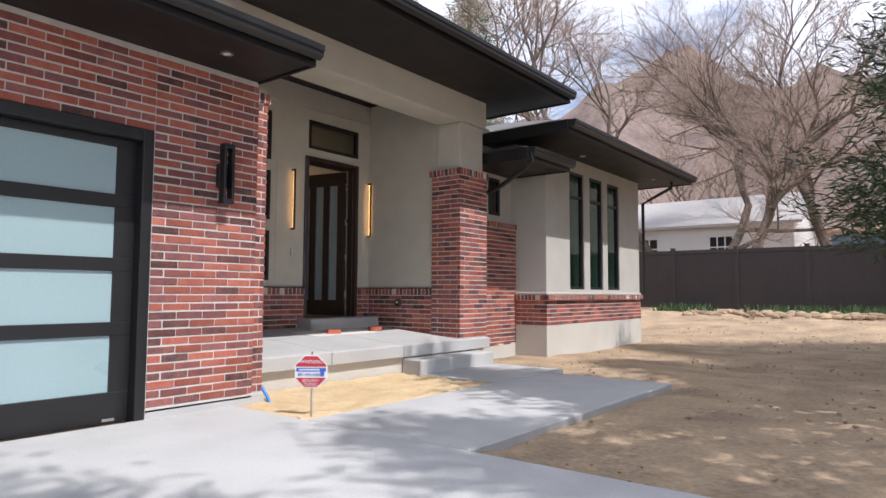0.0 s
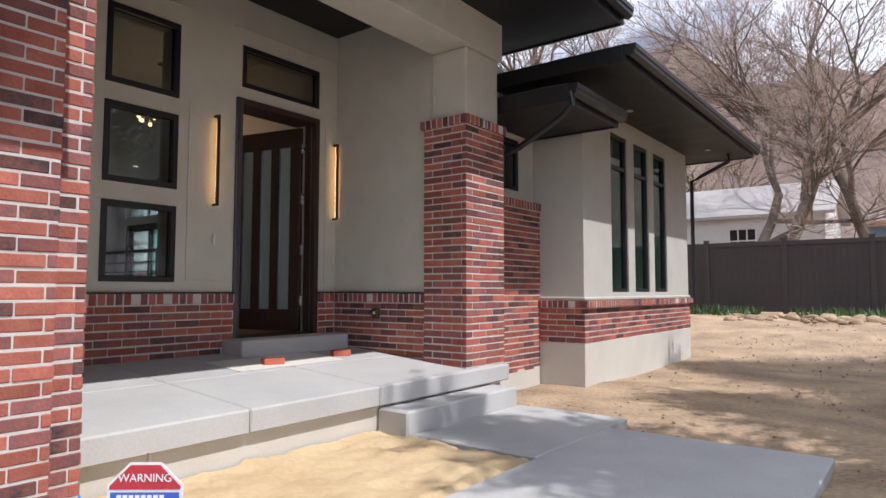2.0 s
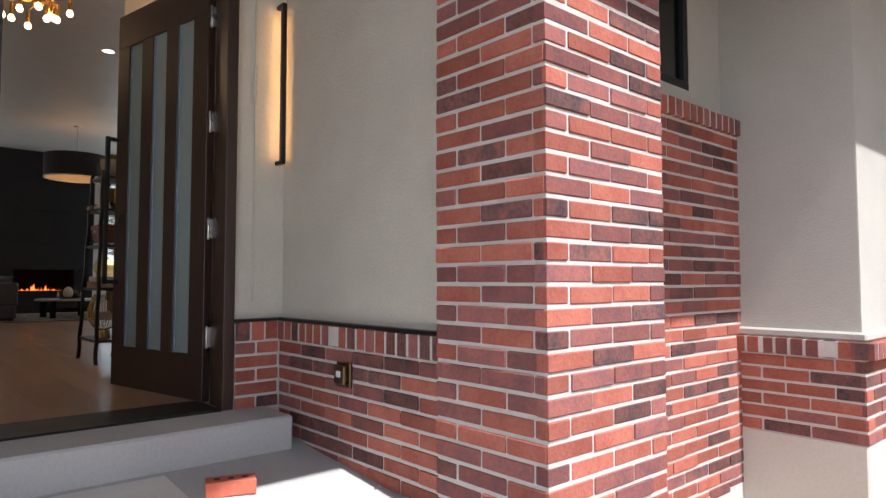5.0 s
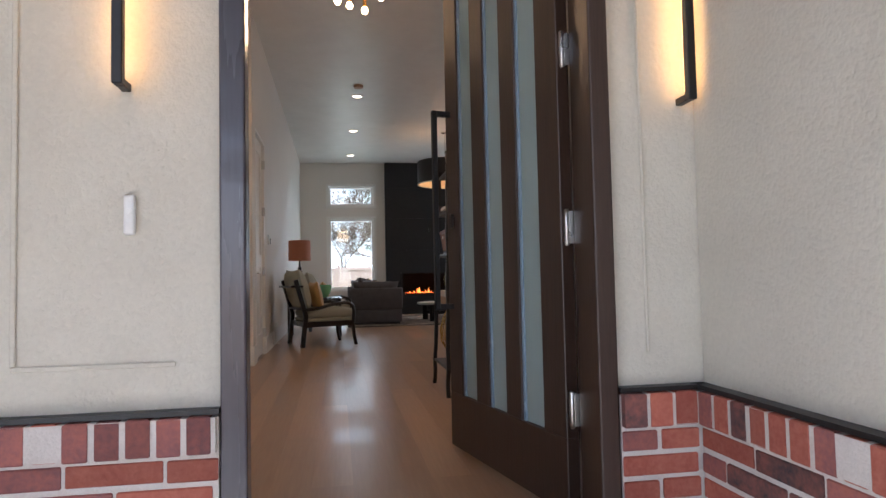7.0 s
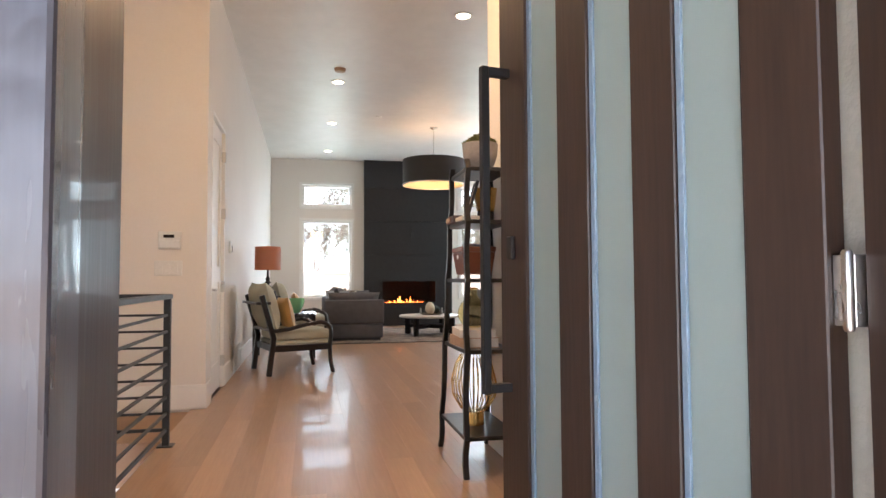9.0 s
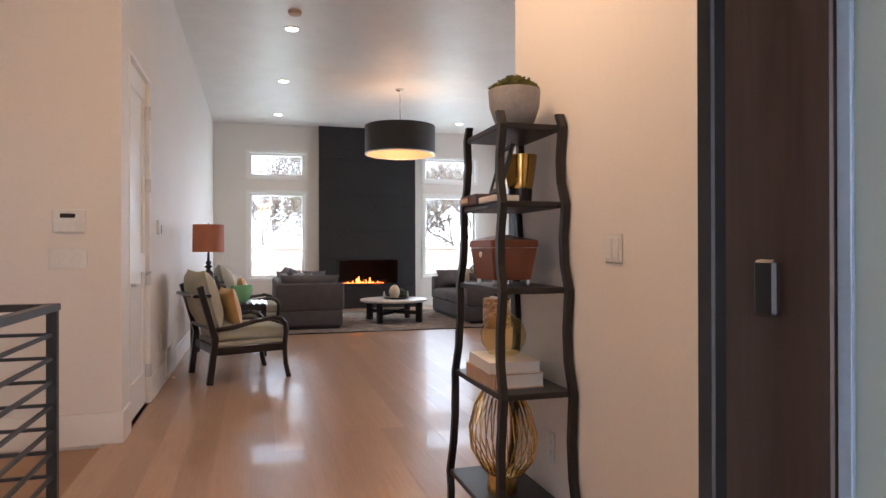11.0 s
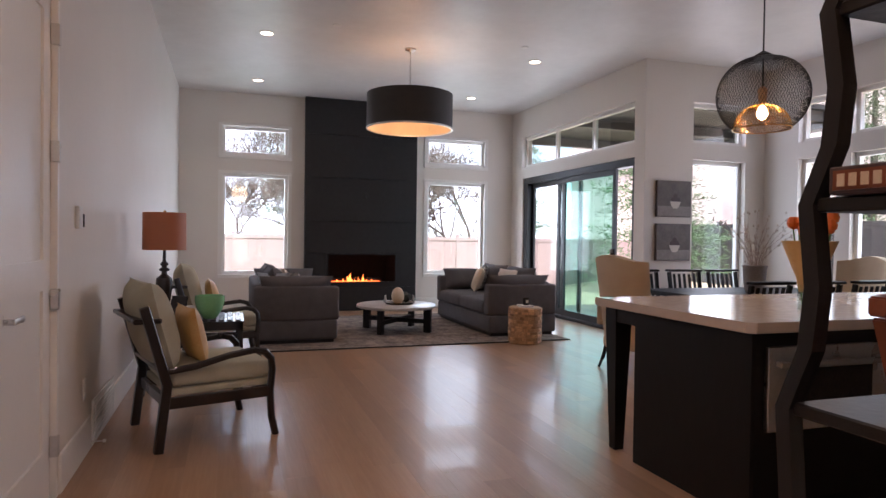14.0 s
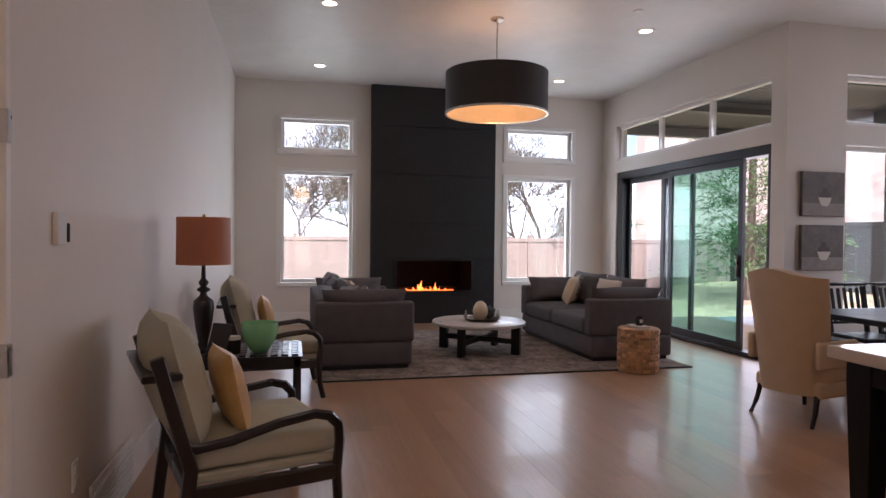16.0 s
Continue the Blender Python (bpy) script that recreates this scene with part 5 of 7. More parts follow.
def drum_pendant(x=-14.58, y=7.31):
    d = thing("drum_pendant", "large black drum pendant with glowing gold lining", "pendant light")
    part("canopy", lathe([(0.07, 0), (0.07, -0.02), (0.01, -0.035)], x, y, CEIL, 24), "steel", d)
    part("stem", lathe([(0.008, 3.02), (0.008, CEIL - 0.02)], x, y, 0, 8), "steel", d)
    part("shade", lathe([(0.535, 2.62), (0.535, 3.05), (0.531, 3.05), (0.531, 2.62), (0.535, 2.62)], x, y, 0, 64, cap=False), "drum_black", d, smooth=True)
    part("lining", lathe([(0.5295, 2.625), (0.5295, 3.045)], x, y, 0, 64, cap=False), "drum_lining", d, smooth=True)
    part("rim", lathe([(0.538, 2.615), (0.538, 2.635), (0.522, 2.635), (0.522, 2.615), (0.538, 2.615)], x, y, 0, 64, cap=False), "steel", d, smooth=True)
    for k in range(3):
        a = 2.1 * k + 0.4
        part("spoke", tube([(x, y, 3.03), (x + 0.52 * math.cos(a), y + 0.52 * math.sin(a), 3.03)], 0.004, 6), "steel", d)
    for k in range(4):
        a = 1.57 * k + 0.6
        b = part("bulb", lathe([(0.0, -0.04), (0.022, -0.03), (0.03, 0.0), (0.018, 0.035), (0.013, 0.06)], x + 0.24 * math.cos(a), y + 0.24 * math.sin(a), 2.84, 12), "bulb", d, smooth=True)
        part("socket", lathe([(0.016, 0.06), (0.016, 0.19)], x + 0.24 * math.cos(a), y + 0.24 * math.sin(a), 2.84, 10), "steel", b)
    lamp = new("drum_lamp", bpy.data.lights.new("drum_lamp", "POINT"))
    lamp.data.energy, lamp.data.color, lamp.data.shadow_soft_size = 2.2, (1.0, 0.56, 0.26), 0.12
    lamp.location = (x, y, 2.86)


drum_pendant()


def cage_pendant(x=-10.08, y=8.4, z=2.2):
    c = thing("cage_pendant", "round black wire mesh pendant with amber inner dome", "pendant light")
    part("cord", lathe([(0.005, z + 0.28), (0.005, CEIL)], x, y, 0, 8), "black_metal", c)
    part("canopy", lathe([(0.06, 0), (0.06, -0.025), (0.01, -0.03)], x, y, CEIL, 20), "black_metal", c)
    bm = bmesh.new()
    R = 0.275
    zd = z - 0.06
    for k in range(88):
        a = 2 * math.pi * k / 88
        pts = []
        for i in range(15):
            t = math.pi * (0.03 + 0.80 * i / 14)
            r = R * math.sin(t) ** 0.85
            tw = a + 1.2 * i / 14
            pts.append((x + r * math.cos(tw), y + r * math.sin(tw), z + 0.9 * R * math.cos(t)))
        for s in (1, -1):
            q = [(x + (p[0] - x), y + s * (p[1] - y), p[2]) for p in pts]
            b = tube(q, 0.0013, 3)
            join(bm, b)
    part("mesh_globe", bm, "black_metal", c, "black wire mesh globe")
    part("cap", lathe([(0.06, z + 0.236), (0.055, z + 0.256), (0.01, z + 0.285)], x, y, 0, 20), "black_metal", c)
    bm = bmesh.new()
    for k in range(56):
        a = 2 * math.pi * k / 56
        for s in (1, -1):
            pts = []
            for i in range(9):
                t = math.pi / 2 * i / 8
                pts.append((x + (0.03 + 0.14 * math.sin(t)) * math.cos(a + s * 0.7 * i / 8), y + (0.03 + 0.14 * math.sin(t)) * math.sin(a + s * 0.7 * i / 8), zd - 0.15 + 0.15 * math.cos(t)))
            join(bm, tube(pts, 0.0014, 3))
    part("inner_dome", bm, "gold", c, "amber woven wire dome")
    part("dome_rim", moved(tube([(0.172 * math.cos(2 * math.pi * k / 32), 0.172 * math.sin(2 * math.pi * k / 32), 0) for k in range(33)], 0.004, 6), Matrix.Translation((x, y, zd - 0.15))), "gold", c)
    part("socket", lathe([(0.02, zd), (0.025, zd + 0.05), (0.03, zd + 0.1), (0.008, zd + 0.12)], x, y, 0, 16), "teak", c)
    part("stem", lathe([(0.005, zd + 0.1), (0.005, z + 0.28)], x, y, 0, 8), "black_metal", c)
    part("bulb", lathe([(0.012, 0), (0.03, -0.035), (0.034, -0.06), (0.02, -0.085), (0.0, -0.092)], x, y, zd, 16), "bulb", c, "glowing filament bulb", smooth=True)
    lamp = new("cage_lamp", bpy.data.lights.new("cage_lamp", "POINT"))
    lamp.data.energy, lamp.data.color, lamp.data.shadow_soft_size = 4, (1.0, 0.55, 0.2), 0.03
    lamp.location = (x, y, zd - 0.11)


cage_pendant()


def chandelier(x=-7.0, y=5.5, z=2.93):
    c = thing("chandelier", "gold cluster chandelier with small round bulbs", "chandelier")
    part("stem", lathe([(0.01, z), (0.01, CEIL)], x, y, 0, 10), "gold", c)
    part("canopy", lathe([(0.07, 0), (0.07, -0.02), (0.01, -0.03)], x, y, CEIL, 20), "gold", c)
    part("hub", lathe([(0.0, -0.04), (0.04, -0.02), (0.04, 0.03), (0.01, 0.05)], x, y, z, 16), "gold", c)
    rng = random.Random(4)
    for k in range(12):
        a = 2 * math.pi * k / 12 + rng.uniform(-0.2, 0.2)
        r = rng.choice((0.14, 0.24, 0.32))
        q = Vector((x + r * math.cos(a), y + r * math.sin(a), z + rng.uniform(-0.02, 0.06)))
        arm = part("arm", tube([(x, y, z), q, q + Vector((0, 0, -0.1))], 0.006, 6), "gold", c)
        part("cup", lathe([(0.014, -0.1), (0.016, -0.04), (0.012, 0.0)], q.x, q.y, q.z, 12), "gold", arm)
        part("bulb", lathe([(0.0, -0.155), (0.018, -0.148), (0.026, -0.127), (0.018, -0.105), (0.01, -0.1)], q.x, q.y, q.z, 12), "bulb", arm, "glowing round bulb", smooth=True)
    lamp = new("chandelier_lamp", bpy.data.lights.new("chandelier_lamp", "POINT"))
    lamp.data.energy, lamp.data.color, lamp.data.shadow_soft_size = 9, (1.0, 0.62, 0.31), 0.25
    lamp.location = (x, y, z - 0.3)


chandelier()


# ---- fireplace ----
def fireplace():
    f = thing("fireplace_insert", "linear gas fireplace with orange flames and black surround", "fireplace")
    part("firebox", join(boxed(-18.6, -18.58, 6.75, 8.0, 0.4, 1.0), boxed(-18.58, -17.81, 6.75, 6.77, 0.4, 1.0), boxed(-18.58, -17.81, 7.98, 8.0, 0.4, 1.0), boxed(-18.58, -17.81, 6.77, 7.98, 0.4, 0.42), boxed(-18.58, -17.81, 6.77, 7.98, 0.98, 1.0)), "char", f)
    part("bezel", join(boxed(-17.8, -17.785, 6.75, 8.0, 0.96, 0.99), boxed(-17.8, -17.785, 6.75, 8.0, 0.41, 0.5), boxed(-17.8, -17.785, 6.75, 6.79, 0.5, 0.96), boxed(-17.8, -17.785, 7.96, 8.0, 0.5, 0.96)), "black_metal", f, "satin black metal bezel")
    rng = random.Random(6)
    for k in range(5):
        y = 6.95 + 0.17 * k
        part("log", tube([(-17.95 + rng.uniform(-0.04, 0.04), y - 0.13, 0.50 + rng.uniform(0, 0.02)), (-17.98, y, 0.53), (-17.95, y + 0.13, 0.51 + rng.uniform(0, 0.04))], 0.03, 8, 0.8), "char", f, smooth=True)
    part("ember_bed", boxed(-18.05, -17.87, 6.85, 7.7, 0.495, 0.505), "ember", f, "glowing ember bed")
    for k in range(16):
        y = 6.86 + 0.8 * rng.random()
        h = rng.uniform(0.05, 0.2) * (1.0 if rng.random() < 0.5 else 0.6)
        w = rng.uniform(0.012, 0.03)
        sway = rng.uniform(-0.03, 0.03)
        bm = lathe([(w * 0.6, 0), (w, h * 0.2), (w * 0.7, h * 0.5), (w * 0.25, h * 0.8), (0.001, h)], 0, 0, 0, 8)
        for v in bm.verts:
            v.co.y += sway * (v.co.z / h) ** 2
        part("flame", moved(bm, Matrix.Translation((-17.93 + rng.uniform(-0.06, 0.03), y, 0.5)) @ Matrix.Diagonal((1, 0.85, 0.75, 1))), "flame", f, "orange gas flame", smooth=True)
    j = thing("fireplace_tile", "large dark slate tile facing the chimney", "tile", kind="structure")
    for a, b in ((0.0, 0.405), (1.0, 1.53), (1.538, 2.27), (2.278, 3.0), (3.008, 3.615)):
        part("tile", boxed(-17.8, -17.788, 6.392, 8.338, a, b, bevel=0.002), "fire_tile", j)
    part("wall_bracket", boxed(-17.788, -17.77, 7.42, 7.47, 1.95, 2.05, bevel=0.004), "black_metal", j)


fireplace()


# ---- soft furnishings ----
def pillow(w, h, t, seed=0, n=14):
    """A stuffed cushion standing on its edge, full in the middle, with pinched corners."""
    bm = bmesh.new()
    g = {}
    for side in (1, -1):
        for i in range(n + 1):
            for j in range(n + 1):
                u, v = 2 * i / n - 1, 2 * j / n - 1
                e = (1 - abs(u) ** 2.6) * (1 - abs(v) ** 2.6)
                puff = t / 2 * max(e, 0) ** 0.42
                k = 1 - 0.07 * (1 - abs(u) ** 2) * abs(v) - 0.07 * (1 - abs(v) ** 2) * abs(u)
                wr = 0.05 * t * noise.noise((u * 2.3 + seed, v * 2.3, side))
                if side == -1 and (i in (0, n) or j in (0, n)):
                    g[(side, i, j)] = g[(1, i, j)]
                else:
                    g[(side, i, j)] = bm.verts.new((u * w / 2 * k, side * (puff + wr * (e > 0)), h / 2 + v * h / 2 * k))
        for i in range(n):
            for j in range(n):
                bm.faces.new((g[(side, i, j)], g[(side, i + 1, j)], g[(side, i + 1, j + 1)], g[(side, i, j + 1)]))
    return bm


def cushion(x0, x1, y0, y1, z0, z1, crown=0.02, r=0.04, seed=0.0):
    bm = boxed(x0, x1, y0, y1, z0, z1, bevel=r, seg=4)
    bmesh.ops.subdivide_edges(bm, edges=[e for e in bm.edges if e.calc_length() > 0.15], cuts=5, use_grid_fill=True)
    cx, cy = (x0 + x1) / 2, (y0 + y1) / 2
    for v in bm.verts:
        u, w = (v.co.x - cx) / (x1 - x0) * 2, (v.co.y - cy) / (y1 - y0) * 2
        k = max(0, 1 - u * u) * max(0, 1 - w * w)
        if v.co.z > (z0 + z1) / 2:
            v.co.z += crown * k
        v.co += Vector((0, 0, 1)) * 0.008 * noise.noise((v.co.x * 6 + seed, v.co.y * 6, v.co.z * 6))
    return bm


def sofa(label, m, throw):
    """Local: front to +Y, length along X."""
    s = thing("sofa", label, "sofa", "sofas by the fireplace")
    ln, dp = 2.15, 0.98
    part("base", boxed(-ln / 2, ln / 2, -dp / 2, dp / 2 - 0.02, 0.05, 0.28, bevel=0.03, seg=3), "fabric_grey", s, smooth=True)
    part("plinth", boxed(-ln / 2 + 0.04, ln / 2 - 0.04, -dp / 2 + 0.04, dp / 2 - 0.06, 0.012, 0.05), "black_wood", s)
    part("back", boxed(-ln / 2 + 0.16, ln / 2 - 0.16, -dp / 2, -dp / 2 + 0.2, 0.281, 0.7, bevel=0.04, seg=3), "fabric_grey", s, smooth=True)
    for sx in (-1, 1):
        a = sx * (ln / 2 - 0.155)
        b = sx * ln / 2
        part("arm", boxed(min(a, b), max(a, b), -dp / 2, dp / 2, 0.281, 0.68, bevel=0.03, seg=3), "fabric_grey", s, smooth=True)
    for sx in (-1, 1):
        x0, x1 = sorted((sx * 0.005, sx * (ln / 2 - 0.16)))
        part("seat_cushion", cushion(x0, x1, -dp / 2 + 0.2, dp / 2 + 0.01, 0.282, 0.46, 0.025, 0.05, sx), "fabric_grey", s, smooth=True)
        part("back_cushion", moved(pillow(0.88, 0.48, 0.26, sx), pose(sx * 0.46, -dp / 2 + 0.33, 0.42, 14, 0, 0)), "fabric_grey", s, smooth=True)
        part("arm_cushion", moved(pillow(0.86, 0.36, 0.24, sx + 5), pose(sx * (ln / 2 - 0.25), 0.0, 0.47, sx * 24, 0, 90)), "fabric_grey", s, "loose grey arm cushion", smooth=True)
    s.matrix_basis = m
    for nm, mt, x, y, w, rz, lab in throw:
        p = thing("throw_pillow", lab, "pillow", "throw pillows")
        part("cover", pillow(w, w * 0.92, 0.15, x), mt, p, smooth=True)
        p.matrix_basis = m @ pose(x, y, 0.47, 20, 0, rz)


M["pillow_pattern"] = mat("pillow_pattern", (0.05, 0.045, 0.045), (0.62, 0.54, 0.46), 16, 0.9, 0.3, fine=22, stretch=(1, 1, 1.6))
sofa("charcoal grey two-seat sofa with its end to the room", pose(-15.53, 5.95, 0.0, 0, 0, 0),
     [("a", "pillow_light", 0.35, -0.02, 0.46, 10, "cream throw pillow on grey sofa"), ("b", "pillow_pattern", 0.62, 0.05, 0.42, 25, "black and cream patterned throw pillow"), ("c", "pillow_blue", 0.72, -0.2, 0.42, 60, "pale blue throw pillow on grey sofa")])
sofa("charcoal grey two-seat sofa beside the sliding doors", pose(-15.5, 8.83, 0.0, 0, 0, 180),
     [("a", "pillow_pattern", 0.6, -0.05, 0.45, -30, "patterned brown throw pillow on grey sofa"), ("b", "fabric_cream", 0.45, 0.1, 0.42, -18, "tan throw pillow on grey sofa"), ("c", "pillow_light", -0.45, 0.0, 0.44, 20, "white throw pillow on grey sofa"), ("d", "pillow_blue", -0.15, -0.1, 0.42, 5, "grey-blue throw pillow on grey sofa")])


def rug():
    bm = bmesh.new()
    add_box(bm, -17.0, -14.03, 5.45, 9.3, 0.001, 0.012, bevel=0.003)
    t = tagged(part("area_rug", bm, "rug"), "faded brown and grey patterned wool area rug", "rug")
    part("rug_edge", boxed(-14.03, -14.015, 5.45, 9.3, 0.001, 0.013), "char", t, "dark bound edge")
    part("rug_edge", boxed(-17.015, -17.0, 5.45, 9.3, 0.001, 0.013), "char", t, "dark bound edge")


rug()


def coffee_table(x=-15.28, y=7.355):
    t = thing("coffee_table", "round low coffee table with stone top and black frame", "coffee table")
    part("top", lathe([(0.52, 0.325), (0.545, 0.335), (0.545, 0.36), (0.535, 0.368)], x, y, 0, 64), "stone_top", t, "pale round stone top", smooth=True)
    for a in (45, 135, 225, 315):
        c, s = math.cos(radians(a + 4)), math.sin(radians(a + 4))
        part("leg", moved(boxed(-0.05, 0.05, -0.03, 0.03, 0.012, 0.325, bevel=0.004), pose(x + 0.46 * c, y + 0.46 * s, 0, 0, 0, a + 4)), "black_wood", t)
    for a in (49, 139):
        part("stretcher", moved(boxed(-0.42, 0.42, -0.03, 0.03, 0.13, 0.19 if a < 90 else 0.185, bevel=0.004), pose(x, y, 0, 0, 0, a)), "black_wood", t)
    tr = thing("tray", "round bronze tray with bird handles on the coffee table", "tray")
    part("dish", lathe([(0.0, 0.37), (0.17, 0.372), (0.21, 0.395), (0.215, 0.398), (0.2, 0.39), (0.17, 0.38), (0.0, 0.378)], x + 0.02, y + 0.03, 0, 40, cap=False), "brass_dark", tr, smooth=True)
    for sy in (-1, 1):
        part("bird_handle", moved(lathe([(0.0, 0), (0.018, 0.012), (0.024, 0.035), (0.014, 0.065), (0.012, 0.08), (0.014, 0.092), (0.0, 0.105)], seg=12), pose(x + 0.02, y + 0.03 + sy * 0.195, 0.39, 0, 0, 0)), "steel", tr, smooth=True)
    eg = thing("stone_egg", "tall cream speckled egg ornament on the tray", "ornament")
    part("body", lathe([(0.0, 0), (0.045, 0.006), (0.078, 0.05), (0.088, 0.1), (0.078, 0.155), (0.05, 0.2), (0.02, 0.218), (0.0, 0.22)], x + 0.05, y + 0.0, 0.379, 28), "egg", eg, smooth=True)
    gb = thing("glass_orb", "faceted dark glass orb on the tray", "ornament")
    bm = bmesh.new()
    bmesh.ops.create_icosphere(bm, subdivisions=1, radius=0.08, matrix=Matrix.Translation((x - 0.02, y + 0.13, 0.458)))
    part("body", bm, "jade_dark", gb)


M["jade_dark"] = mat("jade_dark", (0.05, 0.06, 0.05), (0.08, 0.09, 0.08), 8, 0.1)
coffee_table()


def wood_stool(x=-13.98, y=8.65):
    t = thing("mosaic_stool", "round side table clad in reclaimed teak chips", "side table")
    part("drum", lathe([(0.19, 0.0), (0.2, 0.01), (0.2, 0.43), (0.19, 0.44)], x, y, 0, 32), "teak", t)
    rng = random.Random(2)
    z = 0.012
    cache = {}
    while z < 0.42:
        a = rng.random()
        h = rng.choice((0.03, 0.04))
        while a < 2 * math.pi + 0.3:
            w = rng.choice((0.05, 0.06, 0.08))
            k = (w, h)
            if k not in cache:
                bm = boxed(-w / 2 + 0.002, w / 2 - 0.002, -0.004, 0.006, 0.002, h - 0.002, bevel=0.002)
                me = bpy.data.meshes.new("wood_chip")
                bm.to_mesh(me)
                bm.free()
                me.materials.append(M["teak"])
                cache[k] = me
            ob = new("wood_chip", cache[k])
            ob.parent = t
            r = 0.2 + rng.uniform(-0.002, 0.003)
            ob.matrix_basis = pose(x + r * math.sin(a), y - r * math.cos(a), z, 0, 0, math.degrees(a))
            a += w / 0.2
        z += h
    b = thing("small_book", "thin white book on the mosaic stool", "book")
    part("cover", boxed(x - 0.1, x + 0.1, y - 0.07, y + 0.07, 0.441, 0.462, bevel=0.002), "paper", b)
    c = thing("candle", "black candle tumbler with white label", "candle")
    part("jar", lathe([(0.035, 0), (0.04, 0.005), (0.04, 0.085), (0.035, 0.085), (0.035, 0.06)], x, y + 0.01, 0.4625, 20), "char", c, smooth=True)
    part("label", boxed(x + 0.0405, x + 0.042, y - 0.012, y + 0.022, 0.49, 0.525), "paper", c)


wood_stool()


# ---- reading corner ----
def armchair(m, label, cushion_label):
    """Local: front to +Y, width along X."""
    c = thing("armchair", label, "armchair", "slat-back armchairs")
    W = 0.33
    for sx in (-1, 1):
        x = sx * W
        part("back_leg", join(bar((x, -0.37, 0.0), (x, -0.32, 0.40), 0.046, 0.056, 0.005), bar((x, -0.318, 0.38), (x, -0.455, 0.85), 0.046, 0.056, 0.005)), "dark_wood", c)
        part("front_leg", tube([(x, 0.37, 0.0), (x, 0.34, 0.12), (x, 0.33, 0.28), (x, 0.345, 0.42), (x, 0.335, 0.49), (x, 0.29, 0.535)], 0.024, 8, 1.0), "dark_wood", c, smooth=True)
        part("arm", tube([(x, 0.30, 0.53), (x, 0.22, 0.55), (x, 0.05, 0.53), (x, -0.15, 0.485), (x, -0.3, 0.47), (x, -0.36, 0.49)], 0.023, 8, 0.9), "dark_wood", c, smooth=True)
        part("side_rail", boxed(x - 0.018, x + 0.018, -0.32, 0.34, 0.25, 0.315, bevel=0.004), "dark_wood", c)
    part("front_rail", boxed(-W, W, 0.31, 0.345, 0.25, 0.315, bevel=0.004), "dark_wood", c)
    part("back_rail", boxed(-W, W, -0.335, -0.3, 0.25, 0.315, bevel=0.004), "dark_wood", c)
    part("top_rail", bar((-W, -0.43, 0.765), (W, -0.43, 0.765), 0.16, 0.028, 0.006), "dark_wood", c)
    part("lower_rail", bar((-W, -0.35, 0.48), (W, -0.35, 0.48), 0.05, 0.024, 0.004), "dark_wood", c)
    for k in range(4):
        x = -0.2 + 0.133 * k
        part("slat", bar((x, -0.347, 0.49), (x, -0.41, 0.73), 0.05, 0.014, 0.003), "dark_wood", c)
    part("seat_base", boxed(-0.31, 0.31, -0.3, 0.33, 0.316, 0.36, bevel=0.012, seg=2), "fabric_sage", c)
    part("seat_cushion", cushion(-0.305, 0.305, -0.3, 0.36, 0.361, 0.47, 0.03, 0.04, 2.0), "fabric_sage", c, "sage linen seat cushion", smooth=True)
    part("back_cushion", moved(pillow(0.63, 0.55, 0.25, 3), pose(0, -0.27, 0.455, 15, 0, 0)), "fabric_sage", c, "plump sage linen back cushion", smooth=True)
    m = m @ Matrix.Diagonal((1.04, 0.95, 1, 1))
    c.matrix_basis = m
    p = thing("gold_pillow", cushion_label, "pillow", "gold pillows")
    part("cover", pillow(0.4, 0.36, 0.13, 8), "gold_silk", p, smooth=True)
    p.matrix_basis = m @ pose(0.05, -0.06, 0.47, 12, 0, 0)


armchair(pose(-11.27, 5.04, 0, 0, 0, 17.5), "dark slat-back armchair with sage cushions by the wall", "gold silk pillow on the nearer sage armchair")
armchair(pose(-13.8, 5.12, 0, 0, 0, 4), "dark slat-back armchair with sage cushions beyond the table", "gold silk pillow on the farther sage armchair")


def side_table():
    t = thing("side_table", "dark side table with a woven lattice top", "side table")
    x0, x1, y0, y1 = -12.85, -12.28, 4.52, 5.3
    for x in (x0 + 0.025, x1 - 0.025):
        for y in (y0 + 0.025, y1 - 0.025):
            part("leg", boxed(x - 0.025, x + 0.025, y - 0.025, y + 0.025, 0, 0.56, bevel=0.004), "dark_wood", t)
    part("apron", join(boxed(x0, x1, y0, y0 + 0.03, 0.5, 0.56), boxed(x0, x1, y1 - 0.03, y1, 0.5, 0.56), boxed(x0, x0 + 0.03, y0 + 0.03, y1 - 0.03, 0.5, 0.56), boxed(x1 - 0.03, x1, y0 + 0.03, y1 - 0.03, 0.5, 0.56)), "dark_wood", t)
    part("top", boxed(x0 - 0.01, x1 + 0.01, y0 - 0.01, y1 + 0.01, 0.56, 0.572, bevel=0.003), "dark_wood", t)
    for k in range(9):
        for q in range(12):
            part("lattice_block", boxed(x0 + 0.01 + 0.062 * k, x0 + 0.058 + 0.062 * k, y0 + 0.015 + 0.064 * q, y0 + 0.06 + 0.064 * q, 0.572, 0.582, bevel=0.004), "dark_wood", t)


side_table()


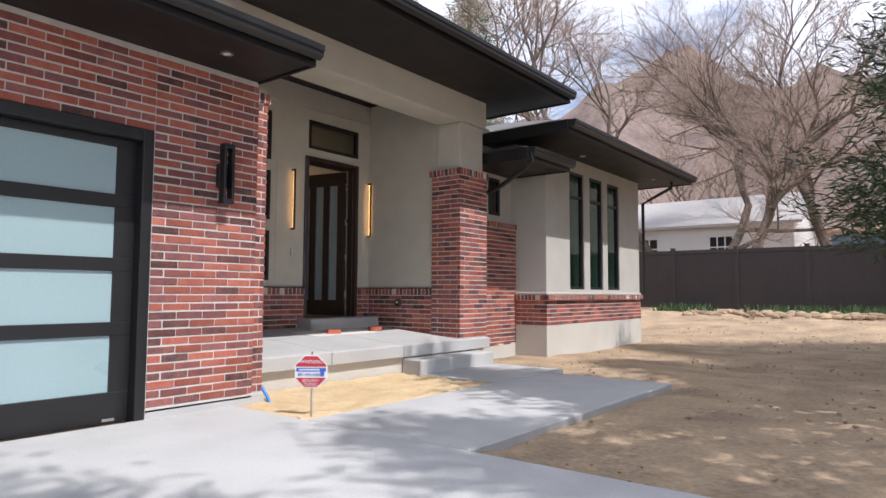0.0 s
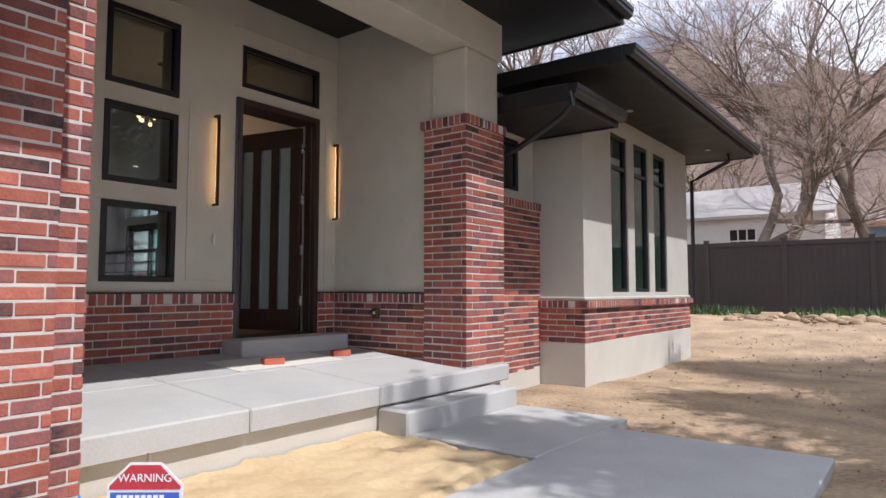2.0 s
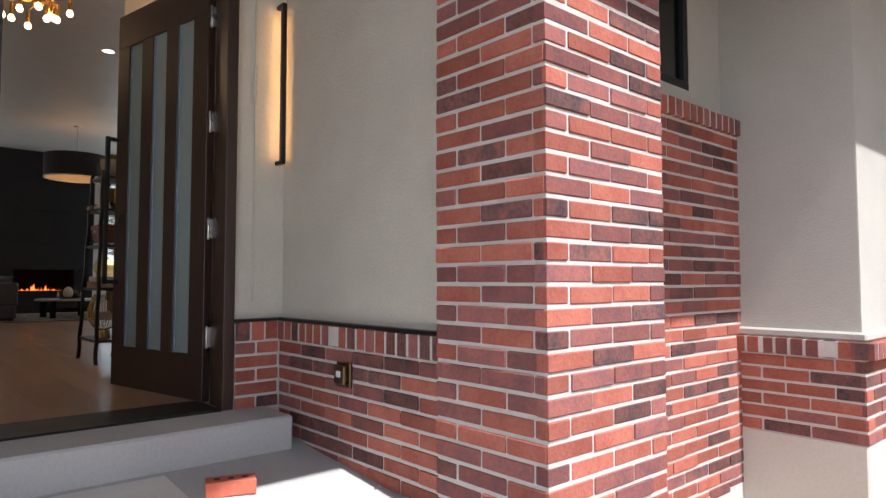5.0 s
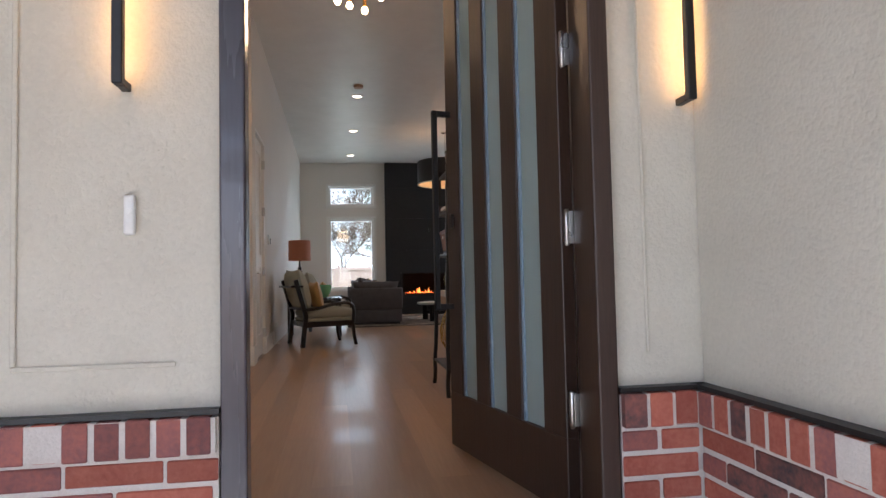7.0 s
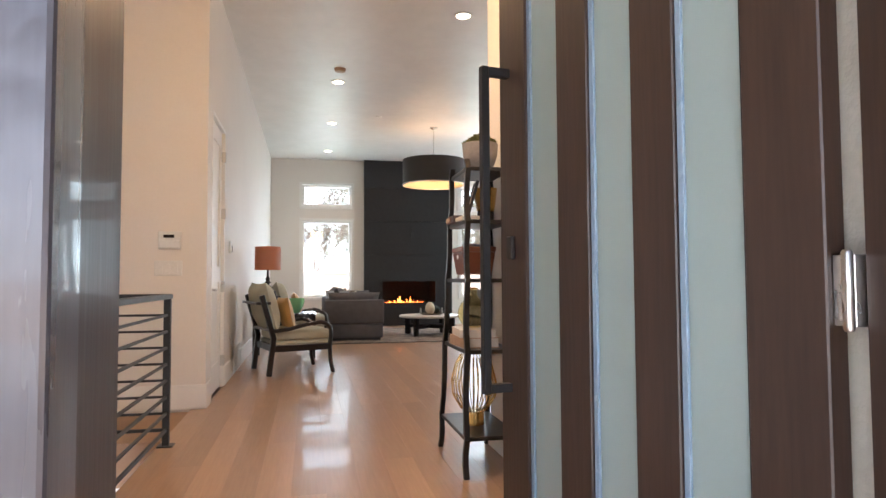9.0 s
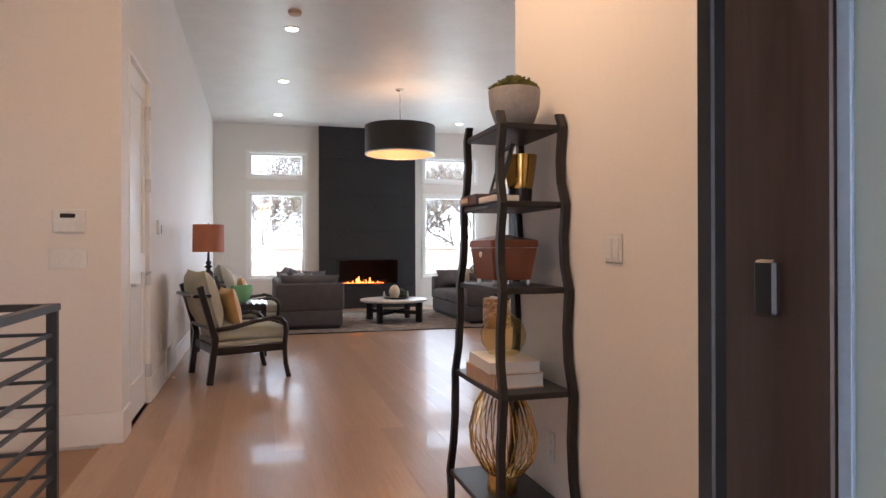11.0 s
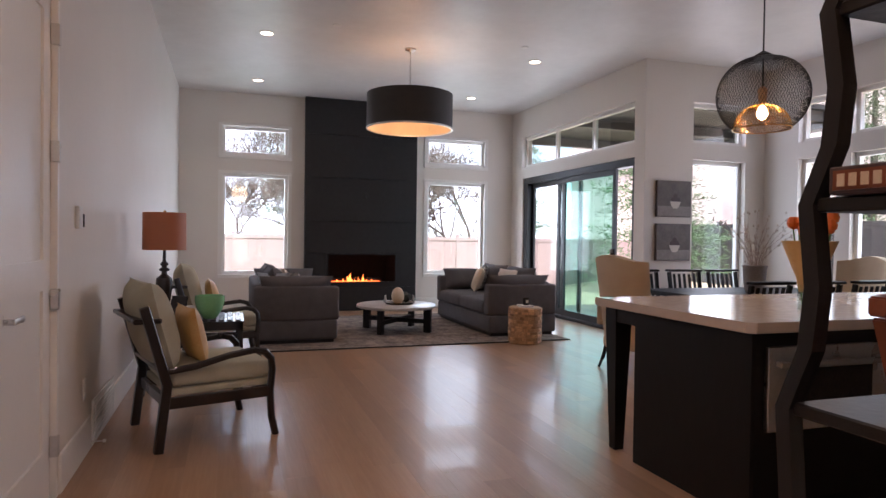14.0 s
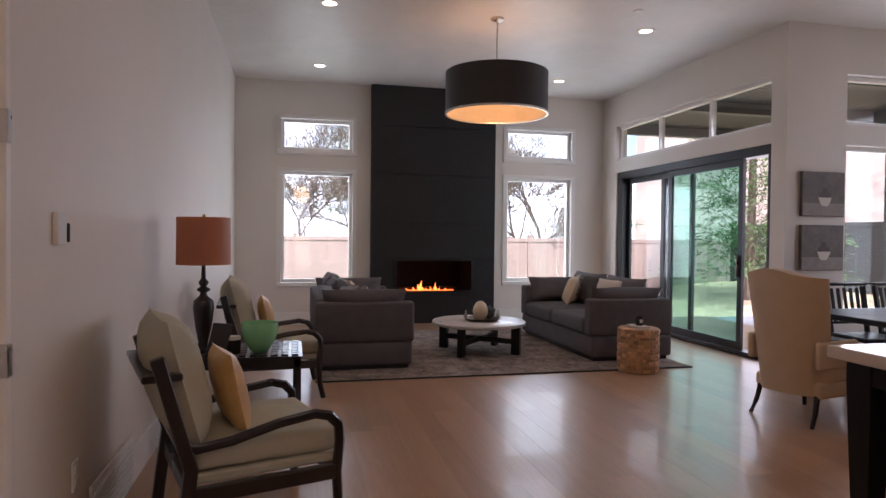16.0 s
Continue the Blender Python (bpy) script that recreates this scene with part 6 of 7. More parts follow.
def table_lamp(x=-12.47, y=4.69, z=0.582):
    l = thing("table_lamp", "dark turned table lamp with coral drum shade", "lamp")
    part("base", lathe([(0.075, 0), (0.075, 0.015), (0.04, 0.03), (0.03, 0.06), (0.05, 0.16), (0.065, 0.28), (0.06, 0.33), (0.025, 0.36), (0.02, 0.38), (0.04, 0.395), (0.04, 0.405), (0.018, 0.42), (0.03, 0.44), (0.03, 0.45), (0.014, 0.47), (0.012, 0.56)], x, y, z, 24), "dark_wood", l, smooth=True)
    part("shade", lathe([(0.165, 0.56), (0.163, 0.86), (0.160, 0.86), (0.162, 0.56), (0.165, 0.56)], x, y, z, 48, cap=False), "shade_coral", l, "coral linen drum shade", smooth=True)
    part("finial", lathe([(0.006, 0.56), (0.006, 0.86), (0.012, 0.87), (0.0, 0.885)], x, y, z, 10), "gold", l)
    b = thing("glass_bowl", "jade green glass bowl on the side table", "bowl")
    part("bowl", lathe([(0.04, 0), (0.06, 0.015), (0.1, 0.08), (0.118, 0.15), (0.115, 0.19), (0.108, 0.19), (0.108, 0.15), (0.09, 0.08), (0.04, 0.02), (0, 0.018)], -12.42, 5.04, z, 32, cap=False), "jade_glass", b, smooth=True)
    j = thing("small_jar", "small dark jar with a pale lid", "jar")
    part("body", lathe([(0.04, 0), (0.045, 0.01), (0.045, 0.09)], -12.38, 4.88, z, 20), "char", j, smooth=True)
    part("lid", lathe([(0.047, 0.09), (0.047, 0.11)], -12.38, 4.88, z, 20), "plastic_white", j)
    f = thing("photo_frame", "small dark frame leaning on the side table", "frame")
    part("frame", moved(boxed(-0.07, 0.07, -0.008, 0.008, 0, 0.2, bevel=0.003), pose(-12.34, 4.78, z + 0.003, -22, 0, 60)), "dark_wood", f)
    part("picture", moved(boxed(-0.05, 0.05, 0.0085, 0.0095, 0.02, 0.18), pose(-12.34, 4.78, z + 0.003, -22, 0, 60)), "pot_grey", f)


table_lamp()


# ---- shelf in the foyer ----
SHELF_Z = (0.19, 0.63, 1.005, 1.322, 1.612)


def shelf_half(z):
    """Half width of the tapering shelf at a height."""
    return 0.31 - 0.13 * min(1, z / 1.6)


def shelf_front(z):
    """The front of the shelf leans back as it rises."""
    return 6.0 + 0.05 * min(1, z / 1.6)


def etagere(cx=-7.375):
    t = thing("etagere", "tapering black wooden display shelf with wavy legs", "shelf")
    for sx in (-1, 1):
        for front in (True, False):
            bm = bmesh.new()
            pts = []
            zs = [0.0] + [v for a, b in zip((0.0,) + SHELF_Z[:-1], SHELF_Z) for v in (a + (b - a) * 0.3, a + (b - a) * 0.6, b)] + [1.665]
            for z in zs:
                kink = 0.022 if any(abs(z - s_) < 1e-6 for s_ in SHELF_Z) else (-0.006 if z > 0 else 0.02)
                pts.append((cx + sx * (shelf_half(z) + kink), shelf_front(z) if front else 6.29, z))
            wv, rings = 0.0135, []
            for p in pts:
                rings.append([bm.verts.new((p[0] + a * wv, p[1] + b * wv, p[2])) for a, b in ((-1, -1), (1, -1), (1, 1), (-1, 1))])
            for a, b in zip(rings, rings[1:]):
                for k in range(4):
                    bm.faces.new((a[k], a[(k + 1) % 4], b[(k + 1) % 4], b[k]))
            bm.faces.new(rings[0])
            bm.faces.new(rings[-1])
            part("leg", bm, "black_wood", t)
    for z in SHELF_Z:
        h = shelf_half(z) + 0.01
        part("shelf_board", boxed(cx - h, cx + h, shelf_front(z) - 0.005, 6.296, z - 0.011, z + 0.011, bevel=0.003), "black_wood", t)


etagere()


def shelf_items(cx=-7.375):
    Z = [z + 0.0115 for z in SHELF_Z]
    p = thing("moss_planter", "grey concrete pot filled with golden green moss", "plant pot")
    part("pot", lathe([(0.05, 0), (0.078, 0.03), (0.097, 0.085), (0.102, 0.15), (0.096, 0.153), (0.09, 0.135), (0.0, 0.13)], cx + 0.05, 6.16, Z[4], 36, cap=False), "pot_grey", p, smooth=True)
    rng = random.Random(3)
    bm = bmesh.new()
    for _ in range(420):
        a, r = rng.random() * 6.283, 0.094 * rng.random() ** 0.55
        o = Vector((cx + 0.05 + r * math.cos(a), 6.16 + r * math.sin(a), Z[4] + 0.145 + 0.055 * (1 - (r / 0.1) ** 2) * rng.uniform(0.6, 1.1)))
        for _q in range(4):
            e = Vector((rng.gauss(0, 1), rng.gauss(0, 1), rng.gauss(0.5, 0.7))).normalized() * rng.uniform(0.008, 0.017)
            w = e.orthogonal().normalized() * rng.uniform(0.003, 0.006)
            bm.faces.new([bm.verts.new(v) for v in (o - w, o + w, o + e + w * 0.3, o + e - w * 0.3)])
    part("moss", bm, "moss", p, "golden green moss mounds", smooth=False)
    v = thing("gold_vase", "flared gold metal vase with dark foot", "vase")
    part("body", lathe([(0.047, 0.06), (0.055, 0.09), (0.061, 0.14), (0.068, 0.195), (0.065, 0.195), (0.057, 0.14), (0.047, 0.07)], cx + 0.01, 6.2, Z[3] + 0.0, 32, cap=False), "gold", v, smooth=True)
    part("foot", lathe([(0.042, 0.0), (0.046, 0.01), (0.048, 0.062)], cx + 0.01, 6.2, Z[3], 24), "dark_wood", v, smooth=True)
    f = thing("leaf_print", "black framed botanical leaf print leaning on the shelf", "picture frame")
    m = pose(cx + 0.02, 6.09, Z[3] + 0.042, -16, 0, -8)
    part("frame", moved(join(boxed(-0.085, 0.085, -0.008, 0.008, 0, 0.016), boxed(-0.085, 0.085, -0.008, 0.008, 0.174, 0.19), boxed(-0.085, -0.069, -0.008, 0.008, 0.016, 0.174), boxed(0.069, 0.085, -0.008, 0.008, 0.016, 0.174)), m), "black_wood", f)
    part("mount", moved(boxed(-0.069, 0.069, 0.0, 0.004, 0.016, 0.174), m), "paper", f)
    bm = bmesh.new()
    for k in range(7):
        zz = 0.045 + 0.014 * k
        for sx in (-1, 1):
            c = Vector((0, -0.001, zz))
            e = Vector((sx * (0.036 - 0.003 * k), -0.001, zz + 0.02))
            n = Vector((0, 0, 0.008))
            bm.faces.new([bm.verts.new(q) for q in (c, (c + e) / 2 - n, e, (c + e) / 2 + n)])
    part("leaf_shape", moved(bm, m), "leaf_print", f)
    b = thing("flat_book", "long dark book with red lettered spine on the shelf", "book")
    part("cover", boxed(cx - 0.17, cx + 0.02, 6.01, 6.15, Z[3], Z[3] + 0.04, bevel=0.002), "book_dark", b)
    part("spine_panel", boxed(cx - 0.16, cx - 0.06, 6.006, 6.0098, Z[3] + 0.006, Z[3] + 0.034), "leather", b)
    for k in range(5):
        part("spine_mark", boxed(cx - 0.152 + 0.018 * k, cx - 0.141 + 0.018 * k, 6.004, 6.0058, Z[3] + 0.011, Z[3] + 0.029), "fabric_cream", b)
    w = thing("flat_book", "white paper book lying under the gold vase", "book")
    part("cover", boxed(cx + 0.024, cx + 0.19, 6.02, 6.12, Z[3], Z[3] + 0.022, bevel=0.002), "paper", w)
    bx = thing("leather_box", "brown leather keepsake box with lid and ball feet", "box")

    def trap(z0, z1, a0, a1, d0, d1):
        bm = bmesh.new()
        lo = [bm.verts.new((cx + sx * a0, 6.13 + sy * d0, z0)) for sx, sy in ((-1, -1), (1, -1), (1, 1), (-1, 1))]
        hi = [bm.verts.new((cx + sx * a1, 6.13 + sy * d1, z1)) for sx, sy in ((-1, -1), (1, -1), (1, 1), (-1, 1))]
        for k in range(4):
            bm.faces.new((lo[k], lo[(k + 1) % 4], hi[(k + 1) % 4], hi[k]))
        bm.faces.new(lo)
        bm.faces.new(hi)
        bmesh.ops.bevel(bm, geom=bm.edges[:], offset=0.003, segments=2, affect="EDGES")
        return bm
    part("body", trap(Z[2] + 0.022, Z[2] + 0.145, 0.102, 0.122, 0.076, 0.094), "leather", bx)
    lid = part("lid", trap(Z[2] + 0.147, Z[2] + 0.175, 0.125, 0.125, 0.097, 0.097), "leather", bx)
    part("lid_ridge", trap(Z[2] + 0.176, Z[2] + 0.197, 0.123, 0.03, 0.095, 0.01), "leather", lid)
    part("clasp", lathe([(0.012, 0), (0.012, 0.004)], 0, 0, 0, 14), "plastic_white", bx).matrix_basis = pose(cx - 0.0, 6.0385, Z[2] + 0.12, 90, 0, 0)
    for sx in (-1, 1):
        for sy in (-1, 1):
            part("foot", lathe([(0.006, 0), (0.009, 0.008), (0.007, 0.022)], cx + sx * 0.088, 6.13 + sy * 0.068, Z[2], 10), "steel", bx)
    for k, (a, h, mt, lab, rz) in enumerate(((0.15, 0.055, "book_tan", "thick tan coffee table book lying flat", 2), (0.145, 0.042, "paper", "cream photo book on top of another book", -4))):
        bk = thing("coffee_book", lab, "book", "stacked books")
        z0 = Z[1] + (0.0 if k == 0 else 0.0555)
        mm = pose(cx + 0.03, 6.12, z0, 0, 0, rz)
        part("page_block", moved(boxed(-a + 0.004, a - 0.004, -0.094, 0.096, 0.0045, h - 0.0045), mm), "paper", bk)
        part("cover", moved(join(boxed(-a, a, -0.1, 0.1, 0, 0.004), boxed(-a, a, -0.1, 0.1, h - 0.004, h), boxed(-a, a, -0.1, -0.0945, 0.004, h - 0.004)), mm), mt, bk)
    g = thing("amber_bottle", "round amber blown glass bottle vase on books", "vase")
    part("bottle", lathe([(0.03, 0), (0.06, 0.01), (0.088, 0.06), (0.09, 0.09), (0.072, 0.135), (0.03, 0.165), (0.02, 0.185), (0.02, 0.215), (0.024, 0.22)], cx + 0.03, 6.12, Z[1] + 0.099, 36, cap=False), "amber_glass", g, smooth=True)
    part("neck_ring", lathe([(0.024, 0.215), (0.026, 0.222), (0.022, 0.225)], cx + 0.03, 6.12, Z[1] + 0.099, 24), "gold", g, smooth=True)
    wb = thing("wire_bowl", "round gold wire basket ornament on the lowest shelf", "ornament")
    for k in range(30):
        a = 2 * math.pi * k / 30
        part("wire", tube([(cx + 0.0 + r * math.cos(a), 6.125 + 0.62 * r * math.sin(a), Z[0] + h) for r, h in ((0.05, 0.07), (0.12, 0.09), (0.185, 0.16), (0.195, 0.24), (0.16, 0.33), (0.12, 0.38))], 0.003, 5), "gold", wb)
    part("pedestal", lathe([(0.06, 0), (0.055, 0.07)], cx, 6.125, Z[0], 20), "gold", wb)


shelf_items()


# ---- dining and kitchen ----
def wing_chair(m, label):
    c = thing("wing_chair", label, "chair", "upholstered end chairs")
    part("seat", cushion(-0.27, 0.27, -0.2, 0.36, 0.30, 0.48, 0.02, 0.05), "fabric_cream", c, smooth=True)
    part("skirt", boxed(-0.27, 0.27, -0.26, 0.33, 0.2, 0.32, bevel=0.03, seg=3), "fabric_cream", c, smooth=True)
    bm = bmesh.new()
    n = 10
    lay_ = {}
    for s in (0, 1):
        for i in range(n + 1):
            for j in range(n + 1):
                u, v = 2 * i / n - 1, j / n
                w = 0.26 + 0.05 * v
                arch = 0.03 * math.cos(u * math.pi) * v ** 4
                lay_[(s, i, j)] = bm.verts.new((u * w, -0.27 - 0.13 * v - (0.0 if s else 0.09 * (1 - abs(u) ** 4)) + 0.12 * abs(u) ** 3 + (0.03 if s else 0), 0.22 + 0.88 * v + arch))
        for i in range(n):
            for j in range(n):
                bm.faces.new((lay_[(s, i, j)], lay_[(s, i + 1, j)], lay_[(s, i + 1, j + 1)], lay_[(s, i, j + 1)]))
    for i in range(n):
        for j in (0, n):
            bm.faces.new((lay_[(0, i, j)], lay_[(0, i + 1, j)], lay_[(1, i + 1, j)], lay_[(1, i, j)]))
            bm.faces.new((lay_[(0, j, i)], lay_[(0, j, i + 1)], lay_[(1, j, i + 1)], lay_[(1, j, i)]))
    part("back", bm, "fabric_cream", c, smooth=True)
    for sx in (-1, 1):
        part("wing", boxed(min(sx * 0.25, sx * 0.3), max(sx * 0.25, sx * 0.3), -0.32, 0.12, 0.42, 0.62, bevel=0.024, seg=3), "fabric_cream", c, smooth=True)
        part("back_leg", tube([(sx * 0.23, -0.24, 0.22), (sx * 0.24, -0.27, 0.1), (sx * 0.25, -0.32, 0.0)], 0.022, 8, 0.7), "dark_wood", c, smooth=True)
        part("front_leg", tube([(sx * 0.23, 0.27, 0.22), (sx * 0.23, 0.28, 0.0)], 0.022, 8, 0.7), "dark_wood", c, smooth=True)
    c.matrix_basis = m


wing_chair(pose(-12.24, 9.08, 0, 0, 0, 12), "cream linen wing chair with dark legs at the table end")
wing_chair(pose(-12.2, 11.72, 0, 0, 0, 180), "cream linen wing chair at the window end of the table")


def dining_table():
    t = thing("dining_table", "long black dining table on a trestle base", "table")
    part("tabletop", boxed(-12.72, -11.68, 9.4, 11.4, 0.71, 0.755, bevel=0.006), "espresso", t)
    for y in (9.9, 10.9):
        part("pedestal", boxed(-12.3, -12.1, y - 0.06, y + 0.06, 0.06, 0.71, bevel=0.01), "espresso", t)
        part("foot", boxed(-12.55, -11.85, y - 0.05, y + 0.05, 0.0, 0.06, bevel=0.01), "espresso", t)
    part("stretcher", boxed(-12.23, -12.17, 9.96, 10.84, 0.3, 0.38, bevel=0.006), "espresso", t)


dining_table()


def dining_chair(m):
    c = thing("dining_chair", "dark espresso slat-back dining chair at the table", "chair", "dining chairs")
    part("seat", boxed(-0.22, 0.22, -0.2, 0.22, 0.43, 0.47, bevel=0.01), "espresso", c)
    for sx in (-1, 1):
        part("back_leg", join(bar((sx * 0.2, -0.2, 0), (sx * 0.2, -0.2, 0.47), 0.035, 0.035), bar((sx * 0.2, -0.2, 0.46), (sx * 0.21, -0.28, 0.9), 0.035, 0.035)), "espresso", c)
        part("front_leg", bar((sx * 0.2, 0.2, 0), (sx * 0.2, 0.2, 0.43), 0.035, 0.035), "espresso", c)
    part("top_rail", bar((-0.23, -0.285, 0.92), (0.23, -0.285, 0.92), 0.1, 0.025, 0.006), "espresso", c)
    part("low_rail", bar((-0.2, -0.22, 0.56), (0.2, -0.22, 0.56), 0.04, 0.02), "espresso", c)
    for k in range(5):
        x = -0.14 + 0.07 * k
        part("slat", bar((x, -0.22, 0.57), (x, -0.28, 0.88), 0.03, 0.012), "espresso", c)
    c.matrix_basis = m
    return c


dc = dining_chair(pose(-11.45, 9.62, 0, 0, 0, 90))
for x, y, rz in ((-11.45, 10.2, 88), (-11.45, 10.8, 91), (-12.98, 9.8, -90), (-12.98, 10.4, -92), (-12.98, 10.98, -89)):
    copy_thing(dc, pose(x, y, 0, 0, 0, rz))


def centrepiece(x=-12.1, y=10.35):
    p = thing("willow_vase", "grey stoneware pot with pussy willow branches", "vase")
    part("pot", lathe([(0.072, 0), (0.094, 0.015), (0.108, 0.15), (0.115, 0.25), (0.126, 0.272), (0.119, 0.276), (0.104, 0.25), (0, 0.22)], x, y, 0.756, 32, cap=False), "pot_grey", p, smooth=True)
    rng = random.Random(8)
    for k in range(22):
        a, sp = rng.random() * 6.283, rng.uniform(0.05, 0.42)
        h = rng.uniform(0.35, 0.62)
        q = [(x + 0.04 * math.cos(a), y + 0.04 * math.sin(a), 0.97)]
        for i in range(1, 5):
            f = i / 4
            q.append((x + (0.04 + sp * f * f) * math.cos(a) + rng.gauss(0, 0.008), y + (0.04 + sp * f * f) * math.sin(a) + rng.gauss(0, 0.008), 0.97 + h * f))
        tw = part("branch", tube(q, 0.003, 5, 0.4), "twig", p)
        bm = bmesh.new()
        for i in range(1, 5):
            for _ in range(2):
                v = bmesh.ops.create_icosphere(bm, subdivisions=1, radius=0.009)["verts"]
                o = Vector(q[i]) + Vector((rng.gauss(0, 0.012), rng.gauss(0, 0.012), rng.gauss(0, 0.02)))
                for e in v:
                    e.co = Vector((e.co.x, e.co.y, e.co.z * 1.6)) + o
        tagged(part("catkins", bm, "pillow_light", tw), "", "", "", "stuff")


centrepiece()


def picture(z0, z1, label, h):
    p = thing("still_life", label, "picture", "still life pictures")
    part("canvas", boxed(-13.85, -13.81, 10.42, 10.95, z0, z1, bevel=0.003), "picture", p)
    part("painted_table", boxed(-13.81, -13.8085, 10.43, 10.94, z0 + 0.01, z0 + 0.14), "pot_grey", p)
    part("painted_bowl", moved(lathe([(0.03, 0), (0.06, 0.03), (0.085, 0.09)], seg=20), Matrix.Translation((-13.8075, 10.7, z0 + 0.11)) @ Matrix.Diagonal((0.012, 1, 1, 1))), "paper", p)
    bm = bmesh.new()
    for dy, dz in ((-0.04, 0.0), (0.0, 0.02), (0.04, 0.0), (0.0, 0.05)):
        bmesh.ops.create_icosphere(bm, subdivisions=2, radius=0.035, matrix=Matrix.Translation((-13.8075, 10.7 + dy, z0 + 0.22 + dz)) @ Matrix.Diagonal((0.03, 1, 1, 1)))
    part("painted_fruit", bm, "book_dark", p)


picture(1.59, 2.06, "dim still life of a white cup and fruit", 0)
picture(1.02, 1.5, "dim still life of a white bowl and figs", 1)


def island():
    t = thing("kitchen_island", "espresso kitchen island with panelled end and tapered leg", "island")
    part("end_panel", boxed(-9.95, -9.09, 7.39, 7.41, 0.0, 0.865), "espresso", t)
    part("carcass", boxed(-9.93, -9.09, 7.411, 9.9, 0.09, 0.865), "espresso", t)
    part("toe_kick", boxed(-9.9, -9.15, 7.411, 9.85, 0.0, 0.09), "char", t)
    bm = bmesh.new()
    rings = []
    for z, w in ((0.0, 0.03), (0.55, 0.048), (0.78, 0.055), (0.865, 0.055)):
        rings.append([bm.verts.new((-10.19 + a * w, 7.44 + b * w, z)) for a, b in ((-1, -1), (1, -1), (1, 1), (-1, 1))])
    for a, b in zip(rings, rings[1:]):
        for k in range(4):
            bm.faces.new((a[k], a[(k + 1) % 4], b[(k + 1) % 4], b[k]))
    bm.faces.new(rings[0])
    bm.faces.new(rings[-1])
    part("leg", bm, "espresso", t)
    part("apron", boxed(-10.24, -9.95, 7.39, 7.43, 0.78, 0.865), "espresso", t)
    dr = part("drawer_front", boxed(-9.09, -9.065, 8.25, 9.0, 0.12, 0.83, bevel=0.003), "espresso", t)
    ct = thing("island_worktop", "thick pale quartz worktop on the island", "worktop")
    bm = bmesh.new()
    o = [(-10.3, 7.34), (-9.08, 7.34), (-9.045, 7.37), (-9.045, 10.0), (-10.3, 10.0)]
    lo = [bm.verts.new((x, y, 0.866)) for x, y in o]
    hi = [bm.verts.new((x, y, 0.915)) for x, y in o]
    bm.faces.new(lo)
    bm.faces.new(hi)
    for k in range(5):
        bm.faces.new((lo[k], lo[(k + 1) % 5], hi[(k + 1) % 5], hi[k]))
    bmesh.ops.bevel(bm, geom=bm.edges[:], offset=0.004, segments=2, affect="EDGES")
    part("slab", bm, "quartz", ct)
    mw = thing("microwave_drawer", "stainless steel drawer microwave in the island", "microwave")
    part("face", boxed(-9.09, -9.062, 7.46, 8.2, 0.42, 0.8, bevel=0.004), "steel", mw)
    part("window", boxed(-9.062, -9.058, 7.58, 8.08, 0.5, 0.7), "char", mw)
    part("control_strip", boxed(-9.062, -9.056, 7.46, 8.2, 0.745, 0.8), "steel", mw)
    part("handle", join(boxed(-9.03, -9.01, 7.48, 8.18, 0.715, 0.74, bevel=0.004), boxed(-9.061, -9.03, 7.5, 7.53, 0.715, 0.74), boxed(-9.061, -9.03, 8.13, 8.16, 0.715, 0.74)), "steel", mw, "brushed bar handle")


island()


def bouquet(x=-9.35, y=8.0):
    v = thing("tulip_vase", "glass vase of orange tulips wrapped in kraft paper", "flowers")
    part("jar", lathe([(0.045, 0), (0.05, 0.005), (0.052, 0.14), (0.048, 0.14), (0.046, 0.01)], x, y, 0.916, 24, cap=False), "clear", v, smooth=True)
    rng = random.Random(12)
    part("wrap", lathe([(0.045, 0.1), (0.06, 0.18), (0.1, 0.28), (0.13, 0.36), (0.128, 0.362), (0.098, 0.28), (0.058, 0.18)], x, y, 0.916, 22, cap=False), "kraft", v, "gold kraft paper wrap", smooth=True)
    for k in range(14):
        a, r = rng.random() * 6.283, 0.1 * math.sqrt(rng.random())
        h = 0.36 + 0.09 * rng.random()
        part("stem", tube([(x + 0.3 * r * math.cos(a), y + 0.3 * r * math.sin(a), 0.925), (x + r * math.cos(a), y + r * math.sin(a), 0.916 + h)], 0.004, 6), "stem", v)
        part("tulip", lathe([(0.004, 0), (0.026, 0.014), (0.032, 0.035), (0.024, 0.06), (0.016, 0.066)], x + r * math.cos(a), y + r * math.sin(a), 0.916 + h, 8), "orange_petal", v, "orange tulip head")


bouquet()
# ---- bricks ----
COURSE, LONG, JOINT = 0.0735, 0.25, 0.014
BRICK_MATS = ["brick", "brick", "brick", "brick_purple", "brick_purple", "brick_dark"]
brick_cache = {}
brick_rng = random.Random(5)


def brick_mesh(l, h, d, mi):
    """A brick from 0..l, 0..d deep, 0..h high, edges worn; alike ones share the mesh."""
    key = (round(l, 2), round(h, 3), round(d, 3), mi)
    if key not in brick_cache:
        l = key[0]
        me = bpy.data.meshes.new("brick")
        e = 0.004
        v = []
        for z, k in ((0, e), (e, 0), (h - e, 0), (h, e)):
            v += [(k, k, z), (l - k, k, z), (l - k, d, z), (k, d, z)]
        f = [(3, 2, 1, 0), (12, 13, 14, 15)]
        for r in range(3):
            for k in range(4):
                a, b = r * 4 + k, r * 4 + (k + 1) % 4
                f.append((a, b, b + 4, a + 4))
        me.from_pydata(v, [], f)
        me.materials.append(M[BRICK_MATS[mi]])
        brick_cache[key] = me
    return brick_cache[key]


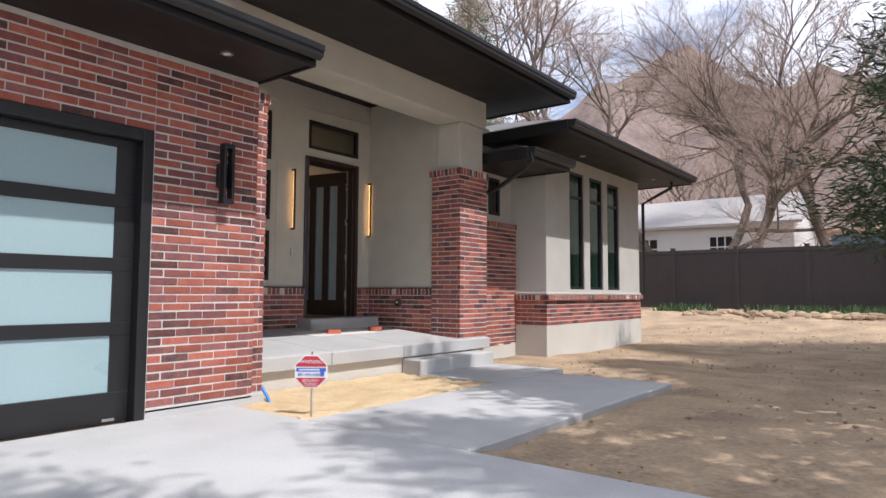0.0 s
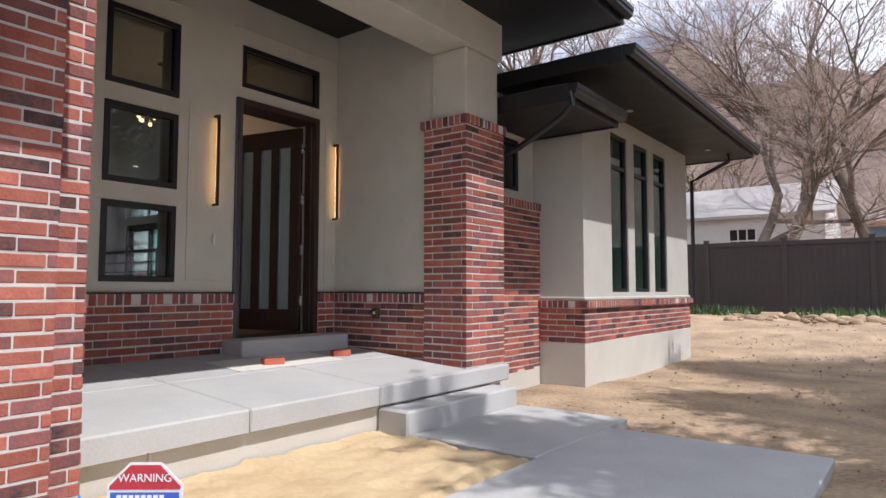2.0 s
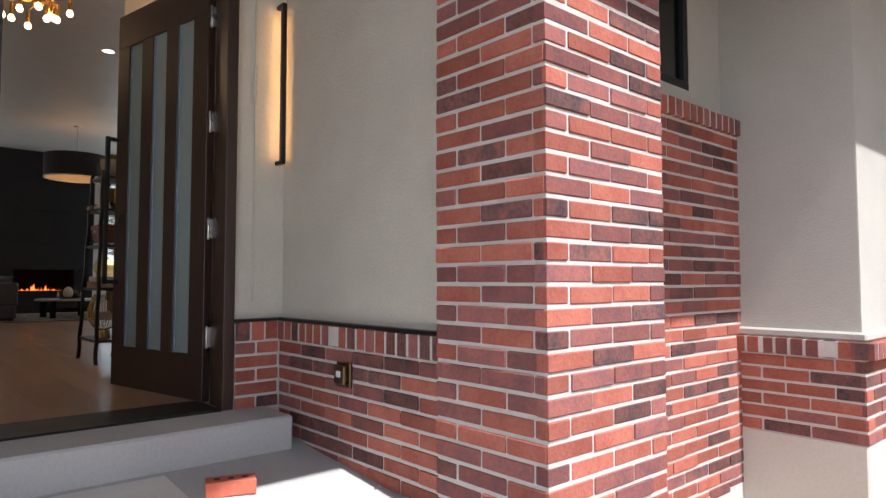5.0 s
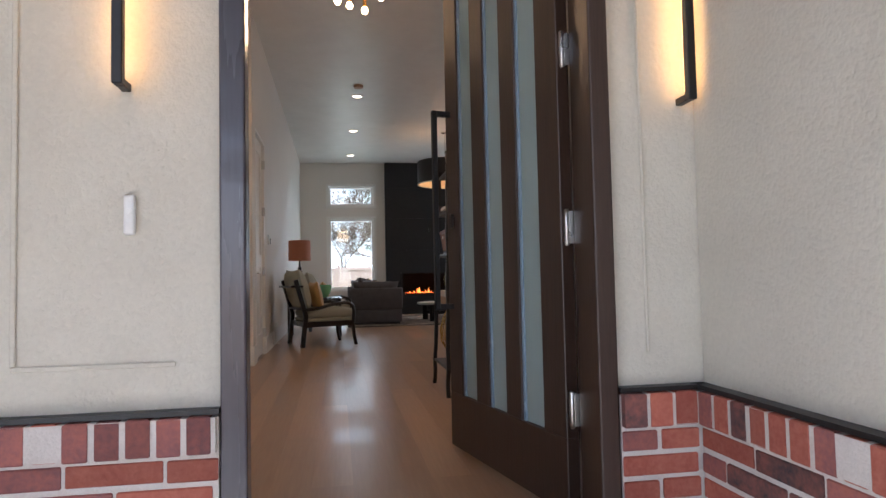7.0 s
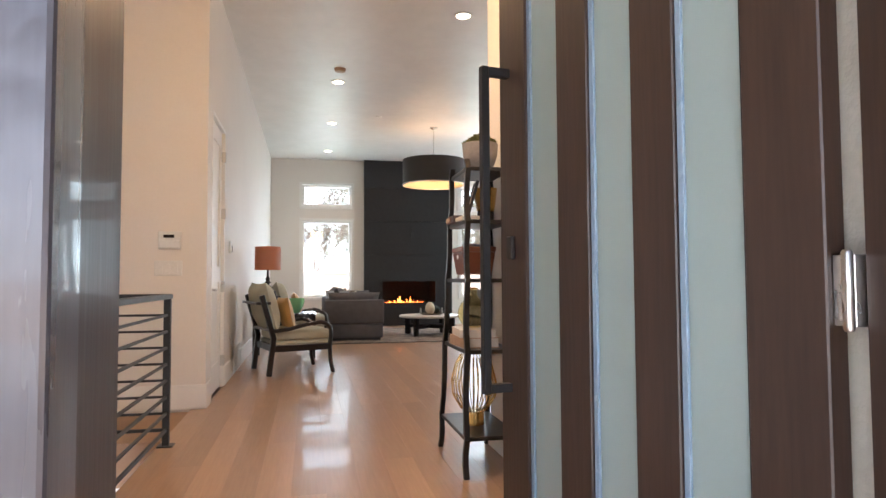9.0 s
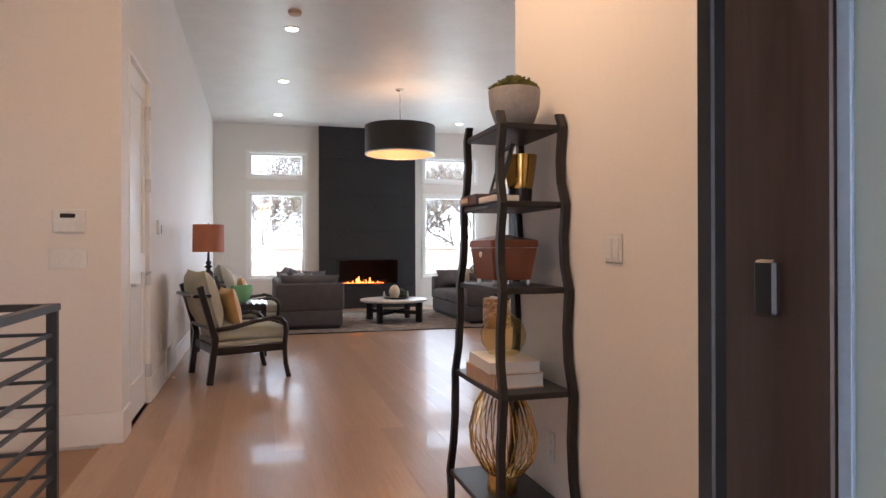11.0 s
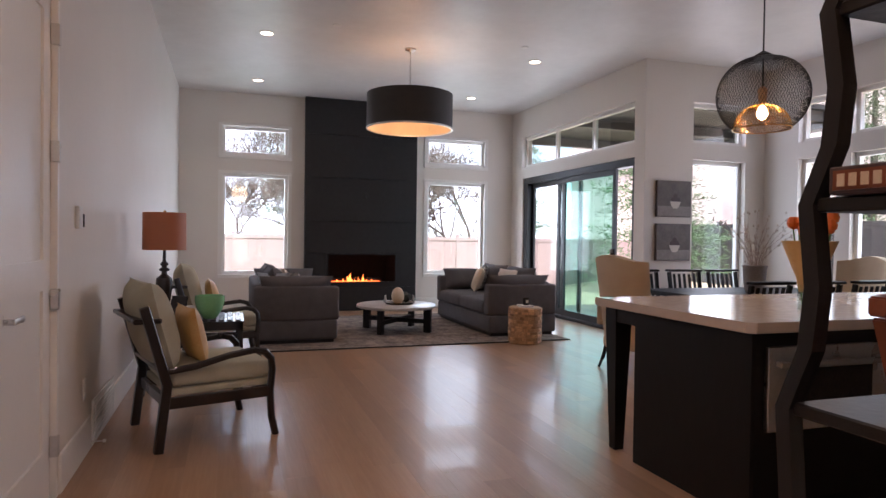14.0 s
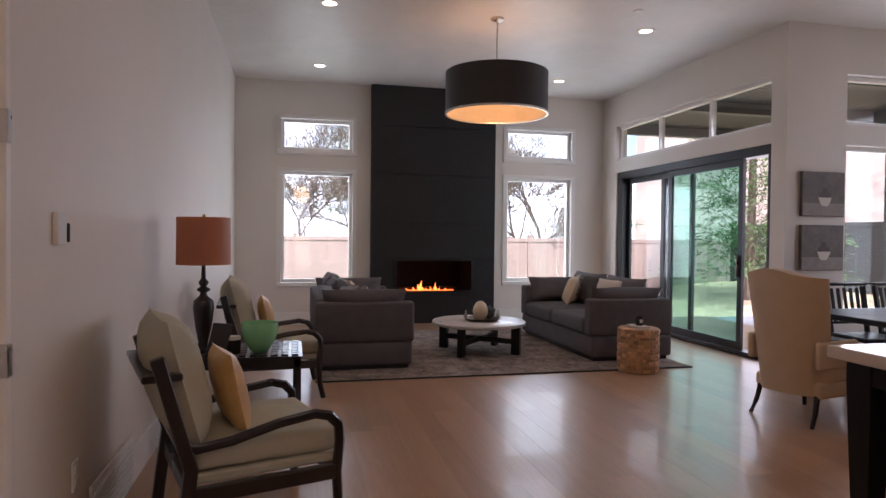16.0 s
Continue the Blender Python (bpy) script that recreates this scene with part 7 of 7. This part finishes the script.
def lay(parent, x, y, z, rz, l, h=COURSE - JOINT, d=0.05):
    ob = bpy.data.objects.new("brick", brick_mesh(l, h, d, brick_rng.randrange(len(BRICK_MATS))))
    scene.collection.objects.link(ob)
    ob.parent = parent
    j = brick_rng.uniform(-0.003, 0.003)
    ob.matrix_basis = pose(x + j * math.sin(radians(rz)), y - j * math.cos(radians(rz)), z + brick_rng.uniform(-0.0015, 0.0015), 0, 0, rz + brick_rng.uniform(-0.25, 0.25))


def brick_face(parent, ox, oy, rz, length, z0, z1, start=0, skip=None):
    """Running bond on a vertical face: along the face from (ox, oy) in direction rz; its back lies to the left of that direction."""
    c, s = math.cos(radians(rz)), math.sin(radians(rz))
    row = 0
    z = z0
    while z + COURSE - JOINT <= z1 + 0.012:
        u = -LONG * (0.5 if (row + start) % 2 else 0.0)
        while u < length - 0.02:
            a, b = max(u, 0), min(u + LONG - JOINT, length)
            if b - a > 0.03 and not (skip and skip((a + b) / 2, z + COURSE / 2)):
                lay(parent, ox + c * a, oy + s * a, z, rz, b - a)
            u += LONG
        row += 1
        z += COURSE


def rowlocks(parent, ox, oy, rz, length, z, h=0.1, d=0.075, w=0.077):
    """A capping row of bricks on edge, a little proud."""
    c, s = math.cos(radians(rz)), math.sin(radians(rz))
    n = max(1, round(length / w))
    step = length / n
    part("mortar_bed", moved(boxed(0.004, length - 0.004, 0.0025, d, 0.003, h - 0.003), Matrix.Translation((ox, oy, z)) @ Matrix.Rotation(radians(rz), 4, "Z")), "mortar", parent)
    for k in range(n):
        u = k * step
        lay(parent, ox + c * u, oy + s * u, z, rz, step - JOINT, h, d)


def brick_thing(name, label, backing, joints="mortar"):
    t = thing(name, label, "brickwork", kind="structure")
    part("mortar_bed", backing, joints, t)
    return t


# garage wall: faces +x, so its run goes along +y with the back to the left (-x)
gw = brick_thing("garage_brickwork", "red and purple brick veneer of the garage wall", boxed(-2.034, -1.985, 1.205, 2.25, -0.6, 2.49))
brick_face(gw, -1.98, 1.21, 90, 1.045, -0.56, 2.48)
gl_ = brick_thing("garage_lintel_brickwork", "red brick veneer above the garage door", boxed(-2.034, -1.985, -2.6, 1.2, 1.795, 2.49))
brick_face(gl_, -1.98, -2.54, 90, 3.75, 1.792, 2.48)
gs_ = brick_thing("garage_corner_brickwork", "narrow red brick return beside the porch", boxed(-2.3, -2.055, 2.242, 2.412, -0.6, 2.46))
brick_face(gs_, -2.05, 2.245, 90, 0.165, -0.56, 2.3, 1)
brick_face(gs_, -2.05, 2.418, 180, 0.3, -0.56, 2.4)
rowlocks(gs_, -2.03, 2.24, 90, 0.2, 2.32)
setting("garage_footing", boxed(-2.3, -1.985, 1.2, 2.4, -0.8, -0.585), "concrete", "concrete footing under the garage brick", "foundation")

# wainscot by the door
wl_ = brick_thing("wainscot_brickwork", "low red brick wainscot beside the front door", boxed(-4.473, -4.44, 2.25, 4.926, -0.292, 0.47))
brick_face(wl_, -4.435, 2.42, 90, 2.505, -0.359, 0.372, skip=lambda u, z: u > 2.38 and z < -0.02)
rowlocks(wl_, -4.415, 2.42, 90, 2.505, 0.376)
wr_ = brick_thing("wainscot_brickwork", "low red brick wainscot in the porch corner", boxed(-4.473, -4.44, 6.079, 6.365, -0.292, 0.47))
brick_face(wr_, -4.435, 6.08, 90, 0.245, -0.359, 0.372, skip=lambda u, z: u < 0.16 and z < -0.02)
rowlocks(wr_, -4.415, 6.08, 90, 0.245, 0.376)
ws_ = brick_thing("wainscot_brickwork", "low red brick wainscot of the porch side wall", boxed(-4.43, -3.0, 6.337, 6.368, -0.292, 0.47))
brick_face(ws_, -4.43, 6.332, 0, 1.43, -0.359, 0.372, 1)
rowlocks(ws_, -4.41, 6.315, 0, 1.41, 0.376)

# pillar
pl = brick_thing("brick_pillar", "square red brick pillar on the porch corner", boxed(-2.995, -2.45, 6.275, 7.0, -0.29, 2.31))
brick_face(pl, -2.445, 6.27, 90, 0.73, -0.3365, 2.22)
brick_face(pl, -3.0, 6.27, 0, 0.543, -0.3365, 2.22, 1)
rowlocks(pl, -2.415, 6.24, 90, 0.78, 2.236, 0.095)
rowlocks(pl, -3.03, 6.24, 0, 0.61, 2.236, 0.095)
rowlocks(pl, -2.43, 7.02, 180, 0.58, 2.236, 0.095)

# pier behind it
pr = brick_thing("brick_pier", "lower red brick pier beside the pillar", boxed(-2.9, -2.805, 7.03, 8.478, -0.46, 1.62))
brick_face(pr, -2.8, 7.05, 90, 1.43, -0.498, 1.55)
rowlocks(pr, -2.775, 7.05, 90, 1.43, 1.56, 0.095)

# bay
by = brick_thing("bay_brickwork", "red brick band under the bay windows", boxed(-2.9, -2.165, 8.465, 12.91, -0.15, 0.38))
brick_face(by, -2.16, 8.46, 90, 4.46, -0.149, 0.28)
brick_face(by, -2.8, 8.46, 0, 0.628, -0.149, 0.28, 1)
rowlocks(by, -2.11, 8.42, 90, 4.53, 0.292, 0.09, 0.12)
rowlocks(by, -2.82, 8.42, 0, 0.7, 0.292, 0.09, 0.12)
setting("bay_sill", boxed(-2.9, -2.15, 8.45, 12.93, 0.385, 0.43, bevel=0.01), "stucco_light", "pale stucco sill band of the bay", "trim")

# ---- floor planks ----
plank_cache = {}


def plank_mesh(l, w):
    key = (round(l, 1), w)
    if key not in plank_cache:
        me = bpy.data.meshes.new("plank")
        l, e, t = key[0], 0.0007, 0.02
        v = []
        for z, k in ((0, 0.0), (t - e, 0.0), (t, e)):
            v += [(k, k, z), (l - k, k, z), (l - k, w - k, z), (k, w - k, z)]
        f = [(8, 9, 10, 11)]
        for r in range(2):
            for k in range(4):
                a, b = r * 4 + k, r * 4 + (k + 1) % 4
                f.append((a, b, b + 4, a + 4))
        me.from_pydata(v, [], f)
        me.materials.append(M["oak"])
        plank_cache[key] = me
    return plank_cache[key]


def planks():
    rng = random.Random(9)
    floor_ob = bpy.data.objects["floor"]
    W = 0.165
    rest_v, rest_f, near = [], [], 0
    y = 4.31
    while y < 12.2:
        x = -17.94 - rng.uniform(0, 1.5)
        while x < -4.79:
            l = round(rng.uniform(1.2, 2.4), 1)
            a, b = max(x, -17.94), min(x + l, -4.79)
            x += l
            if b - a < 0.05:
                continue
            if y > 6.3 and a > -7.6:
                continue
            if y < 7.6 and a < -7.0 and near < 295:
                ob = bpy.data.objects.new("plank", plank_mesh(b - a, W))
                scene.collection.objects.link(ob)
                ob.parent = floor_ob
                ob.matrix_basis = Matrix.Translation((a, y, -0.02)) @ Matrix.Diagonal(((b - a) / round(b - a, 1), 1, 1, 1))
                near += 1
            else:
                n = len(rest_v)
                w = W
                rest_v += [(a, y, -0.02), (b, y, -0.02), (b, y + w, -0.02), (a, y + w, -0.02), (a, y, 0), (b, y, 0), (b, y + w, 0), (a, y + w, 0)]
                rest_f += [(n + 4, n + 5, n + 6, n + 7), (n, n + 1, n + 5, n + 4), (n + 1, n + 2, n + 6, n + 5), (n + 2, n + 3, n + 7, n + 6), (n + 3, n, n + 4, n + 7)]
        y += W
    me = bpy.data.meshes.new("planks_rest")
    me.from_pydata(rest_v, [], rest_f)
    me.materials.append(M["oak_rest"])
    ob = new("planks_rest", me)
    ob.parent = floor_ob
    tagged(ob, "", "", "", "stuff")


planks()
